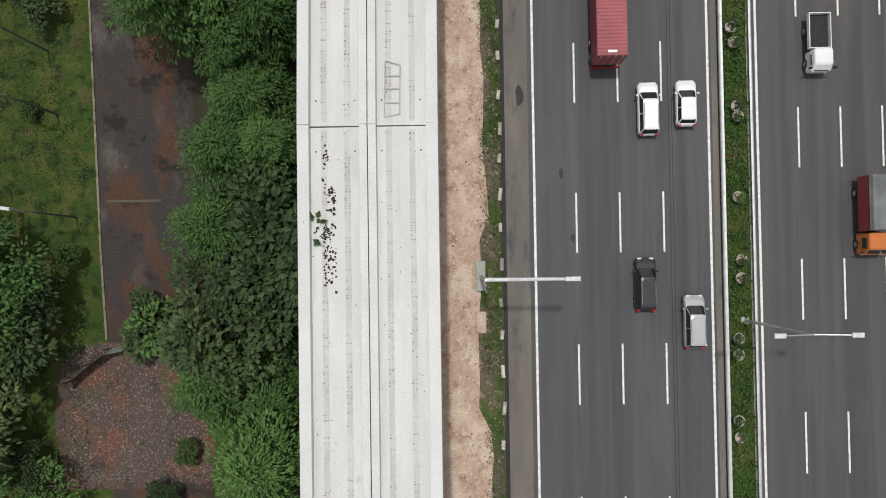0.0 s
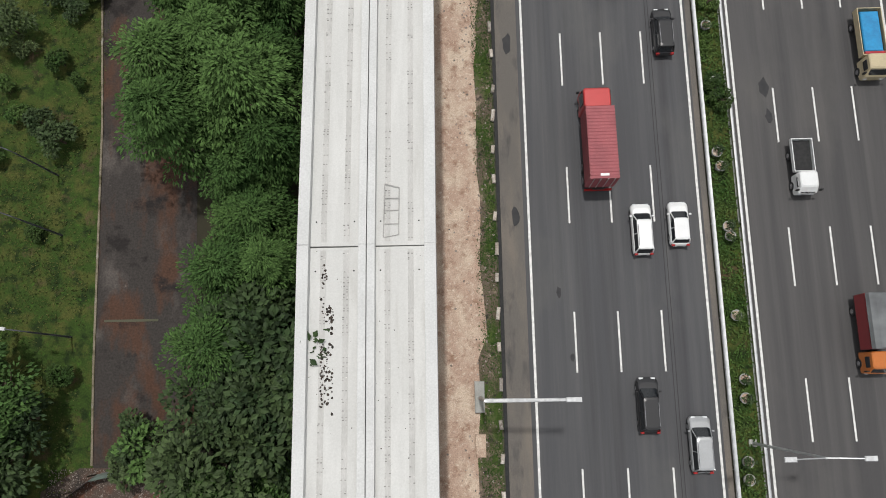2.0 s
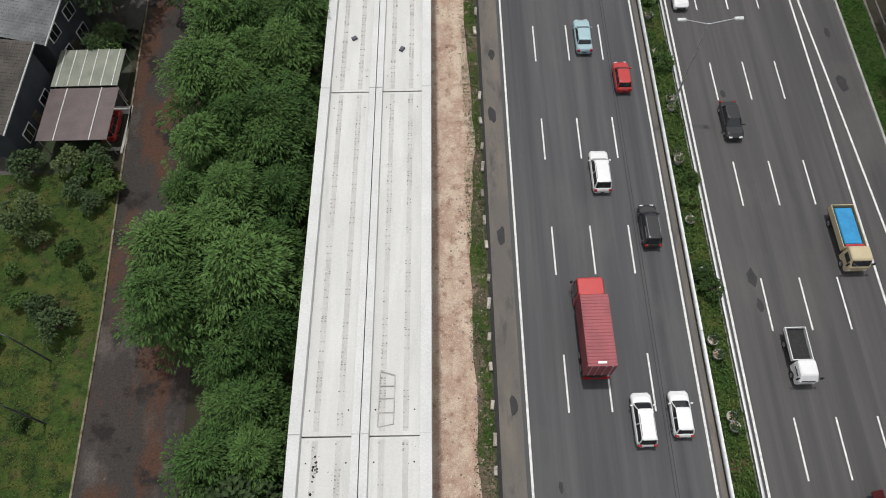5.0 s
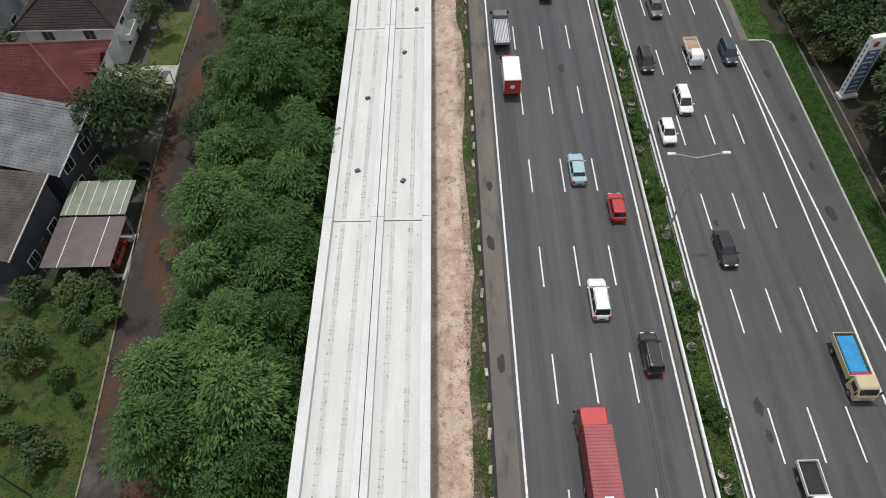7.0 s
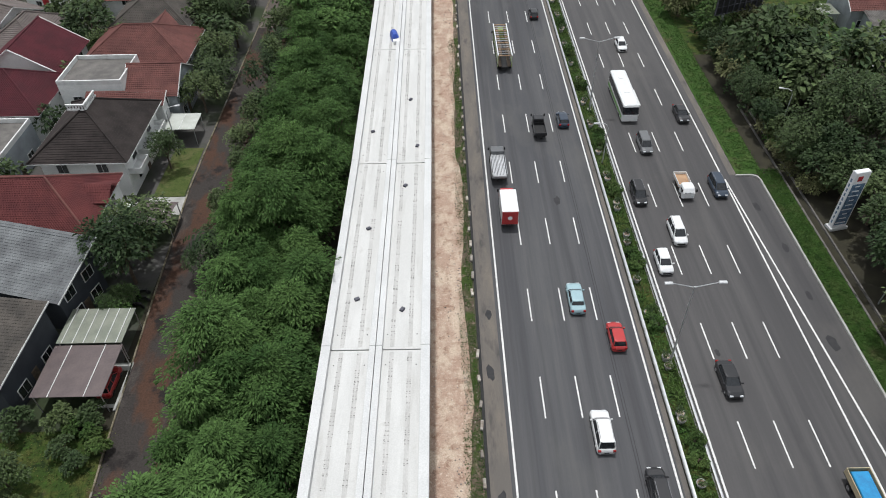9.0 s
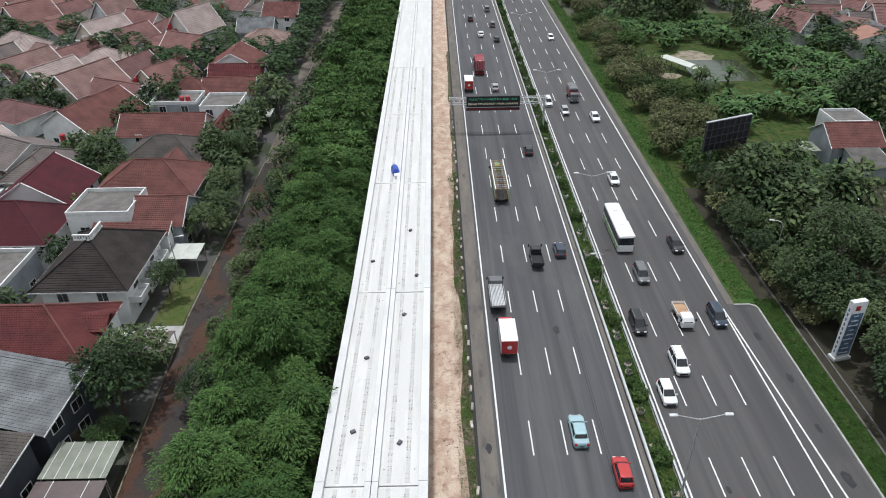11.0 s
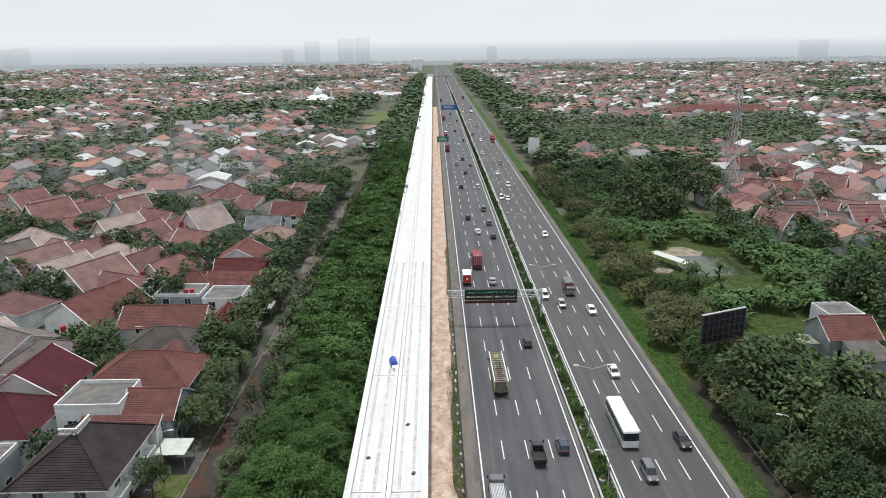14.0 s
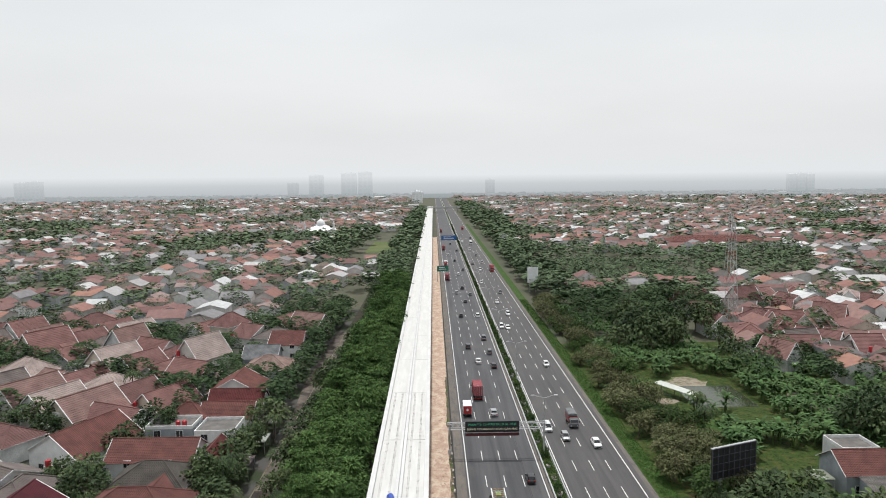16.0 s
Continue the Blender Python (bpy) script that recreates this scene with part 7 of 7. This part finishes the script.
for i in range(150):
    x, y = rng.uniform(60, 135), rng.uniform(112, 235)
    if x < 0.5 * y + 12 and not (136 < y < 205) and not (62 < x < 86 and 166 < y < 191) and not (64 < x < 92 and y < 141):
        far_tree(x, y, rng, rng.uniform(1.2, 2.4), rng.uniform(2.2, 4.5), 7)
# woods along the road and banana groves
for i in range(620):
    y = rng.uniform(330, 1600)
    far_tree(rng.uniform(50, 50 + min(40, y * 0.05)), y, rng, rng.uniform(3, 5.5), rng.uniform(7, 12), 22)
for i in range(460):
    y = rng.uniform(362, 1300)
    far_tree(rng.uniform(-34, -13), y, rng, rng.uniform(3, 4.5), rng.uniform(8, 12), 22)
for i in range(520):
    far_tree(rng.uniform(58, 150), rng.uniform(372, 470), rng, rng.uniform(1.6, 3.0), rng.uniform(4, 6.5), 12)
for i in range(120):
    far_tree(rng.uniform(104, 160), rng.uniform(130, 215), rng, rng.uniform(2.5, 4), rng.uniform(5, 9), 26) if rng.random() < 0.5 else None
for i in range(90):
    far_tree(rng.uniform(-95, -55), rng.uniform(480, 750), rng, rng.uniform(4, 5), rng.uniform(10, 14), 22)
stuff("far_house_walls", hw.mesh("far_house_walls", M["far_wall"]), "pale rendered walls of the wide low-rise town", "houses")
stuff("far_house_roofs", hr.mesh("far_house_roofs", M["far_roof"]), "red, brown and grey roofs of the low-rise town, paled for haze", "roofs")
stuff("garden_trees", tn.mesh("garden_trees", M["leaf_mid"]), "dark green tree crowns between the estate houses", "trees")
stuff("far_trees", tr.mesh("far_trees", M["leaf_far"]), "green tree crowns between the far houses, paled for haze", "trees")
structure("playing_field", Shape().box(-56, -22, 555, 655, -0.1, 0.1), layered("field_turf", (0.085, 0.115, 0.04), [((0.11, 0.125, 0.055), 0.05, 0.45, 0.6, None)], 0.95, 0.02, 1.0), "bright green playing field", "field")


# mosque
def mosque(x, y, k):
    g = put("mosque", x, y)
    s = Shape().box(-18 * k, 18 * k, -12 * k, 12 * k, 0, 7 * k)
    part("hall", s, M["sign_white"], g)
    r = Shape()
    A, B, C, D = (-20 * k, -14 * k, 7 * k), (20 * k, -14 * k, 7 * k), (20 * k, 14 * k, 7 * k), (-20 * k, 14 * k, 7 * k)
    for p, q in ((A, B), (B, C), (C, D), (D, A)):
        r.face([p, q, (0, 0, 15 * k)])
    part("roof", r, M["sign_white"], g)
    d, n = Shape(), 20
    prof = [(4.6, 10), (5.2, 12), (5.4, 14), (4.9, 16.5), (3.6, 18.6), (1.8, 20.2), (0.3, 21.6), (0.1, 24)]
    for rr, z in prof:
        d.v.extend([(rr * k * math.cos(6.2832 * j / n), rr * k * math.sin(6.2832 * j / n), z * k) for j in range(n)])
    for i in range(len(prof) - 1):
        for j in range(n):
            d.f.append((i * n + j, i * n + (j + 1) % n, (i + 1) * n + (j + 1) % n, (i + 1) * n + j))
            d.k.append(0)
    part("dome", d, M["sign_white"], g, "white onion dome")
    for sx in (-1, 1):
        part("minaret", Shape().tube((sx * 18 * k, -12 * k, 0), (sx * 18 * k, -12 * k, 15 * k), 1.3 * k, 1.0 * k, n=10).tube((sx * 18 * k, -12 * k, 15 * k), (sx * 18 * k, -12 * k, 19 * k), 1.2 * k, 0.05, n=10), M["sign_white"], g)
    return tagged(g, "white mosque with a dome and small minarets", "mosque")


mosque(-120, 740, 0.85)
mosque(175, 318, 0.4)


# towers on the horizon, walls and glass coloured near-white in place of haze
M["tower"] = mat("tower_wall_hazed", (0.82, 0.84, 0.86), (0.76, 0.78, 0.8), 0.8, 0.02, 0.2)
M["tower_glass_hazed"] = mat("tower_glass_hazed", (0.74, 0.76, 0.78), (0.68, 0.7, 0.73), 0.5, 0.02, 0.2)


def tower(x, y, w, d, h, floors=10, bays=6):
    g = put("tower_block", x, y)
    part("wall", Shape().box(-w / 2, w / 2, -d / 2, d / 2, 0, h), M["tower"], g)
    part("roof", Shape().box(-w / 4, w / 4, -d / 4, d / 4, h, h + 4), M["tower"], g)
    win = Shape().box(-w / bays * 0.3, w / bays * 0.3, -0.2, 0, -h / floors * 0.3, h / floors * 0.3).mesh("window", M["tower_glass_hazed"])
    for i in range(bays):
        for j in range(floors):
            part("window", win, None, g, at=pose(-w / 2 + w * (i + 0.5) / bays, -d / 2, h * (j + 0.5) / floors))
    return tagged(g, "far high-rise block, wall and glass colours paled for haze", "tower block", "far tower blocks")


for x, y, w, h, fl, ba in ((-1330, 2350, 46, 64, 6, 3), (-1378, 2360, 44, 60, 6, 3), (-520, 2600, 38, 50, 6, 3), (-433, 2600, 52, 78, 6, 3), (-315, 2620, 56, 84, 6, 3), (-254, 2620, 52, 87, 6, 3), (212, 2600, 34, 56, 6, 3), (1240, 2400, 24, 64, 6, 2), (1272, 2400, 24, 67, 6, 2), (1304, 2400, 24, 65, 6, 2), (-40, 1750, 26, 28, 6, 3)):
    tower(x, y, w, 24, h, fl, ba)

# large red-roofed school
sc = put("school", 228, 560, 0, -6)
part("wall", Shape().box(-36, 36, -10, 10, 0, 7), M["sign_white"], sc)
r = Shape()
slope(r, (-38, -12, 6.6), (38, -12, 6.6), (30, 0, 11), (-30, 0, 11), 1.0, 0)
slope(r, (38, 12, 6.6), (-38, 12, 6.6), (-30, 0, 11), (30, 0, 11), 1.0, 0)
slope(r, (38, -12, 6.6), (38, 12, 6.6), (30, 0, 11), (30, 0, 11), 1.0, 0)
slope(r, (-38, 12, 6.6), (-38, -12, 6.6), (-30, 0, 11), (-30, 0, 11), 1.0, 0)
part("roof", r, M["tile_orange"], sc)
for i in range(14):
    part("window", Shape().box(-1.2, 1.2, -0.1, 0, -0.8, 0.8), M["glass"], sc, at=pose(-33 + 5 * i, -10, 4.2))
tagged(sc, "long building with a bright orange-red tile roof", "school")

# glowing see-through ring, added as haze in front of the farthest blocks
def haze_veil():
    m = bpy.data.materials.new("haze_veil")
    m.use_nodes = True
    n, l = m.node_tree.nodes, m.node_tree.links
    n.clear()
    geo, sep = n.new("ShaderNodeNewGeometry"), n.new("ShaderNodeSeparateXYZ")
    l.new(geo.outputs["Position"], sep.inputs[0])
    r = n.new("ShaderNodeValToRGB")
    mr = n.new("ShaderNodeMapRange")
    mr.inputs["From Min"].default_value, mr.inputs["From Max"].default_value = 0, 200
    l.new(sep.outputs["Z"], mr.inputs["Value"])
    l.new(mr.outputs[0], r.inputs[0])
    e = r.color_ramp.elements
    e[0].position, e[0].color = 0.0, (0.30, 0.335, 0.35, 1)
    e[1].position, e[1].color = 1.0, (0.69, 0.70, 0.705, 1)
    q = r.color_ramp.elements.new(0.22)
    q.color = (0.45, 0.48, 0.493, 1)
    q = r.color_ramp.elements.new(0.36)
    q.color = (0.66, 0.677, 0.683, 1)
    em, o = n.new("ShaderNodeEmission"), n.new("ShaderNodeOutputMaterial")
    l.new(r.outputs[0], em.inputs[0])
    tp, mx = n.new("ShaderNodeBsdfTransparent"), n.new("ShaderNodeMixShader")
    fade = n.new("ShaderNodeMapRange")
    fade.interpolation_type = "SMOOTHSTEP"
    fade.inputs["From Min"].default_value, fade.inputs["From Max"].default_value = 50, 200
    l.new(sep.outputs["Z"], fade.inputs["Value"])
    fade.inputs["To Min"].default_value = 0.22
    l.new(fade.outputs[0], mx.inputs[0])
    l.new(em.outputs[0], mx.inputs[1])
    l.new(tp.outputs[0], mx.inputs[2])
    l.new(mx.outputs[0], o.inputs[0])
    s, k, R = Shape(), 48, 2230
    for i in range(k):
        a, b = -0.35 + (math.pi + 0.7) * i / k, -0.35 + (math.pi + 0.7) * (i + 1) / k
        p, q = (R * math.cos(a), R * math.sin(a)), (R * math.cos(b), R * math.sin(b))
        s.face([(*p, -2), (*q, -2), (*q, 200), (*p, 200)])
    structure("backdrop", s, m, "glowing see-through ring standing in for haze at the skyline", "backdrop")


haze_veil()
